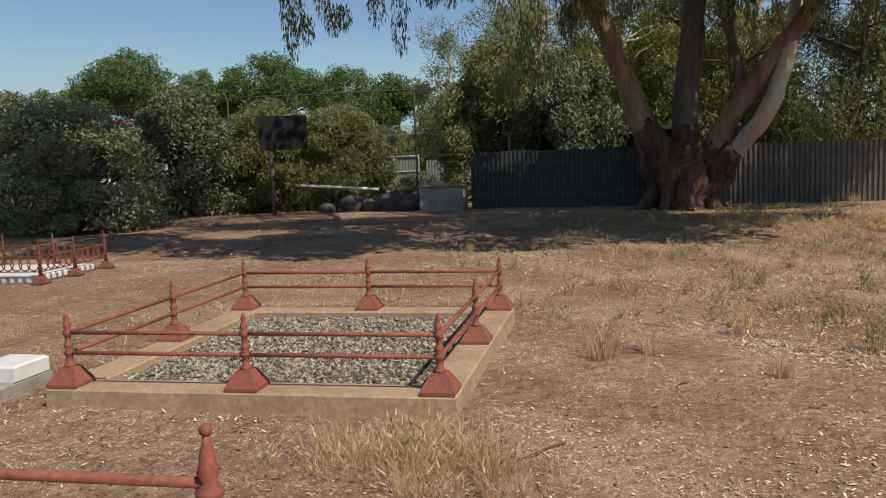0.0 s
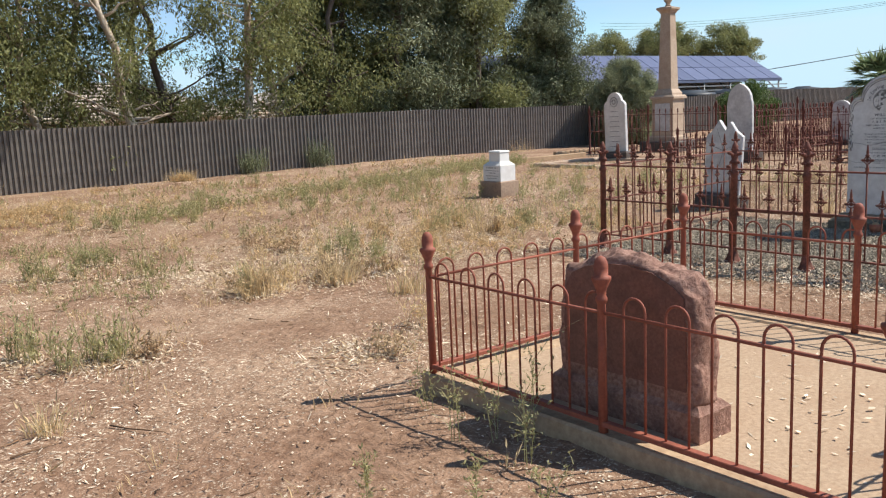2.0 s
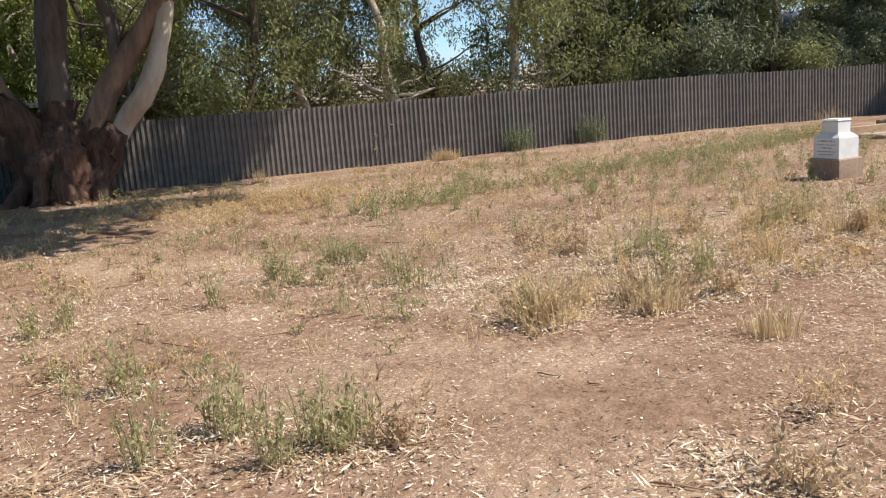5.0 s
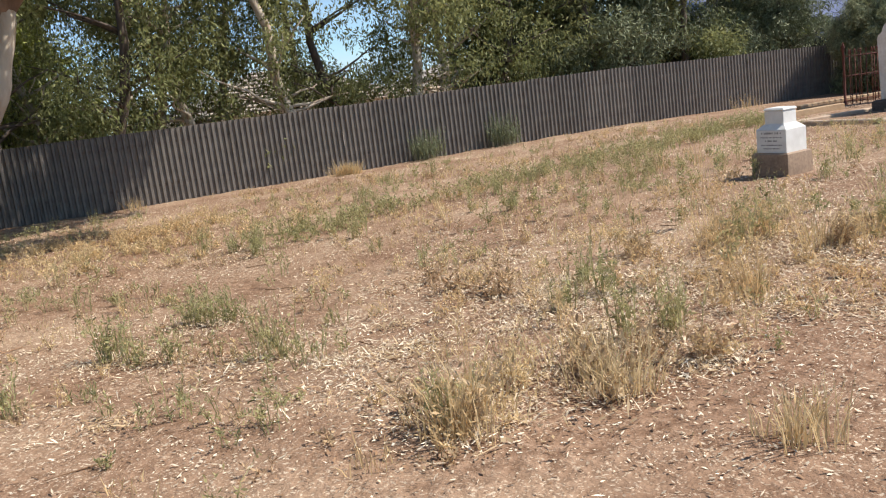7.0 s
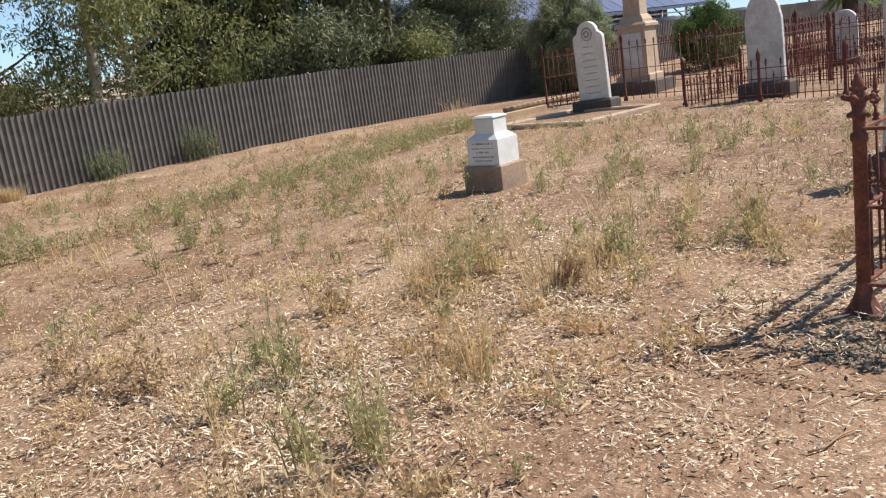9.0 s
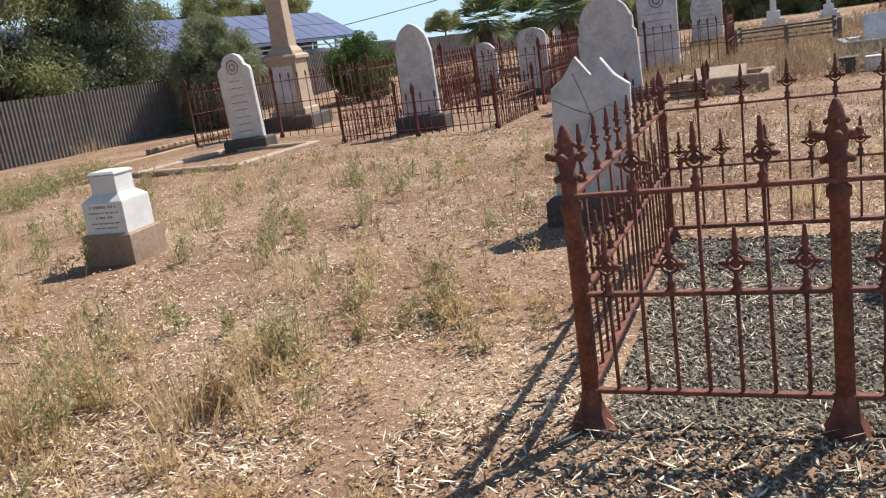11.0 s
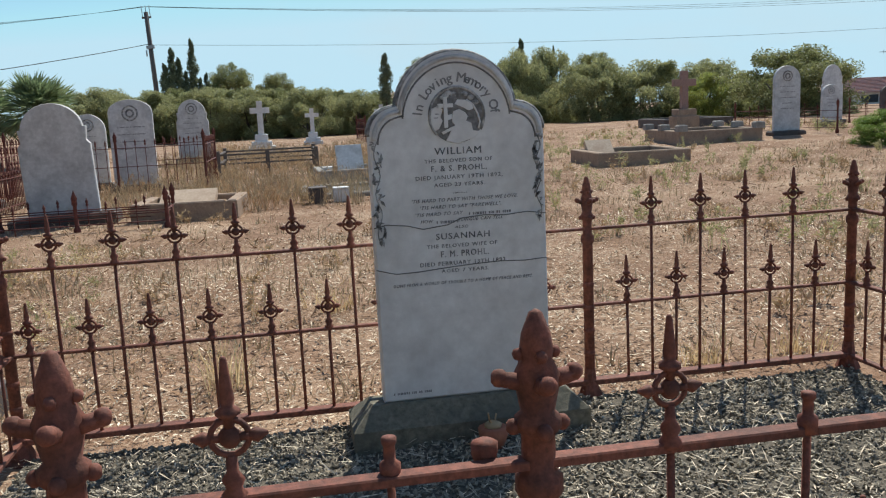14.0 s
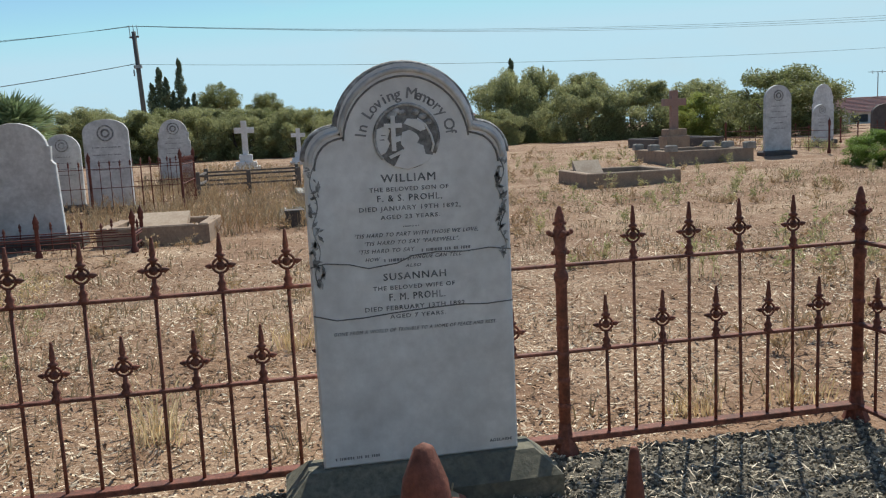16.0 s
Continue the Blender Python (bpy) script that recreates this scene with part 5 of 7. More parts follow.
# ---- houses, poles and the court beyond the fence ----
def solar_house():
    """A long roof of solar panels on posts and rails, a wall behind, and tanks in front."""
    ob = thing("house", "long house with blue-grey solar roof and water tanks", "house", pose(43.2, 25.5, 0, 0, 0, -3))
    x0, run, low, high = -19.0, 2.2, 2.42, 3.74
    part("wall", Shape().box(x0 + 0.5, -0.8, 2.0, 7.5, -0.2, 2.4), CONCRETE_GREY, ob)
    roof = Shape()
    v = []
    for z in (0.0, -0.10):
        v += [(x0, 0, low + z), (0, 0, low + z), (0, run, high + z), (x0, run, high + z), (0, 8.0, low + z), (x0, 8.0, low + z)]
    roof.add(v, [(0, 1, 2, 3), (3, 2, 4, 5), (7, 6, 9, 8), (8, 9, 11, 10), (0, 6, 7, 1), (1, 7, 8, 2), (2, 8, 10, 4), (4, 10, 11, 5), (5, 11, 9, 3), (3, 9, 6, 0)])
    r = part("roof", roof, ROOF_SKY_TINT, ob, "roof covered in solar panels, coloured with reflected sky")
    tilt = math.degrees(math.atan2(high - low, run))
    length = math.hypot(high - low, run)
    panel = Shape().box(0.02, 0.98, 0.02, length / 2 - 0.02, 0.012, 0.045, 0.008).mesh("solar_panel", SOLAR)
    for i in range(19):
        for k in range(2):
            part("solar_panel", panel, SOLAR, r, at=pose(x0 + i, 0, low, tilt) @ pose(0, k * length / 2, 0))
    for i in range(10):
        x = -0.15 - i * 2.05
        part("truss", Shape().tube([(x, 0.10, -0.1), (x, 0.10, low - 0.1)], 0.05, 5).tube([(x, 0.1, 1.75), (x, 1.4, low + 0.55)], 0.035, 4), STEEL, ob)
    for z in (1.72, 1.92, 2.12):
        part("rail", Shape().box(x0, 0.5, 0.02, 0.06, z, z + 0.055), STEEL, ob)
    for i in range(6):
        t = thing("water_tank", "dark green ribbed round water tank beside the house", "tank", ob.matrix_basis @ pose(-0.2 - i * 3.0, -1.35, 0), "water tanks")
        prof = []
        for k in range(9):
            prof += [(1.18, 0.1 + k * 0.19), (1.22, 0.15 + k * 0.19)]
        part("tank", Shape().lathe([(1.18, -0.1)] + prof + [(1.12, 1.80), (0.4, 1.92), (0.35, 1.96)], n=22), TANK, t)


def tile_house(x, y, turn, w, d, eave, ridge, material, label):
    ob = thing("house", label, "house", pose(x, y, 0, 0, 0, turn), "houses")
    part("wall", Shape().box(-w / 2 + 0.5, w / 2 - 0.5, -d / 2 + 0.5, d / 2 - 0.5, 0, eave), RENDER_WHITE, ob)
    v = [(-w / 2, -d / 2, eave), (w / 2, -d / 2, eave), (w / 2, d / 2, eave), (-w / 2, d / 2, eave), (-w / 2 + d / 2, 0, ridge), (w / 2 - d / 2, 0, ridge)]
    roof = part("roof", Shape().add(v, [(0, 1, 5, 4), (1, 2, 5), (2, 3, 4, 5), (3, 0, 4), (3, 2, 1, 0)]), material, ob)
    n = 11
    for i in range(n):
        t = (i + 0.5) / n
        ya, za = -d / 2 * (1 - t), eave + (ridge - eave) * t
        half = w / 2 - d / 2 * t
        part("tile_course", Shape().box(-half, half, ya - 0.14, ya + 0.05, za + 0.0, za + 0.06, 0.02), material, roof)
    for sx in (-0.25, 0.2):
        part("window", Shape().box(sx * w - 0.7, sx * w + 0.7, -d / 2 + 0.46, -d / 2 + 0.5, 0.38 * eave, 0.86 * eave), TANK, ob, "dark window")
    return ob


solar_house()
tile_house(13.0, 40.5, 8, 9.5, 7.5, 1.75, 3.45, ROOF_TILE, "house with pale tiled hip roof behind the trees")
tile_house(2.0, 44.0, -5, 9, 8, 2.2, 3.6, ROOF_TILE, "pale house glimpsed behind the trees")
tile_house(23.5, 42.0, 4, 10, 8, 1.9, 3.2, ROOF_TILE, "white house glimpsed behind the dark trees")
tile_house(-26.0, 39.5, 30, 8, 6, 2.6, 3.7, ROOF_GREEN, "house with faded green roof behind the court")
tile_house(-30.5, 46.0, 30, 12, 7, 2.8, 4.3, ROOF_RED, "house with red tiled roof behind the trees")
tile_house(75.4, -5.8, -75, 12, 9, 1.6, 3.7, ROOF_PINK, "house with pinkish red roof beyond the hedge")
tile_house(74.0, -47.5, -100, 20, 10, 1.3, 2.6, ROOF_PINK, "long low house with brown-red tiled roof")
tile_house(64.5, 16.8, -70, 9, 7, 2.2, 3.3, ROOF_TILE, "house with pale grey roof beyond the palms")

antenna = thing("roof_antenna", "thin television antenna on a rooftop", "antenna", pose(70.5, -43.5, 2.5))
part("mast", Shape().tube([(0, 0, -0.1), (0, 0, 2.1)], 0.04, 5), STEEL, antenna)
part("aerial", Shape().tube([(0, -0.9, 2.05), (0, 0.9, 2.05)], 0.03, 4).tube([(0, -0.4, 1.9), (0, -0.4, 2.2)], 0.02, 4).tube([(0, 0.5, 1.9), (0, 0.5, 2.2)], 0.02, 4), STEEL, antenna)


def power_pole():
    ob = thing("power_pole", "leaning grey power pole with cross-arm and insulators", "pole", pose(68.1, 14.26, 0) @ Matrix.Diagonal((1.0, 1.0, 1.38, 1)))
    m = pose(0, 0, 0, -2.8, 0, 0)
    part("pole", Shape().tube([(0, 0, -0.2), (0, 0, 6.5)], [0.19, 0.14], 8), WOOD_POLE, ob, at=m)
    part("crossarm", Shape().box(-0.06, 0.06, -0.30, 0.30, 6.2, 6.28), WOOD_POLE, ob, at=m)
    for y in (-0.25, 0.0, 0.25):
        part("insulator", Shape().tube([(0, y, 6.2), (0, y, 6.8)], 0.025, 5), STEEL, ob, at=m)
    part("bracket", Shape().box(-0.2, 0.2, -0.25, 0.25, 4.75, 4.9).tube([(0, 0.3, 4.7), (0, 0.3, 4.4)], 0.05, 5), STEEL, ob, at=m)


power_pole()


def wire(points, label, sag=0.4, r=0.012):
    p, q = Vector(points[0]), Vector(points[1])
    pts = [p + (q - p) * i / 16 - Vector((0, 0, sag * 4 * (i / 16) * (1 - i / 16))) for i in range(17)]
    tagged(new("power_line", Shape().tube(pts, r, 4).mesh("power_line", WIRE)), label, "cable")


wire(((68.06, 14.6, 6.85), (46, 36, 2.5)), "thick black service cable to the house", 0.4, 0.03)
for k in range(3):
    wire(((68.2, 14.4 + 0.25 * k, 9.33), (68.2, 60, 9.6 - 0.3 * k)), "thin overhead power line", 1.3, 0.012)
    wire(((68.2, 14.4 + 0.25 * k, 9.33), (68.2, -61, 9.6 - 0.25 * k)), "thin overhead power line", 1.0, 0.012)
wire(((68.06, 14.6, 6.8), (68.0, -61, 6.9)), "thin overhead power line", 0.8, 0.014)


def tennis_court():
    ob = thing("court_fence", "tall tennis-court fence of steel posts and top rails", "fence", pose(0, 0, 0))
    for x, y, h in ((-7.0, 24.0, 3.45), (-10.4, 23.3, 3.4), (-15.0, 22.5, 3.35), (-18.5, 21.9, 3.25), (-6.5, 27.3, 2.3), (-4.2, 27.4, 2.35), (-9.5, 27.2, 2.25), (-12.4, 22.9, 3.4)):
        part("post", Shape().tube([(x, y, -0.1), (x, y, h)], 0.03, 6), WIRE, ob)
    part("rail", Shape().tube([(-6.4, 24.1, 3.42), (-12.4, 22.9, 3.38), (-18.5, 21.9, 3.2)], 0.02, 6), WIRE, ob)
    part("rail", Shape().tube([(-3.0, 27.5, 2.35), (-9.5, 27.2, 2.2)], 0.022, 6), STEEL, ob)
    part("rail", Shape().tube([(-12.5, 22.9, 2.35), (-15.4, 22.4, 2.9)], 0.022, 6), PAINT_WHITE, ob)
    for i in range(10):
        z = 0.3 + i * 0.2
        part("mesh_wire", Shape().tube([(-7.0, 24.0, z), (-5.2, 24.2, z)], 0.003, 3), STEEL, ob)
    sb = thing("scoreboard", "black board on a steel pole by the court", "board", pose(-10.15, 21.75, 0, 0, 0, 26))
    part("board", Shape().box(-0.66, 0.66, -0.03, 0.03, 1.80, 2.74, 0.01), BLACK, sb)
    part("pole", Shape().tube([(-0.35, 0.05, -0.1), (-0.35, 0.05, 2.0)], 0.06, 6), WOOD_POLE, sb)
    gate = thing("steel_gate", "pale green corrugated steel gate behind the court", "gate", pose(-10.4, 32.4, 0.2, 0, 0, 14))
    part("frame", Shape().tube([(-1.0, 0, 0.1), (-1.0, 0, 1.3), (1.0, 0, 1.3), (1.0, 0, 0.1), (-1.0, 0, 0.1)], 0.04, 5).tube([(-1, 0, 0.7), (1, 0, 0.7)], 0.03, 5).tube([(0, 0, 0.1), (0, 0, 1.3)], 0.03, 5), STEEL, gate)
    part("panel", sheet_shape(1.92, 1.15, 0.12, 0.02).shift(pose(-0.96, 0.03, 0.12)), SHEET_PALE, gate)
    pf = thing("steel_fence", "pale green corrugated steel fence behind the court", "fence", pose(-9.4, 33.6, 0.1, 0, 0, 12))
    me = sheet_shape(0.84, 1.2, 0.12, 0.02).mesh("sheet", SHEET_PALE)
    for i in range(7):
        part("sheet", me, SHEET_PALE, pf, at=pose(i * 0.84, 0, 0))
    court = Shape().box(-16, -6.5, 24.6, 31.5, -0.02, 0.12)
    tagged(new("court_paving", court.mesh("court_paving", COURT)), "brownish paved court surface behind the shrubs", "paving", kind="structure")
    rail = thing("timber_rail", "long white rail lying between the shrubs", "rail", pose(0, 0, 0))
    part("rail", Shape().tube([(-10.3, 22.7, 0.78), (-8.0, 23.4, 0.58)], 0.045, 6), PAINT_WHITE, rail)
    part("support", Shape().tube([(-9.2, 23.05, -0.1), (-9.2, 23.05, 0.66)], 0.03, 5), WOOD_POLE, rail)
    wall = thing("water_trough", "pale weathered concrete block by the dark fence", "block", pose(-5.75, 22.4, 0))
    part("block", Shape().box(-0.65, 0.55, -0.3, 0.3, -0.1, 0.66, 0.04), CONCRETE_GREY, wall)
    part("lid", Shape().box(-0.7, 0.6, -0.33, 0.33, 0.66, 0.70, 0.01), CONCRETE_GREY, wall)
    roof = thing("carport", "low dark flat-roofed shed behind the fence", "shed", pose(-1.4, 27.5, 0))
    part("roof", Shape().box(-3.4, 3.2, -1.6, 1.6, 2.02, 2.14), SHEET_DARK, roof)
    for x in (-3.2, 0, 3.0):
        part("post", Shape().box(x - 0.05, x + 0.05, -1.45, -1.35, -0.1, 2.02), WOOD_POLE, roof)
    part("wall", Shape().box(-3.2, 3.0, 1.3, 1.4, -0.1, 2.02), SHEET_DARK, roof)


tennis_court()


# Rough dark lumps put in for spiky plants and a low wall in shade.
def dark_clump(x, y, r, seed):
    ob = thing("dark_clump", "dark lump standing for plants and low wall beside the court", "rock", pose(x, y, on_land(x, y)), "garden rocks")
    g = Shape().ball((0, 0, r * 0.5), r, 10, 8, (1.2, 1.0, 0.75))
    for i, p in enumerate(g.v):
        q = Vector(p) * 2.2 / r + Vector((seed * 3.1, 0, 0))
        g.v[i] = tuple(Vector(p) * (1 + 0.35 * noise.noise(q * 0.5)))
    part("rock", g, DARK_STONE, ob)


for i, (x, y, r) in enumerate(((-8.6, 22.9, 0.35), (-8.0, 22.7, 0.28), (-7.5, 23.0, 0.42), (-6.9, 22.8, 0.38), (-9.3, 22.6, 0.22), (-6.5, 22.9, 0.3))):
    dark_clump(x, y, r, i)


# ---- trees and shrubs ----
def leaf_cloud(centres, radii, per, length, width, droop, seed):
    """Small pointed leaves scattered about clump centres; droop turns them downward."""
    rng = np.random.default_rng(seed)
    centres, radii = np.asarray(centres, float), np.asarray(radii, float)
    k = len(centres)
    n = k * per
    u = rng.normal(size=(n, 3))
    u /= np.linalg.norm(u, axis=1, keepdims=True)
    r = rng.uniform(0.15, 1.0, (n, 1)) ** 0.55
    c = np.repeat(centres, per, 0) + u * r * np.repeat(radii, per, 0)
    d = rng.normal(size=(n, 3)) * (1 - droop) + np.array([0, 0, -1.0]) * droop * 1.6 + u * 0.3
    d /= np.linalg.norm(d, axis=1, keepdims=True)
    s = np.cross(d, rng.normal(size=(n, 3)))
    s /= np.linalg.norm(s, axis=1, keepdims=True) + 1e-9
    ln = length * rng.uniform(0.6, 1.35, (n, 1))
    wd = width * rng.uniform(0.7, 1.3, (n, 1))
    return np.stack([c - d * ln / 2, c + s * wd / 2, c + d * ln / 2, c - s * wd / 2], 1)


def limb(g, p, q, r0, r1, rng, bend=0.12, n=5):
    """A crooked tapering limb added to g; returns its points."""
    p, q = Vector(p), Vector(q)
    L = (q - p).length
    pts, rad = [], []
    off = Vector((0, 0, 0))
    for i in range(n + 1):
        t = i / n
        if 0 < i < n:
            off = off * 0.5 + Vector((rng.uniform(-1, 1), rng.uniform(-1, 1), rng.uniform(-0.4, 0.4))) * bend * L * 0.35
        pts.append(p.lerp(q, t) + (off if 0 < i < n else Vector((0, 0, 0))))
        rad.append(r0 + (r1 - r0) * t)
    g.tube(pts, rad, 6)
    return pts


def tree_kind(kind, seed):
    """Trunk and crown meshes of a tree of unit height 1 x 10 m."""
    rng = random.Random(seed)
    g = Shape()
    centres, radii = [], []
    if kind == "gum":
        top = Vector((rng.uniform(-1, 1), rng.uniform(-1, 1), 8.8))
        stem = limb(g, (0, 0, -0.2), top, 0.17, 0.04, rng, 0.10, 7)
        for i in range(30):
            t = rng.uniform(0.10, 1.0)
            base = stem[min(int(t * 7), 6)].lerp(stem[min(int(t * 7) + 1, 7)], (t * 7) % 1)
            a = rng.uniform(0, 6.28)
            L = rng.uniform(1.0, 2.6) * (1.15 - 0.5 * t)
            q = base + Vector((math.cos(a) * L, math.sin(a) * L, rng.uniform(0.1, 1.3)))
            limb(g, base, q, 0.05, 0.012, rng, 0.2, 4)
            for _ in range(3):
                centres.append(q + Vector((rng.uniform(-0.6, 0.6), rng.uniform(-0.6, 0.6), rng.uniform(-0.7, 0.3))))
                radii.append((rng.uniform(0.35, 0.75), rng.uniform(0.35, 0.75), rng.uniform(0.4, 0.9)))
        leaves = leaf_cloud(centres, radii, 145, 0.145, 0.044, 0.45, seed)
        return g.mesh("trunk", BARK_PALE if seed % 2 else BARK_DARK), quads_mesh("crown", leaves, LEAF_GUM)
    if kind == "dark":
        stem = limb(g, (0, 0, -0.2), (rng.uniform(-0.4, 0.4), 0, 9.6), 0.16, 0.03, rng, 0.05, 7)
        for i in range(60):
            z = rng.uniform(1.4, 9.7)
            L = (2.3 if z < 5 else 2.3 * (10.2 - z) / 5.2) * rng.uniform(0.35, 1.05)
            a = rng.uniform(0, 6.28)
            q = Vector((math.cos(a) * L, math.sin(a) * L, z + rng.uniform(-0.3, 0.5)))
            if i % 2:
                limb(g, (0, 0, z - 0.4), q, 0.035, 0.01, rng, 0.15, 3)
            for s in (1.0, 0.55):
                centres.append((q.x * s, q.y * s, q.z))
                radii.append((rng.uniform(0.45, 0.9), rng.uniform(0.45, 0.9), rng.uniform(0.5, 0.95)))
        leaves = leaf_cloud(centres, radii, 240, 0.20, 0.045, 0.35, seed)
        return g.mesh("trunk", BARK_DARK), quads_mesh("crown", leaves, LEAF_DARK)
    if kind == "pine":
        stem = limb(g, (0, 0, -0.2), (0.3, 0.2, 6.5), 0.28, 0.15, rng, 0.06, 5)
        for i in range(78):
            a, rr = rng.uniform(0, 6.28), 3.7 * math.sqrt(rng.random())
            z = 4.9 + 4.6 * math.sqrt(max(0.0, 1 - (rr / 4.0) ** 2)) * rng.uniform(0.2, 1.0)
            q = Vector((math.cos(a) * rr, math.sin(a) * rr, z))
            if i % 3 == 0:
                limb(g, stem[4], q, 0.10, 0.03, rng, 0.15, 4)
            centres.append(q)
            radii.append((rng.uniform(0.7, 1.25), rng.uniform(0.7, 1.25), rng.uniform(0.5, 0.85)))
        leaves = leaf_cloud(centres, radii, 420, 0.20, 0.08, 0.0, seed)
        return g.mesh("trunk", BARK_DARK), quads_mesh("crown", leaves, LEAF_PINE)
    if kind == "cypress":
        limb(g, (0, 0, -0.2), (0, 0, 9), 0.15, 0.03, rng, 0.02, 4)
        for i in range(70):
            z = rng.uniform(0.6, 9.7)
            w = 0.62 * min(1.0, (10 - z) / 3.2 + 0.15) * min(1, 0.5 + z / 4)
            a = rng.uniform(0, 6.28)
            centres.append((math.cos(a) * w * 0.6, math.sin(a) * w * 0.6, z))
            radii.append((w * 0.75 + 0.05, w * 0.75 + 0.05, 0.5))
        leaves = leaf_cloud(centres, radii, 150, 0.24, 0.09, -0.5, seed)
        return g.mesh("trunk", BARK_DARK), quads_mesh("crown", leaves, LEAF_DARK)
    wide = {"bush": 4.2, "olive": 5.5, "hedge": 7.5, "feather": 3.2}[kind]
    for i in range(7):
        a = rng.uniform(0, 6.28)
        limb(g, (0, 0, -0.3), (math.cos(a) * wide * 0.5, math.sin(a) * wide * 0.5, rng.uniform(4, 8)), 0.22, 0.05, rng, 0.2, 4)
    for i in range(95):
        a, b = rng.uniform(0, 6.28), rng.uniform(-1.25, 1.45)
        k = rng.uniform(0.5, 1.0)
        cb = math.cos(max(b, -0.55))
        q = (math.cos(a) * cb * wide * k, math.sin(a) * cb * wide * k, 4.9 + math.sin(b) * 4.5 * (k if b > 0 else 1))
        centres.append(q)
        e = rng.uniform(0.9, 1.9) * (0.75 if kind == "feather" else 1)
        radii.append((e, e, e * (1.3 if kind == "feather" else 0.9)))
    droop = {"olive": 0.1, "feather": -0.75}.get(kind, 0.1)
    leaves = leaf_cloud(centres, radii, 480 if kind != "feather" else 900, 0.40 if kind != "feather" else 0.8, 0.13 if kind != "feather" else 0.05, droop, seed)
    leaf = {"olive": LEAF_GREY, "feather": LEAF_GREY, "hedge": LEAF_HEDGE_HAZY}.get(kind, LEAF_DARK)
    return g.mesh("trunk", BARK_DARK), quads_mesh("crown", leaves, leaf)


KINDS = {k: [tree_kind(k, s) for s in seeds] for k, seeds in (("gum", (1, 2, 3)), ("dark", (4, 5)), ("pine", (6, 7)), ("cypress", (8,)), ("bush", (9, 10)), ("olive", (11,)), ("hedge", (12, 13)), ("feather", (14,)))}
FOLIAGE = {"bright": LEAF_PINE, "yellow": LEAF_YELLOW, "grey": LEAF_GREY, "dark": LEAF_DARK, "gum": LEAF_GUM, "lime": LEAF_LIME}
RECOLOURED = {}


def plant(kind, x, y, h, label, turn=0, width=1.0, variant=0, name="tree", colour="", sink=0.0):
    trunk, crown = KINDS[kind][variant % len(KINDS[kind])]
    if colour:
        key = (crown.name, colour)
        if key not in RECOLOURED:
            c = crown.copy()
            c.materials.clear()
            c.materials.append(FOLIAGE[colour])
            RECOLOURED[key] = c
        crown = RECOLOURED[key]
    ob = thing(name, label, name, pose(x, y, on_land(x, y) - sink, 0, 0, turn), {"tree": "trees", "shrub": "shrubs"}.get(name, ""))
    s = h / 10
    m = Matrix.Diagonal((s * width, s * width, s, 1))
    part("trunk", trunk, None, ob, at=m)
    part("crown", crown, None, ob, at=m)
    return ob


# behind the boundary fence
G = "slender gum with pale trunk and drooping grey-green leaves"
for i, (x, y, h) in enumerate(((3.3, 27.0, 8.5), (2.2, 26.0, 9.0), (5.8, 28.0, 9.0), (7.7, 28.2, 9.0), (4.8, 25.6, 9.5), (6.9, 26.6, 9.0), (8.9, 25.4, 9.5), (10.6, 26.4, 9.0), (12.1, 25.2, 10), (13.6, 26.2, 9.5), (15.0, 25.4, 9.5), (-3.4, 28, 9), (-0.8, 31, 9.5), (1.6, 29.5, 9), (15.6, 29.0, 9.5), (6.0, 31.5, 8), (9.7, 28.0, 8.5))):
    plant("gum", x, y, h, G, 67 * i, 1.0, i)
D = "dark dense needle-leaved tree behind the boundary fence"
for i, (x, y, h) in enumerate(((16.8, 26.4, 9.5), (18.2, 25.0, 9), (19.9, 25.8, 9.5), (21.6, 24.9, 8.5), (23.3, 25.4, 7.5), (25.0, 25.0, 6.0), (26.4, 25.6, 4.4), (17.4, 28.5, 10), (20.8, 29, 10), (24, 29, 8), (25.2, 24.6, 7.0), (22.4, 26.6, 9.5), (26.6, 27.0, 6.0))):
    plant("dark", x, y, h, D, 51 * i, 1.05, i, colour="gum" if i % 3 == 0 else "")
for i, (x, y, h) in enumerate(((-0.3, 33.0, 6.5), (2.6, 31.0, 6.0), (-5.2, 31, 5.0), (-2.4, 29.5, 5.2), (0.6, 29.8, 4.6))):
    plant("bush", x, y, h, "yellow-green leafy tree behind the gum", 40 * i, 0.8, i, colour="yellow", name="tree")
for i, (x, y, h, c) in enumerate(((27.0, 26.2, 2.8, "yellow"), (28.2, 26, 2.6, ""))):
    plant("bush", x, y, h, "leafy green shrub behind the fence", 40 * i, 1.0, i, "shrub", c)
plant("feather", 25.5, 21.4, 3.0, "feathery grey-green she-oak shrub beside the fence", 0, 1.15, 0, "shrub")
plant("hedge", 29.2, 18.6, 2.0, "low green shrub behind iron fences", 0, 0.8, 0, "shrub", "bright")
plant("bush", -5.3, 26.8, 5.0, "dark green shrub behind the dark fence", 20, 0.8, 0, "shrub", "gum")
plant("bush", -2.8, 26.2, 4.4, "dark green shrub behind the dark fence", 120, 0.8, 1, "shrub")

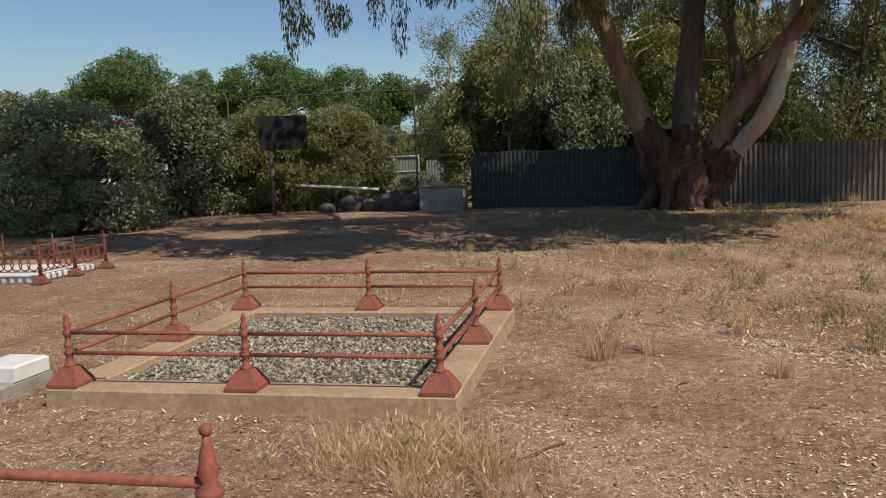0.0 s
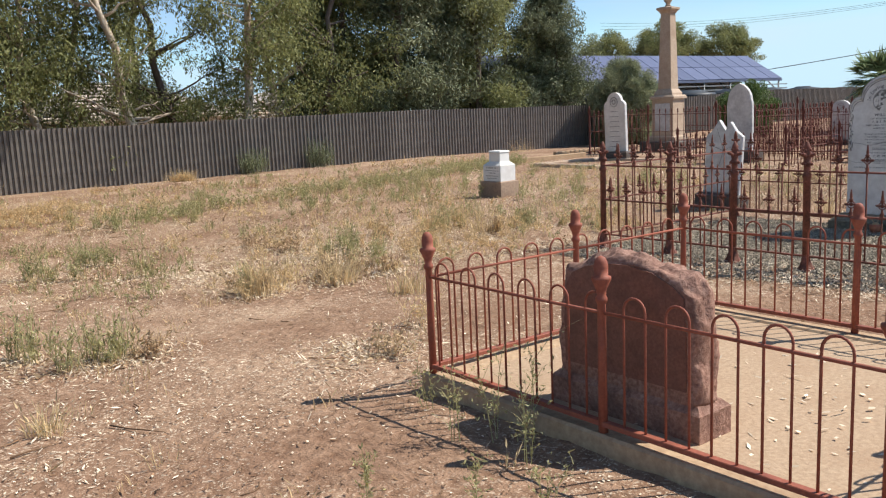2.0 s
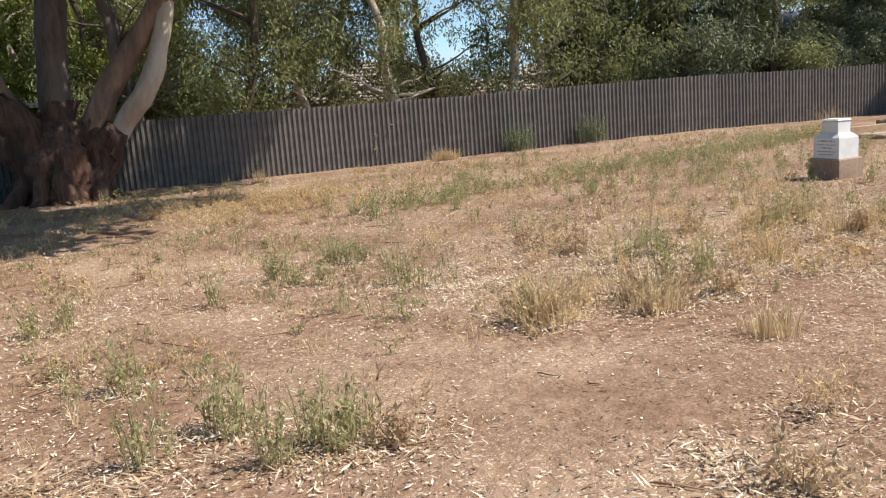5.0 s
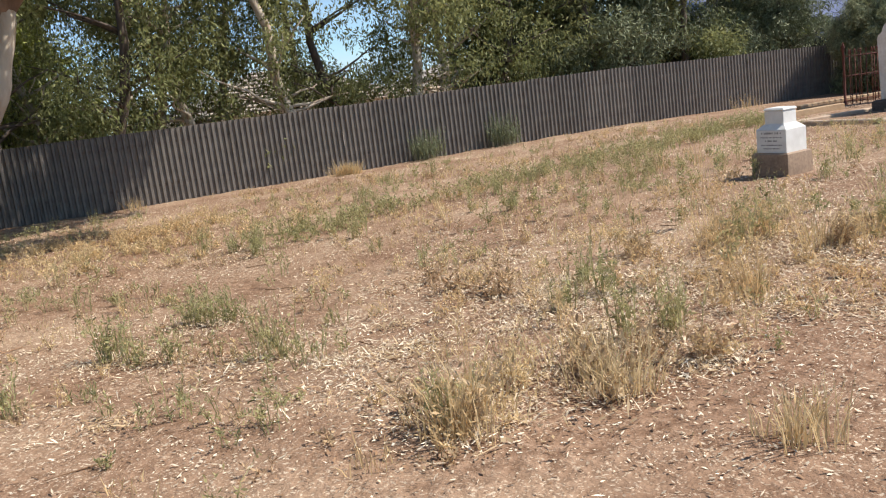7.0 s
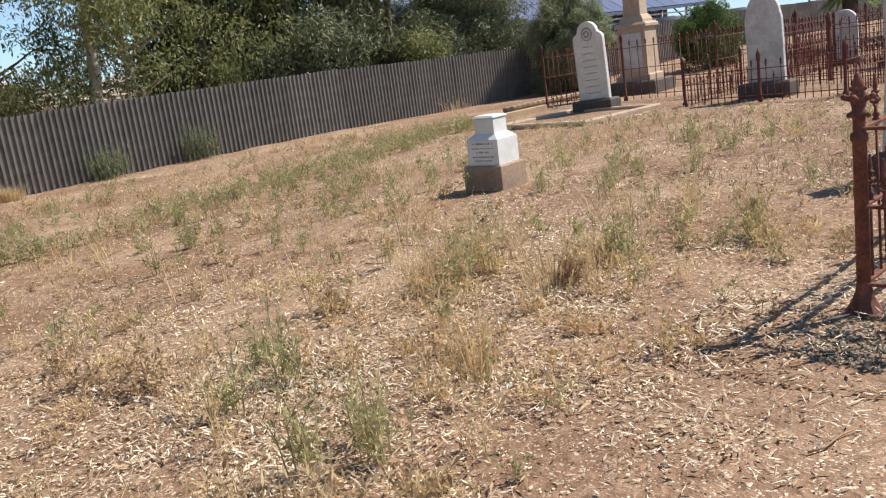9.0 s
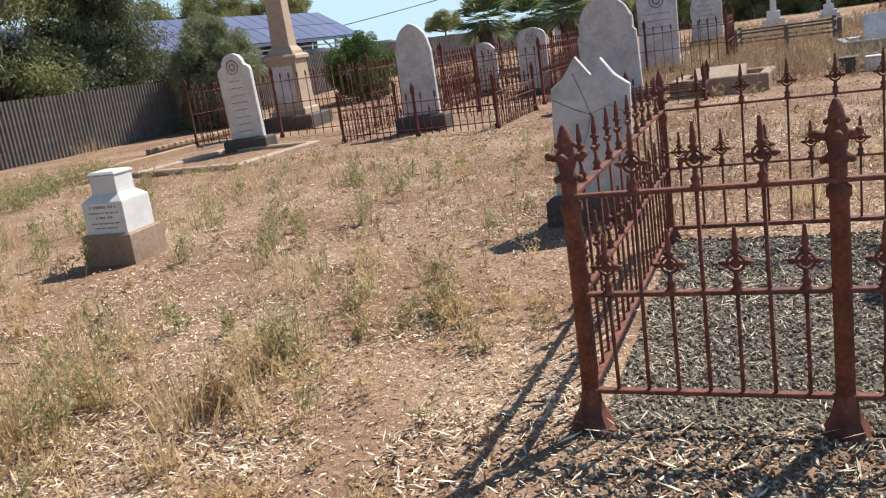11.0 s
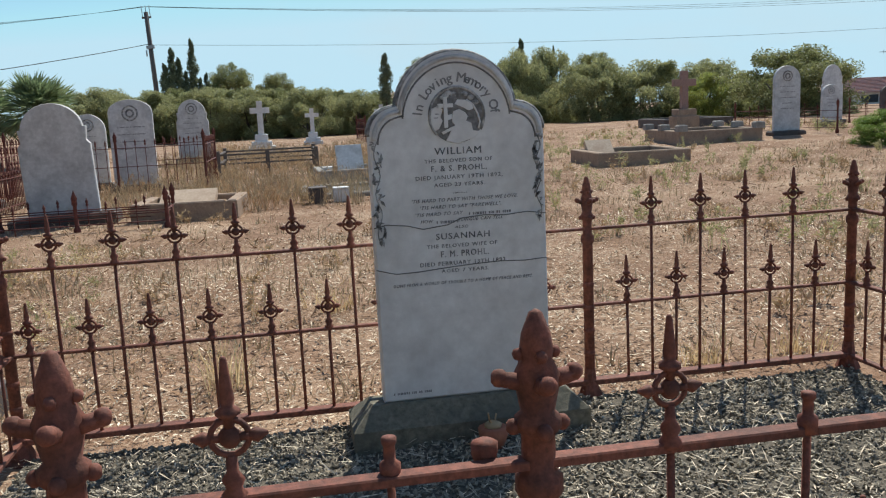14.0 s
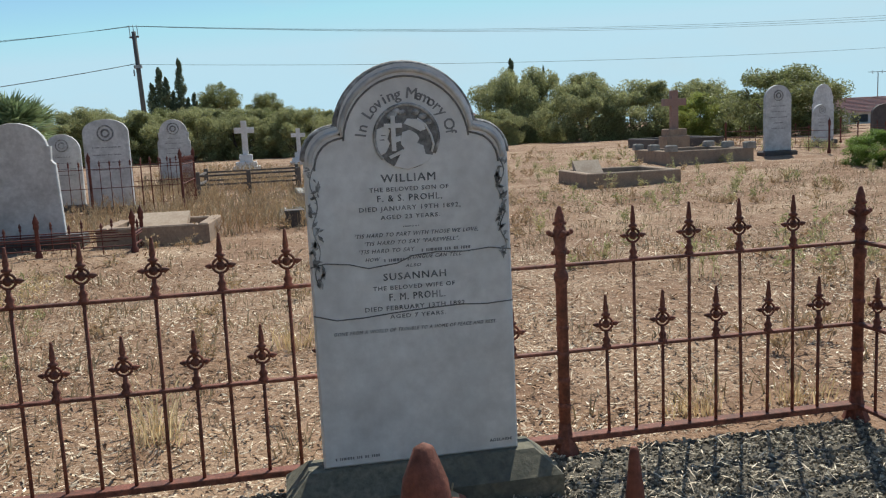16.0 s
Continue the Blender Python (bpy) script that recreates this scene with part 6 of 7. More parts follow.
# left of the gum
plant("olive", -13.7, 17.4, 3.0, "grey-green olive shrub with sprawling crown", 0, 1.25, 0, "shrub")
plant("bush", -13.7, 22.4, 3.7, "dark dense shrub by the court fence", 0, 1.05, 0, "shrub")
plant("bush", -19.8, 22.5, 3.9, "tall dark shrub by the court fence", 60, 1.1, 1, "shrub")
plant("olive", -9.6, 24.6, 3.0, "sprawling shrub behind the black board", 90, 0.95, 0, "shrub", "gum")
plant("bush", -11.4, 23.6, 3.3, "green shrub behind the black board", 30, 0.9, 1, "shrub", "gum")
plant("olive", -17.0, 19.8, 2.9, "grey-green olive shrub by the court", 140, 1.1, 0, "shrub")
plant("olive", -15.4, 20.6, 2.7, "grey-green olive shrub before the court", 220, 1.1, 0, "shrub")
plant("bush", -22.5, 19.0, 3.6, "dark dense shrub by the court", 10, 1.2, 0, "shrub")
plant("bush", -7.3, 25.2, 1.0, "dead brown shrub beside the court", 0, 1.6, 1, "shrub")
for i, (x, y, h, w) in enumerate(((-34.0, 49.4, 9.2, 1.0), (-23.8, 49.6, 8.5, 1.0), (-27.5, 47.7, 7.4, 0.9), (-20.6, 54.0, 8.0, 0.8), (-42, 52, 7.2, 1.0), (-38, 60, 7.5, 1.1))):
    plant("pine", x, y, h, "round-headed green pine beyond the court", 70 * i, w, i)
plant("hedge", -13.2, 43.0, 5.6, "bright green leafy tree beyond the court", 0, 0.75, 0, "tree", "bright")
plant("hedge", -17.5, 45.0, 4.6, "green leafy tree beyond the court", 0, 0.9, 1, "tree", "gum")
for i, (x, y, h) in enumerate(((-9.3, 38.9, 7.6), (-6.2, 38.0, 8.4), (-3.2, 37.0, 8.5), (-7.5, 42.0, 9.0))):
    plant("gum", x, y, h, "tall gum with pale limbs beyond the court", 77 * i, 1.25, i)
for i in range(7):
    plant("hedge", -30 + 5.2 * i, 37 + 2 * (i % 2), 3.6, "dark hedge tree behind the court", 33 * i, 0.9, i, "shrub", "dark" if i % 2 else "gum")

# beyond the graves
H = "dense green hedge shrub along the cemetery edge"
for i in range(9):
    plant("hedge", 57.5 + 1.2 * (i % 2), 16.5 - 3.0 * i, (3.2, 3.1, 3.0, 3.0, 2.8, 2.6, 1.9, 1.6, 2.1)[i], H, 47 * i, 1.05, i, "shrub")
for i in range(8):
    plant("hedge", 60.5, 16.0 - 3.2 * i, (3.3, 3.1, 3.1, 2.9, 2.8, 2.5, 2.1, 2.0)[i], H, 31 * i, 1.0, i + 1, "shrub", "gum" if i % 2 else "")
for i, (x, y, h, w) in enumerate(((57.5, -13.0, 4.3, 0.8), (57.0, -16.5, 4.2, 0.9), (55.5, -19.6, 3.9, 0.9), (62, -9.6, 5.4, 0.6), (63, -12, 5.4, 0.55), (53.0, -23.0, 3.0, 0.8), (58, -26, 2.8, 0.9))):
    plant("hedge", x, y, h, "leafy green tree along the cemetery edge", 59 * i, w * 1.15, i, "shrub", sink=0.6)
plant("hedge", 47.0, -19.8, 3.7, "large dark green rounded bush", 20, 1.25, 0, "shrub", "gum", 0.3)
plant("hedge", 51.2, -17.4, 2.5, "pale yellow-green bush by the hedge", 20, 0.9, 1, "shrub", "yellow")
plant("hedge", 24.6, -8.05, 0.82, "low bright green shrub in the dry grass", 20, 1.3, 1, "shrub", "lime")
for i, (x, y, h, w) in enumerate(((66.4, 13.0, 6.1, 1.0), (66.5, 11.7, 6.65, 0.75), (66.3, 13.5, 5.1, 1.05), (66.5, 12.6, 5.45, 0.9), (66.5, 12.2, 4.55, 1.0), (66.6, 11.3, 4.1, 1.0), (66.6, 10.9, 4.4, 1.0), (55.4, 0.1, 4.5, 1.15), (65.9, -13.2, 5.3, 0.45), (66.5, -11.0, 5.9, 0.95))):
    plant("cypress", x, y, h, "narrow dark green cypress tree", 40 * i, w, 0)
for i, (x, y, h, w) in enumerate(((81.7, 10.3, 6.1, 0.8), (84, 6.5, 5.4, 0.8), (80, -6.0, 5.8, 0.8), (70.5, 31.6, 3.9, 1.0), (62.0, 47.2, 8.2, 0.9), (66, 44.0, 8.0, 0.9), (58.5, 51, 7.6, 0.9), (82, -22, 6.0, 1.0))):
    plant("pine", x, y, h, "distant green round-headed tree", 55 * i, w, i, colour="gum")


def palm(x, y, h, seed):
    rng = random.Random(seed)
    ob = thing("palm", "short fan palm with spiky green fronds", "palm", pose(x, y, on_land(x, y)), "palms")
    part("trunk", Shape().lathe([(0.26, -0.1), (0.2, 0.3 * h), (0.24, 0.52 * h), (0.16, 0.6 * h)], n=9), BARK_DARK, ob)
    quads = []
    for i in range(64):
        a, e = rng.uniform(0, 6.28), rng.uniform(-0.75, 1.5)
        d = Vector((math.cos(a) * math.cos(e), math.sin(a) * math.cos(e), math.sin(e)))
        c = Vector((0, 0, 0.60 * h)) + d * rng.uniform(0.25, 0.6)
        side = d.cross(Vector((0, 0, 1))).normalized()
        up = side.cross(d)
        for j in range(13):
            b = -1.15 + 2.3 * j / 12
            f = (d * math.cos(b) + side * math.sin(b) + up * rng.uniform(-0.12, 0.12)).normalized()
            L = rng.uniform(0.55, 0.9)
            s = f.cross(up).normalized() * 0.035
            tip = c + f * L - Vector((0, 0, 0.10 * L))
            quads.append([c - s * 0.3, c + f * L * 0.55 - s, tip, c + f * L * 0.55 + s])
    part("crown", quads_mesh("crown", quads, PALM_LEAF), None, ob)


for i, (x, y, h) in enumerate(((31.8, 15.3, 3.0), (34.3, 14.6, 2.7), (32.6, 12.8, 2.85), (36, 13.2, 2.7))):
    palm(x, y, h, 30 + i)


# ---- the big gum before the fence ----
def big_gum():
    ob = thing("tree", "huge old gum with several limbs and patchy bark", "tree", pose(0, 0, 0), "trees")
    rng = random.Random(77)
    t = Shape()
    foot = [(0.52 + 0.05 * k / 16, 21.6, -0.15 + 1.75 * k / 16) for k in range(17)]
    t.tube(foot, [0.88 - 0.24 * min(1, k / 5) + 0.14 * max(0, min(1, (k - 5) / 6)) - 0.36 * max(0, (k - 11) / 5) for k in range(17)], 40)
    for a in range(9):
        d = Vector((math.cos(a * 0.7), math.sin(a * 0.7), 0))
        c = Vector((0.45, 21.6, 0))
        t.tube([c + d * 1.08 + Vector((0, 0, -0.12)), c + d * 0.92 + Vector((0, 0, 0.04)), c + d * 0.70 + Vector((0, 0, 0.4)), c + d * 0.45 + Vector((0, 0, 1.0))], [0.10, 0.18, 0.20, 0.2], 8)
    for climb, radius in ((((0.25, 21.6, 0.3), (-0.05, 21.52, 1.0), (-0.32, 21.46, 1.65), (-0.5, 21.41, 2.15)), (0.56, 0.50, 0.44, 0.31)), (((0.8, 21.6, 0.3), (1.05, 21.55, 1.0), (1.34, 21.47, 1.65)), (0.50, 0.42, 0.26)),
                          (((0.55, 21.75, 0.4), (0.52, 21.85, 1.3), (0.56, 21.9, 2.0)), (0.55, 0.45, 0.31)), (((0.8, 21.5, 0.1), (1.2, 21.35, 0.8), (1.66, 21.24, 1.40)), (0.50, 0.40, 0.25))):
        fine = [Vector(climb[min(int(k / 4), len(climb) - 2)]).lerp(Vector(climb[min(int(k / 4), len(climb) - 2) + 1]), (k - 4 * min(int(k / 4), len(climb) - 2)) / 4) for k in range(4 * (len(climb) - 1) + 1)]
        thick = [radius[min(int(k / 4), len(radius) - 2)] + (radius[min(int(k / 4), len(radius) - 2) + 1] - radius[min(int(k / 4), len(radius) - 2)]) * (k / 4 - min(int(k / 4), len(radius) - 2)) for k in range(4 * (len(climb) - 1) + 1)]
        t.tube(fine, thick, 24)
    n = len(t.v)
    for i in range(n):
        p = Vector(t.v[i])
        t.v[i] = tuple(p + Vector((1, 1, 0.2)) * (0.20 * noise.noise(p * 2.1) + 0.15 * noise.noise(Vector((p.x * 7, p.y * 7, p.z * 1.6))) + 0.05 * noise.noise(p * 13)))
    part("trunk", t, BARK_FOOT, ob, "dark red-brown stringy bark at the foot")
    limbs = [([(0.15, 21.6, 0.6), (-0.25, 21.5, 1.5), (-0.55, 21.4, 2.3), (-0.95, 21.3, 3.3), (-1.25, 21.2, 4.2), (-2.1, 20.6, 6.0), (-3.8, 19.2, 7.6), (-6, 17.6, 8.8)], [0.42, 0.36, 0.31, 0.26, 0.24, 0.21, 0.16, 0.07], BARK),
             ([(0.5, 21.8, 0.7), (0.52, 21.9, 1.6), (0.58, 21.9, 2.6), (0.66, 21.9, 3.8), (0.78, 22.0, 5.0), (0.7, 21.5, 7.5), (0.2, 20.0, 9.5), (-0.3, 18.0, 10.5)], [0.40, 0.33, 0.30, 0.29, 0.27, 0.22, 0.14, 0.06], BARK_DARK),
             ([(0.85, 21.6, 0.7), (1.25, 21.5, 1.5), (1.65, 21.4, 2.3), (2.15, 21.3, 3.0), (3.0, 21.1, 4.1), (4.2, 20.4, 5.8), (5.4, 18.8, 7.6), (6.2, 16.8, 8.9)], [0.36, 0.28, 0.25, 0.23, 0.21, 0.18, 0.12, 0.05], BARK),
             ([(1.48, 21.3, 1.1), (1.75, 21.22, 1.5), (2.15, 21.15, 1.95), (2.5, 21.1, 2.6), (2.72, 21.05, 3.2), (2.95, 21.2, 4.4), (3.4, 21.8, 6.5), (4.0, 22.5, 8.5)], [0.20, 0.21, 0.21, 0.20, 0.18, 0.16, 0.11, 0.05], BARK_PALE),
             ([(1.75, 21.4, 2.4), (1.8, 21.6, 3.2), (1.6, 21.8, 4.2), (1.5, 22.0, 6.0)], [0.14, 0.12, 0.10, 0.05], BARK_DARK),
             ([(-3.8, 19.2, 7.6), (-3.6, 17.8, 6.4), (-3.9, 16.8, 5.0)], [0.10, 0.08, 0.04], BARK_DARK)]
    for pts, radii, material in limbs:
        fine, rr = [], []
        for i in range(len(pts) - 1):
            for k in range(3):
                f = k / 3
                p = Vector(pts[i]).lerp(Vector(pts[i + 1]), f)
                fine.append(p + Vector((noise.noise(p * 1.3), noise.noise(p * 1.3 + Vector((9, 0, 0))), 0)) * 0.07)
                rr.append((radii[i] + (radii[i + 1] - radii[i]) * f) * (1 + 0.12 * noise.noise(p * 3)))
        fine.append(Vector(pts[-1]))
        rr.append(radii[-1])
        part("limb", Shape().tube(fine, rr, 10), material, ob)
    # These crown clumps hang out of view, placed for the shade they cast.
    centres, radii = [], []
    for i in range(95):
        a, q = rng.uniform(0, 6.28), math.sqrt(rng.random())
        centres.append((-1.8 + 9.5 * q * math.cos(a), 15.0 + 5.6 * q * math.sin(a), 6.6 + rng.uniform(0, 4.2) * (1 - 0.4 * q)))
        radii.append((rng.uniform(0.9, 1.5), rng.uniform(0.9, 1.5), rng.uniform(0.7, 1.2)))
    # Extra unseen clumps, added to deepen the shade on the ground.
    for i in range(28):
        centres.append((rng.uniform(2, 7), rng.uniform(13.2, 16.6), rng.uniform(7.6, 10)))
        radii.append((1.2, 1.2, 0.9))
    # More unseen clumps, added to shade the trunk and the steel fence.
    for i in range(23):
        centres.append((rng.uniform(1.5, 9.5), rng.uniform(18, 22), rng.uniform(6.4, 9)))
        radii.append((1.1, 1.1, 0.9))
    part("crown", quads_mesh("crown", leaf_cloud(centres, radii, 330, 0.36, 0.12, 0.4, 78), LEAF_GUM), None, ob)
    centres, radii = [], []
    for x, y, z, n_ in ((-7.2, 16.6, 4.55, 6), (-6.0, 17.0, 4.8, 6), (-4.9, 17.3, 4.5, 5), (-3.9, 17.8, 5.2, 8), (-3.2, 19.4, 4.6, 10), (-2.6, 19.8, 3.9, 9), (-1.8, 20.0, 4.7, 10), (-1.2, 19.8, 4.6, 6), (-3.4, 20.4, 3.4, 7), (2.2, 20.3, 4.7, 9), (1.6, 20.8, 5.0, 7), (3.6, 20.2, 4.9, 8), (4.6, 20.4, 4.6, 9), (5.6, 20.6, 4.9, 8), (-0.2, 20.2, 5.2, 6)):
        for _ in range(n_):
            centres.append((x + rng.uniform(-0.6, 0.6), y + rng.uniform(-0.5, 0.5), z + rng.uniform(-0.5, 0.7)))
            radii.append((0.22, 0.22, rng.uniform(0.3, 0.6)))
    part("hanging_foliage", quads_mesh("hanging_foliage", leaf_cloud(centres, radii, 130, 0.15, 0.03, 0.85, 79), LEAF_GUM), None, ob, "drooping strings of gum leaves")


big_gum()


# ---- grass, weeds and litter ----
PLOTS = ((7.85, 10.6, 2.85, 7.1), (3.25, 5.75, 1.65, 4.4), (-3.75, -1.1, 4.2, 7.0), (10.15, 10.85, 11.3, 12.0), (-5.3, -4.0, 2.9, 4.9), (-9.4, -7.5, 9.2, 10.95), (10.8, 11.4, 7.2, 8.05), (-0.9, 1.9, 20.3, 22.9),
         (15.8, 18.5, 14, 16.3), (19.5, 20.9, 6.5, 8.2), (24.1, 26.5, -3.1, -0.8), (27.7, 31.5, -7.4, -4.3))


def clear(x, y):
    ok = np.ones(len(x), bool)
    for a, b, c, d in PLOTS:
        ok &= ~((x > a) & (x < b) & (y > c) & (y < d))
    return ok


def patchy(x, y, seed=0.0):
    """0 to 1: how overgrown a spot is."""
    v = np.sin(0.9 * x + 1.7 * np.sin(0.6 * y + seed)) + np.sin(1.1 * y + 1.3 * np.sin(0.8 * x - seed)) + 0.8 * np.sin(2.3 * x - 1.9 * y + seed) + 0.6 * np.sin(3.7 * x + 3.1 * y)
    return np.clip(0.5 + v / 5, 0, 1)


def strips(base, lean, height, width, rng):
    """Curved two-piece blades. base (n, 3), lean (n, 2)."""
    n = len(base)
    a = rng.uniform(0, 6.28, n)
    side = np.stack([np.cos(a), np.sin(a), np.zeros(n)], -1) * width[:, None] / 2
    mid = base + np.stack([lean[:, 0] * 0.35, lean[:, 1] * 0.35, height * 0.6], -1)
    tip = base + np.stack([lean[:, 0], lean[:, 1], height], -1)
    return np.concatenate([np.stack([base - side, base + side, mid + side * 0.8, mid - side * 0.8], 1), np.stack([mid - side * 0.8, mid + side * 0.8, tip + side * 0.15, tip - side * 0.15], 1)])


def tussocks(name, label, x, y, high, blades, material, seed, spread=0.10, wide=0.006, heads=0.0):
    rng = np.random.default_rng(seed)
    n = len(x)
    cx, cy, h = np.repeat(x, blades), np.repeat(y, blades), np.repeat(high, blades)
    m = n * blades
    r, a = spread * np.repeat(rng.uniform(0.5, 1.5, n), blades) * rng.random(m) ** 0.6, rng.uniform(0, 6.28, m)
    px, py = cx + r * np.cos(a), cy + r * np.sin(a)
    hh = h * rng.uniform(0.35, 1.1, m)
    lean = np.stack([np.cos(a), np.sin(a)], -1) * (hh * rng.uniform(0.05, 0.7, m))[:, None] + rng.normal(0, 0.02, (m, 2))
    base = np.stack([px, py, land(px, py) - 0.005], -1)
    q = strips(base, lean, hh, wide * rng.uniform(0.6, 1.5, m), rng)
    if heads:
        k = rng.random(m) < heads
        tip = base[k] + np.stack([lean[k, 0], lean[k, 1], hh[k]], -1)
        c = len(tip)
        d = np.stack([lean[k, 0] * 0.6, lean[k, 1] * 0.6, hh[k] * 0.4], -1)
        d = d / np.linalg.norm(d, axis=1, keepdims=True) * rng.uniform(0.03, 0.07, (c, 1))
        s = rng.normal(size=(c, 3)) * 0.003
        q = np.concatenate([q, np.stack([tip - d * 0.3, tip + s, tip + d, tip - s], 1)])
    return tagged(new(name, quads_mesh(name, q, material)), label, "grass", kind="stuff")


def weeds(name, label, x, y, high, stems, material, seed, spread=0.09, leaf=0.045):
    """Upright branching weeds: thin stems set with small leaves."""
    rng = np.random.default_rng(seed)
    n = len(x)
    m = n * stems
    a, r = rng.uniform(0, 6.28, m), spread * rng.random(m) ** 0.5
    px, py = np.repeat(x, stems) + r * np.cos(a), np.repeat(y, stems) + r * np.sin(a)
    hh = np.repeat(high, stems) * rng.uniform(0.5, 1.1, m)
    lean = np.stack([np.cos(a), np.sin(a)], -1) * (hh * rng.uniform(0.02, 0.24, m))[:, None]
    base = np.stack([px, py, land(px, py) - 0.005], -1)
    q = [strips(base, lean, hh, np.full(m, 0.006), rng)]
    per = 11
    t = rng.uniform(0.15, 1.0, (m, per))
    c = base[:, None] + np.stack([lean[:, None, 0] * t ** 1.6, lean[:, None, 1] * t ** 1.6, hh[:, None] * t], -1)
    c = c.reshape(-1, 3)
    k = len(c)
    b = rng.uniform(0, 6.28, k)
    d = np.stack([np.cos(b), np.sin(b), rng.uniform(0.6, 3.2, k)], -1)
    d /= np.linalg.norm(d, axis=1, keepdims=True)
    ln = leaf * rng.uniform(0.5, 1.4, (k, 1)) * (1.25 - 0.6 * t.reshape(-1, 1))
    s = np.cross(d, rng.normal(size=(k, 3)))
    s /= np.linalg.norm(s, axis=1, keepdims=True)
    q.append(np.stack([c, c + d * ln * 0.5 + s * ln * 0.075, c + d * ln, c + d * ln * 0.5 - s * ln * 0.075], 1))
    return tagged(new(name, quads_mesh(name, np.concatenate(q), material)), label, "weeds", kind="stuff")


def scatter(count, box, seed, power=1.0, shift=0.0):
    rng = np.random.default_rng(seed)
    x, y = rng.uniform(box[0], box[1], count), rng.uniform(box[2], box[3], count)
    keep = clear(x, y) & (rng.random(count) < patchy(x, y, shift) ** power)
    return x[keep], y[keep]


rg = np.random.default_rng(50)
ax, ay = scatter(2600, (-4, 17, 7.6, 22.2), 51, 2.8)
tussocks("dry_grass", "dry straw-coloured grass tussocks across the field", ax, ay, rg.uniform(0.03, 0.13, len(ax)), 14, STRAW, 52, 0.12, 0.005, 0.25)
bx, by = scatter(2300, (12.4, 42, -16, 20), 53, 2.2, 2.0)
keep = ~((by > 10.5) & (bx < 11))
tussocks("dry_grass", "pale dry grass between the graves", bx[keep], by[keep], rg.uniform(0.05, 0.17, keep.sum()), 14, STRAW_DULL, 54, 0.22, 0.008, 0.3)
cx_, cy_ = scatter(420, (-6.5, 3.0, 1.5, 9.0), 55, 1.6, 1.0)
tussocks("dry_grass", "short dry grass in the bare earth", cx_, cy_, rg.uniform(0.04, 0.13, len(cx_)), 12, STRAW, 56, 0.08, 0.005, 0.2)
NEAR_STRAW = ((-1.14, 3.72, 0.10, 0.30), (-0.95, 3.95, 0.09, 0.28), (-1.35, 3.95, 0.09, 0.25), (-0.8, 3.6, 0.09, 0.22), (-0.39, 5.90, 0.30, 0.09), (-0.1, 6.2, 0.18, 0.08), (0.74, 5.67, 0.14, 0.07), (1.61, 5.12, 0.15, 0.06), (0.64, 7.30, 0.22, 0.10),
              (4.92, 6.61, 0.24, 0.08), (3.98, 7.60, 0.32, 0.16), (4.05, 7.85, 0.30, 0.15), (4.92, 8.0, 0.28, 0.15), (4.80, 7.53, 0.26, 0.15), (6.35, 8.36, 0.30, 0.14), (5.0, 6.69, 0.15, 0.08), (7.79, 8.76, 0.32, 0.14), (7.96, 9.86, 0.34, 0.2), (7.4, 9.5, 0.34, 0.2),
              (9.13, 8.11, 0.14, 0.07), (10.85, 3.05, 0.16, 0.12), (10.75, 3.6, 0.15, 0.1), (11.25, 6.19, 0.30, 0.10), (12.89, 5.53, 0.2, 0.12), (4.5, 21.9, 0.28, 0.22), (20.6, 21.9, 0.45, 0.3), (4.19, 7.72, 0.3, 0.14), (4.81, 7.69, 0.25, 0.14))
gold = np.random.default_rng(7)
tussocks("golden_grass", "low patch of golden dry grass", -1.1 + gold.normal(0, 0.30, 70), 3.75 + gold.normal(0, 0.18, 70), gold.uniform(0.06, 0.14, 70), 80, STRAW, 8, 0.10, 0.0022, 0.2)
for x, y, h, r in NEAR_STRAW:
    k = 5
    tx, ty = x + rg.normal(0, r * 0.6, k), y + rg.normal(0, r * 0.6, k)
    tussocks("grass_tussock", "dry golden grass tussock on bare earth", tx, ty, np.full(k, h), 15, STRAW, int(100 * x + 1000), r * 0.8, 0.006, 0.35)
GREEN = np.array([(1.44, 6.47), (1.79, 6.75), (2.25, 6.23), (2.33, 6.32), (2.18, 6.36), (1.98, 6.21), (0.78, 9.62), (1.0, 9.71), (2.14, 9.94), (2.79, 11.02), (3.61, 11.67), (3.78, 11.38), (4.73, 14.14), (4.61, 14.68), (1.39, 7.72), (1.87, 6.61),
                  (3.66, 11.52), (3.5, 11.7), (2.79, 10.96), (2.95, 10.8), (3.17, 10.54), (3.81, 9.86), (3.7, 10.05), (4.86, 14.56), (4.31, 15.05), (5.84, 13.78), (5.54, 9.1), (5.95, 9.16), (5.56, 8.0), (3.98, 7.82), (6.03, 9.52), (5.65, 8.21), (5.36, 8.23),
                  (8.47, 8.76), (9.21, 8.19), (8.39, 8.71), (8.54, 10.06), (11.4, 9.79), (10.7, 10.29)])
GOLD = np.array([(1.07, 8.28), (0.54, 8.59), (4.59, 8.16), (4.21, 5.54), (0.63, 7.06), (4.54, 17.6), (3.02, 15.36), (2.67, 14.77), (4.75, 11.72), (3.14, 16.11), (3.93, 14.72), (6.8, 9.97), (7.43, 9.59), (6.5, 8.43), (4.15, 7.79), (4.47, 8.01),
                 (3.61, 17.55), (5.12, 18.06), (6.63, 8.51), (7.8, 9.56), (7.56, 9.74), (7.19, 10.69), (9.56, 8.85), (5.39, 7.55), (10.13, 9.15), (13.2, 9.49), (9.16, 8.13), (7.85, 9.49), (7.81, 9.94), (7.36, 9.22), (8.68, 10.94)])
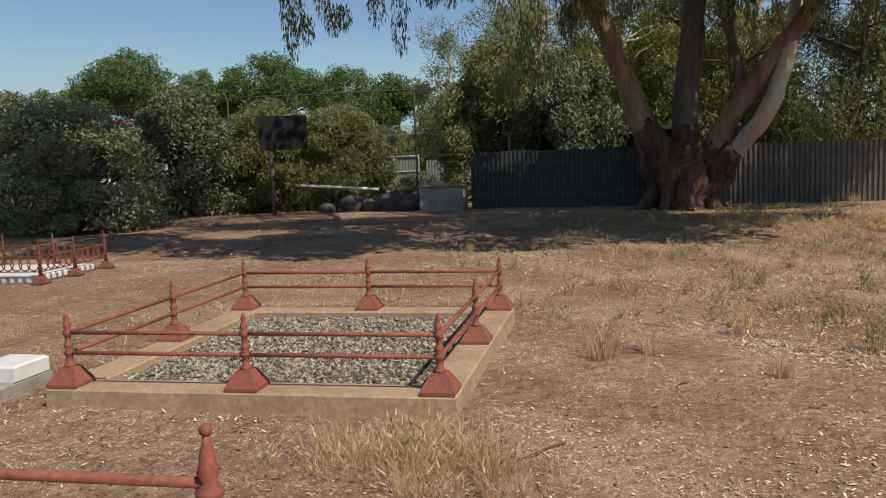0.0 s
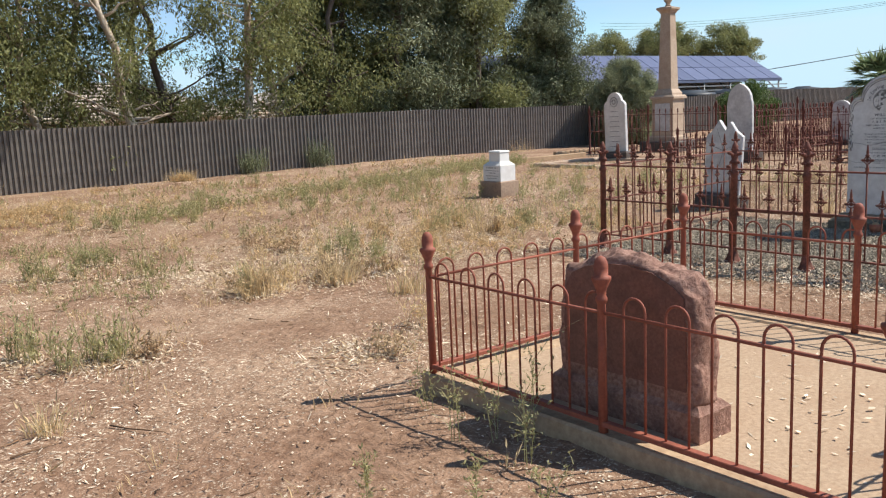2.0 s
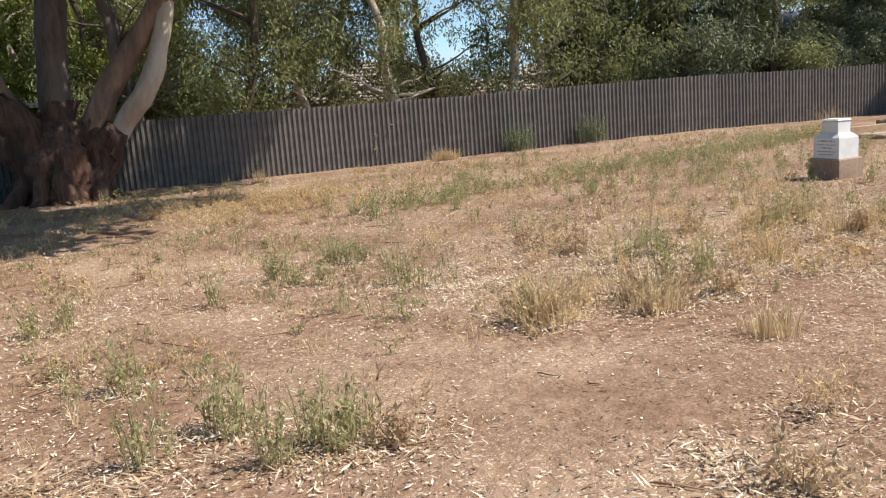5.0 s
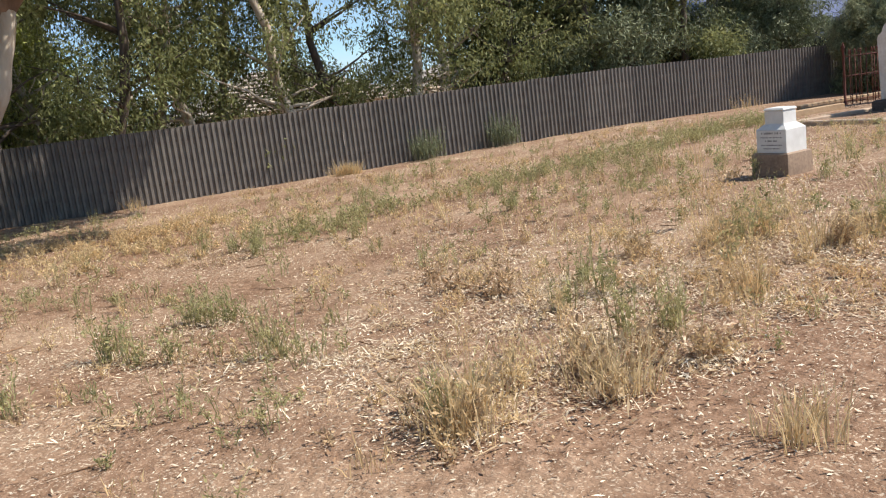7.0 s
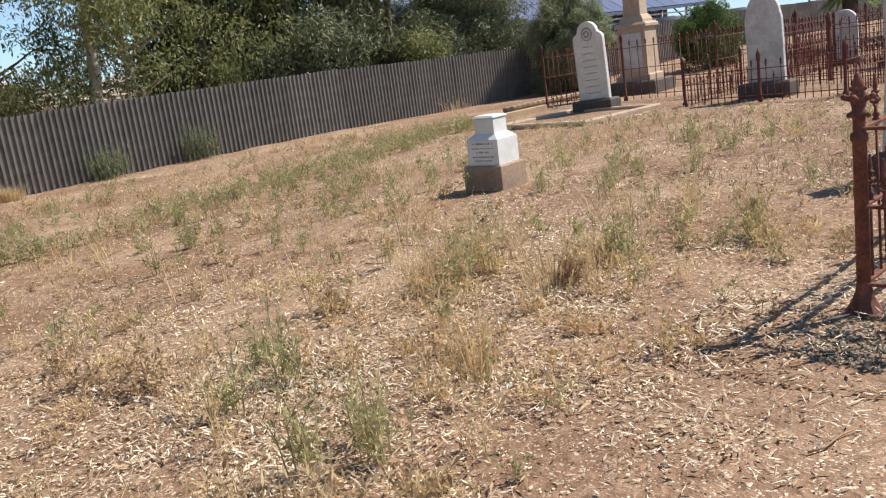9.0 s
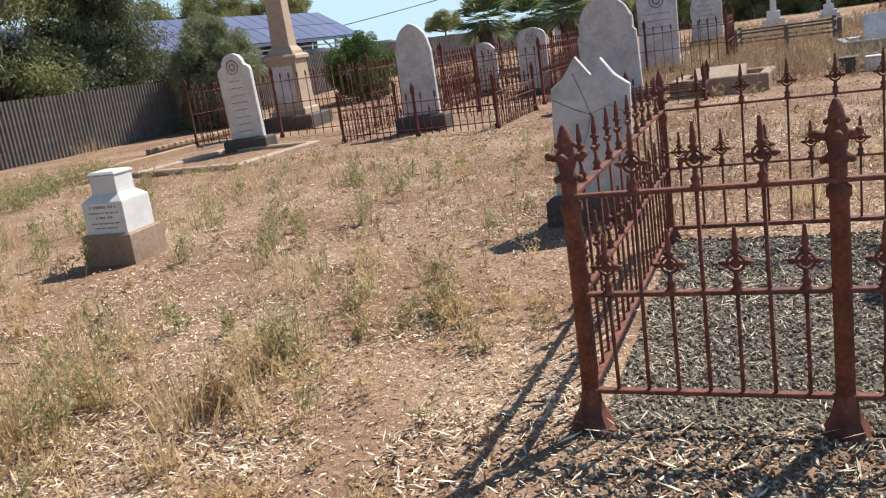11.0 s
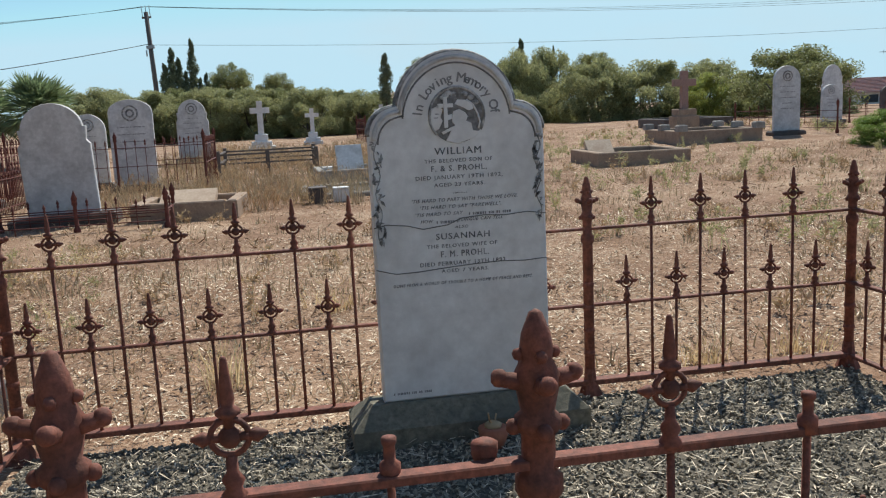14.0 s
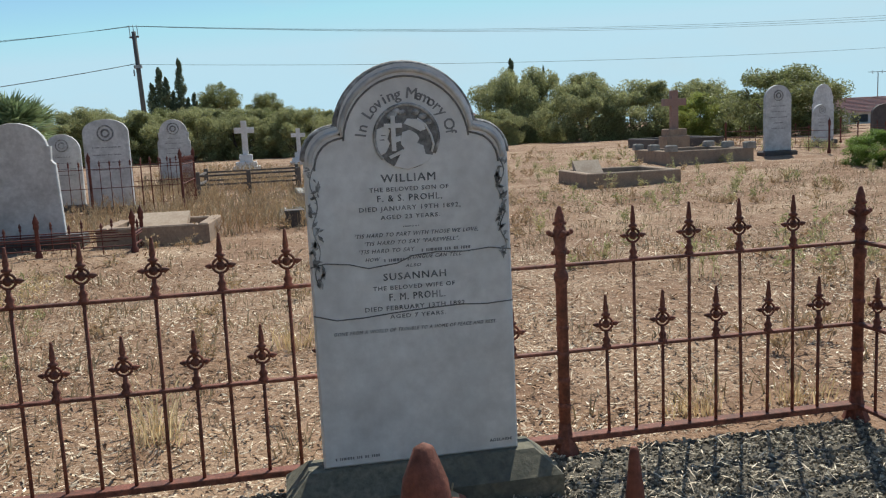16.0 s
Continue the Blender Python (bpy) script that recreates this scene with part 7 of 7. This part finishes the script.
BROWN = np.array([(4.01, 8.1), (4.08, 7.7), (4.89, 7.83), (3.63, 5.03), (2.52, 6.23), (5.34, 10.37), (5.5, 9.89), (7.91, 8.76), (4.74, 7.56), (4.89, 7.96), (5.37, 7.57), (5.6, 10.02), (5.44, 10.86), (6.88, 9.89), (7.86, 8.71), (5.11, 7.76)])


NEAR = np.array([(3.21, 3.32), (3.12, 3.45), (2.98, 3.56), (2.32, 3.32), (2.57, 2.93), (3.16, 4.02), (2.75, 2.75), (3.05, 3.15)])


def bushes(name, label, x, y, high, stems, material, seed, spread=0.14, twigs_per=4, leaf=0.03, thin=0.004):
    """Sprawling weeds that branch: stems fan out from a root, twigs from the stems, small dry leaves on the twigs."""
    rng = np.random.default_rng(seed)
    m = len(x) * stems
    root, wide = np.repeat(np.stack([x, y], -1), stems, 0) + rng.normal(0, 0.25 * spread, (m, 2)), np.repeat(rng.uniform(0.7, 1.3, len(x)), stems) * spread
    hh = np.repeat(high, stems) * rng.uniform(0.35, 1.1, m)
    a = rng.uniform(0, 6.28, m)
    lean = np.stack([np.cos(a), np.sin(a)], -1) * (wide * rng.uniform(0.1, 1.5, m))[:, None]
    base = np.concatenate([root, (land(root[:, 0], root[:, 1]) - 0.004)[:, None]], 1)
    q = [strips(base, lean, hh, np.full(m, thin * 1.3), rng)]
    t = rng.uniform(0.2, 0.95, m * twigs_per)
    b, l, h = np.repeat(base, twigs_per, 0), np.repeat(lean, twigs_per, 0), np.repeat(hh, twigs_per)
    bend = np.where(t < 0.6, 0.35 * t / 0.6, 0.35 + 0.65 * (t - 0.6) / 0.4)
    start = b + np.stack([l[:, 0] * bend, l[:, 1] * bend, h * t], -1)
    ta = rng.uniform(0, 6.28, len(t))
    reach = h * rng.uniform(0.15, 0.42, len(t))
    tl = np.stack([np.cos(ta), np.sin(ta)], -1) * (reach * rng.uniform(0.4, 1.1, len(t)))[:, None]
    th = reach * rng.uniform(0.1, 1.0, len(t))
    q.append(strips(start, tl, th, np.full(len(t), thin), rng))
    per = 4
    f = rng.uniform(0.2, 1.05, (len(t), per))
    c = (start[:, None] + np.stack([tl[:, None, 0] * f ** 1.5, tl[:, None, 1] * f ** 1.5, th[:, None] * f], -1)).reshape(-1, 3)
    d = rng.normal(size=c.shape) + np.array([0, 0, 0.5])
    d /= np.linalg.norm(d, axis=1, keepdims=True)
    sd = np.cross(d, rng.normal(size=c.shape))
    sd /= np.linalg.norm(sd, axis=1, keepdims=True)
    ln = leaf * rng.uniform(0.4, 1.4, (len(c), 1))
    q.append(np.stack([c, c + d * ln * 0.5 + sd * ln * 0.17, c + d * ln, c + d * ln * 0.5 - sd * ln * 0.17], 1))
    return tagged(new(name, quads_mesh(name, np.concatenate(q), material)), label, "weeds", kind="stuff")


bushes("green_weeds", "bushy grey-green weeds growing in bare earth", GREEN[:, 0], GREEN[:, 1], rg.uniform(0.24, 0.38, len(GREEN)), 14, WEED, 60, 0.11, 3, 0.034, 0.0045)
bushes("golden_weeds", "sprawling golden-brown dry weeds", GOLD[:, 0], GOLD[:, 1], rg.uniform(0.18, 0.34, len(GOLD)), 17, STRAW, 161, 0.20, 4, 0.028)
bushes("brown_weeds", "dead red-brown weeds with curled leaves", BROWN[:, 0], BROWN[:, 1], rg.uniform(0.16, 0.28, len(BROWN)), 17, WEED_DRY, 162, 0.20, 4, 0.04)
bushes("wiry_weeds", "pale wiry leafless weed skeletons", np.array([4.52, 4.4, 5.0, 8.0]), np.array([8.65, 8.75, 8.2, 8.9]), np.array([0.36, 0.3, 0.3, 0.3]), 9, STRAW, 163, 0.16, 7, 0.012, 0.003)
for seed_, count_, material_, label_, high_, power_, shift_ in ((164, 1100, WEED, "small grey-green weeds across the field", (0.08, 0.26), 3.0, 4.0), (165, 1000, STRAW, "small golden dry weeds across the field", (0.06, 0.20), 2.6, 7.0),
                                                                (166, 700, WEED_DRY, "small brown dead weeds across the field", (0.06, 0.18), 2.4, 1.5)):
    wx_, wy_ = scatter(2 * count_, (-3, 17, 7.4, 21), seed_, power_, shift_)
    bushes("small_weeds", label_, wx_, wy_, rg.uniform(*high_, len(wx_)), 5, material_, seed_, 0.11, 3, 0.03, 0.0045)
u_ = rg.random(170)
bandx, bandy = 4.5 + 12 * u_ + rg.normal(0, 0.25, 170), 14.6 + 3.0 * u_ ** 1.3 + rg.normal(0, 0.35, 170)
bushes("weed_band", "drift of grey-green weeds across the field", bandx, bandy, rg.uniform(0.18, 0.34, 170), 9, WEED, 167, 0.18, 3, 0.04, 0.006)
goldx, goldy = rg.normal(3.6, 1.3, 120), rg.normal(16.9, 0.8, 120)
bushes("golden_weeds", "drift of golden dry weeds near the gum", goldx, goldy, rg.uniform(0.08, 0.22, 120), 12, STRAW, 168, 0.18, 3, 0.035, 0.006)


bushes("tall_weeds", "tall spindly grey-green weeds beside the kerb", NEAR[:, 0], NEAR[:, 1], np.array([0.54, 0.48, 0.40, 0.34, 0.28, 0.24, 0.24, 0.38]), 4, WEED, 61, 0.07, 9, 0.022, 0.0035)


def heaps(name, label, spots, per, radius, seed, material, length, width):
    """Leaves and straw that have gathered round the foot of the weeds."""
    rng = np.random.default_rng(seed)
    n = len(spots) * per
    c = np.repeat(spots, per, 0) + rng.normal(0, 1, (n, 2)) * np.repeat(rng.uniform(0.5, 1.5, len(spots)), per)[:, None] * radius
    c = c[clear(c[:, 0], c[:, 1])]
    n = len(c)
    a = rng.uniform(0, 6.28, n)
    d = np.stack([np.cos(a), np.sin(a), rng.normal(0, 0.3, n)], -1) * (length * rng.gamma(2.5, 0.4, n))[:, None] / 2
    w = np.stack([-np.sin(a), np.cos(a), rng.normal(0, 0.4, n)], -1) * (width * rng.uniform(0.5, 1.4, n))[:, None] / 2
    at = np.concatenate([c, (land(c[:, 0], c[:, 1]) + rng.uniform(0.006, 0.022, n) + np.abs(d[:, 2]))[:, None]], 1)
    return tagged(new(name, quads_mesh(name, np.stack([at - d, at - d * 0.2 + w, at + d, at + d * 0.2 - w], 1), material)), label, "litter", kind="stuff")


FEET = np.concatenate([GREEN, GOLD, BROWN, np.array([(3.5, 5.3), (3.3, 5.0), (1.0, 6.4), (1.3, 6.2), (0.7, 6.6), (8.2, 7.5), (8.9, 8.3), (7.5, 8.3), (9.5, 9.3)]), np.stack([rg.normal(6.3, 1.1, 60), rg.normal(9.0, 0.8, 60)], -1)])
weeds("green_weeds", "upright grey-green weeds growing in bare earth", GREEN[:, 0] + 0.04, GREEN[:, 1], rg.uniform(0.28, 0.46, len(GREEN)), 9, WEED, 59, 0.12, 0.05)
vx_, vy_ = scatter(150, (4.6, 10, 7.6, 11.8), 172, 1.0, 2.0)
bushes("golden_weeds", "pale golden dead weeds before the graves", vx_, vy_, rg.uniform(0.12, 0.30, len(vx_)), 9, STRAW, 173, 0.16, 4, 0.028)
heaps("straw_litter", "pale straw and leaves gathered round the weeds", FEET, 260, 0.20, 170, CHIPS, 0.030, 0.007)
heaps("leaf_litter", "brown dead leaves gathered round the weeds", FEET, 130, 0.17, 171, WEED_DRY, 0.035, 0.012)
tussocks("golden_tussock", "round mound of golden grass against the steel fence", 8.98 + gold.normal(0, 0.16, 12), 22.0 + gold.normal(0, 0.1, 12), gold.uniform(0.22, 0.36, 12), 60, STRAW, 9, 0.13, 0.006, 0.1)
for bx_, by_, bh_ in ((11.05, 22.35, 0.68), (13.15, 22.35, 0.78)):
    weeds("fence_shrub", "sparse grey-green bush against the steel fence", np.array([bx_, bx_ + 0.12, bx_ - 0.1]), np.array([by_, by_ - 0.05, by_]), np.full(3, bh_), 46, LEAF_DARK, int(bx_), 0.3, 0.10)
gx_, gy_ = scatter(420, (-3, 17, 9.0, 20.5), 62, 2.8, 4.0)
weeds("green_weeds", "scattered upright grey-green weeds across the field", gx_, gy_, rg.uniform(0.10, 0.28, len(gx_)), 9, WEED, 63, 0.12, 0.05)
ex_, ey_ = scatter(900, (11.5, 42, -14, 9), 66, 1.6, 3.0)
bushes("dry_weeds", "drying brown weeds between the graves", ex_, ey_, rg.uniform(0.10, 0.30, len(ex_)), 7, WEED_DRY, 67, 0.17, 4, 0.05, 0.006)

jx_, jy_ = scatter(420, (10.8, 15, 4.5, 10), 96, 1.2, 6.0)
tussocks("dry_grass", "dull grey-brown grass behind the iron fence", jx_, jy_, rg.uniform(0.04, 0.13, len(jx_)), 14, STRAW_DULL, 97, 0.16, 0.005, 0.2)
fx_, fy_ = scatter(1500, (20, 36, 2.0, 9.5), 90, 1.1, 6.0)
tussocks("tall_dry_grass", "tall brown dry grass among the graves", fx_, fy_, rg.uniform(0.22, 0.50, len(fx_)), 14, STRAW_DULL, 91, 0.16, 0.009, 0.4)
hx_, hy_ = scatter(420, (14, 33, -12, 4), 92, 1.5, 8.0)
bushes("tall_weeds", "olive branching weeds in the dry field", hx_, hy_, rg.uniform(0.18, 0.42, len(hx_)), 7, WEED, 93, 0.16, 4, 0.05, 0.006)
ix_, iy_ = scatter(520, (20, 36, 2.0, 9.5), 94, 1.4, 9.0)
weeds("dry_weeds", "tall rusty-brown dying weeds among the graves", ix_, iy_, rg.uniform(0.3, 0.6, len(ix_)), 9, WEED_DRY, 95, 0.18, 0.09)


def litter(name, label, count, box, seed, material, length, width, lift=0.006, power=1.0, avoid=True, tilt=0.25, shift=5.0):
    """Loose leaves, bark and straw lying on the ground."""
    rng = np.random.default_rng(seed)
    x, y = rng.uniform(box[0], box[1], count), rng.uniform(box[2], box[3], count)
    keep = rng.random(count) < 0.06 + 0.94 * patchy(1.7 * x, 1.7 * y, shift) ** power
    if avoid:
        keep &= clear(x, y)
    x, y = x[keep], y[keep]
    n = len(x)
    a = rng.uniform(0, 6.28, n)
    d = np.stack([np.cos(a), np.sin(a), rng.normal(0, tilt, n)], -1) * (length * rng.gamma(2.5, 0.4, n))[:, None] / 2
    s = np.stack([-np.sin(a), np.cos(a), rng.normal(0, tilt, n)], -1) * (width * rng.uniform(0.5, 1.4, n))[:, None] / 2
    c = np.stack([x, y, land(x, y) + lift + np.abs(d[:, 2])], -1)
    q = np.stack([c - d, c - d * 0.2 + s, c + d, c + d * 0.2 - s], 1)
    return tagged(new(name, quads_mesh(name, q, material)), label, "litter", kind="stuff")


BARK_LITTER = surface("brown_litter", (0.16, 0.09, 0.05), (0.34, 0.21, 0.12), 3, rough=0.9, bump=0, island=0.5)
litter("leaf_litter", "pale dry leaves and bark chips strewn on the earth", 150000, (-5, 11.5, 1.0, 13), 70, CHIPS, 0.018, 0.010, 0.007, 2.2)
litter("leaf_litter", "pale dry leaves and straw further across the field", 150000, (-9, 18, 9, 22.4), 71, CHIPS, 0.023, 0.012, 0.008, 1.6)
litter("leaf_litter", "brown bark and leaf fragments on the earth", 80000, (-6, 13, 1.0, 18), 72, BARK_LITTER, 0.024, 0.010, 0.007, 1.1, shift=1.0)
litter("leaf_litter", "pale straw and leaves between the graves", 22000, (10.6, 30, -8, 12), 73, CHIPS, 0.05, 0.014, 0.008, 1.2)
# Bark litter, laid extra dense to stand for shadows in backlit rough soil.
litter("leaf_litter", "brown bark fragments, thickened to darken the backlit earth between the graves", 75000, (10.6, 26, -8, 11), 77, BARK_LITTER, 0.06, 0.016, 0.009, 0.8, shift=2.0)
kx_, ky_ = scatter(900, (10.8, 24, -7, 9), 98, 1.0, 4.0)
tussocks("dry_grass", "low dull brown grass in the dry field", kx_, ky_, rg.uniform(0.05, 0.16, len(kx_)), 14, STRAW_DULL, 99, 0.15, 0.008, 0.1)
litter("straw_litter", "straw and dead leaves lying on the gravel", 12000, (7.7, 10.7, 2.7, 7.3), 74, CHIPS, 0.042, 0.005, 0.03, 0.8, False, 0.25)
tx_, ty_ = scatter(260, (6.6, 14.5, 7.9, 15), 80, 1.9, 2.5)
tussocks("tall_dry_grass", "tall yellowing grass stalks before the graves", tx_, ty_, rg.uniform(0.2, 0.42, len(tx_)), 12, STRAW, 81, 0.10, 0.005, 0.5)
ux_, uy_ = scatter(160, (6.8, 14.5, 8.0, 15), 82, 1.1, 2.5)
bushes("tall_weeds", "tall yellow-green weeds before the graves", ux_, uy_, rg.uniform(0.2, 0.42, len(ux_)), 9, WEED, 83, 0.10, 4, 0.035)
litter("fallen_leaves", "pale dry leaves on the sandy slab", 420, (3.55, 5.45, 1.95, 4.1), 76, CHIPS, 0.04, 0.018, 0.084, 0.6, False, 0.1)
litter("straw_litter", "straw strewn along the foot of the iron fence", 5200, (6.6, 8.6, 3.5, 7.8), 75, CHIPS, 0.042, 0.006, 0.012, 0.8, False, 0.2)


# Dark fragments that also deepen the ground where the iron fence's shadow falls.
litter("leaf_litter", "dark litter for grey-brown soil and shade along the iron fence", 9000, (6.9, 8.0, 2.6, 7.8), 78, BARK_LITTER, 0.03, 0.014, 0.008, 0.3, False, 0.15)
litter("straw_litter", "pale curled leaves along the foot of the iron fence", 3800, (6.9, 8.0, 2.6, 7.8), 79, CHIPS, 0.038, 0.009, 0.012, 0.5, False, 0.3)


litter("straw_litter", "straw strewn over the gravel of the kerbed grave", 1300, (-3.35, -1.45, 4.55, 6.65), 84, CHIPS, 0.04, 0.006, 0.085, 0.5, False, 0.2)


litter("leaf_litter", "fine pale chips and leaves behind the iron fence", 60000, (10.55, 17, -2.5, 8.5), 85, CHIPS, 0.026, 0.011, 0.007, 0.9)
litter("leaf_litter", "fine brown bark behind the iron fence", 45000, (10.55, 17, -2.5, 8.5), 86, BARK_LITTER, 0.03, 0.013, 0.008, 0.6, shift=3.0)


def twigs():
    rng = random.Random(90)
    s = Shape()
    for i in range(110):
        x, y = rng.uniform(-4, 11), rng.uniform(1.2, 14)
        if not bool(clear(np.array([x]), np.array([y]))[0]):
            continue
        a, L = rng.uniform(0, 6.28), rng.uniform(0.08, 0.38)
        pts = []
        for k in range(4):
            px, py = x + math.cos(a) * L * k / 3 + rng.uniform(-0.015, 0.015), y + math.sin(a) * L * k / 3 + rng.uniform(-0.015, 0.015)
            pts.append((px, py, on_land(px, py) + 0.008 + rng.uniform(0, 0.008)))
        s.tube(pts, [0.005, 0.0045, 0.0035, 0.002], 4)
    tagged(new("twigs", s.mesh("twigs", BARK_LITTER)), "fallen brown twigs lying on bare earth", "twigs", kind="stuff")


twigs()
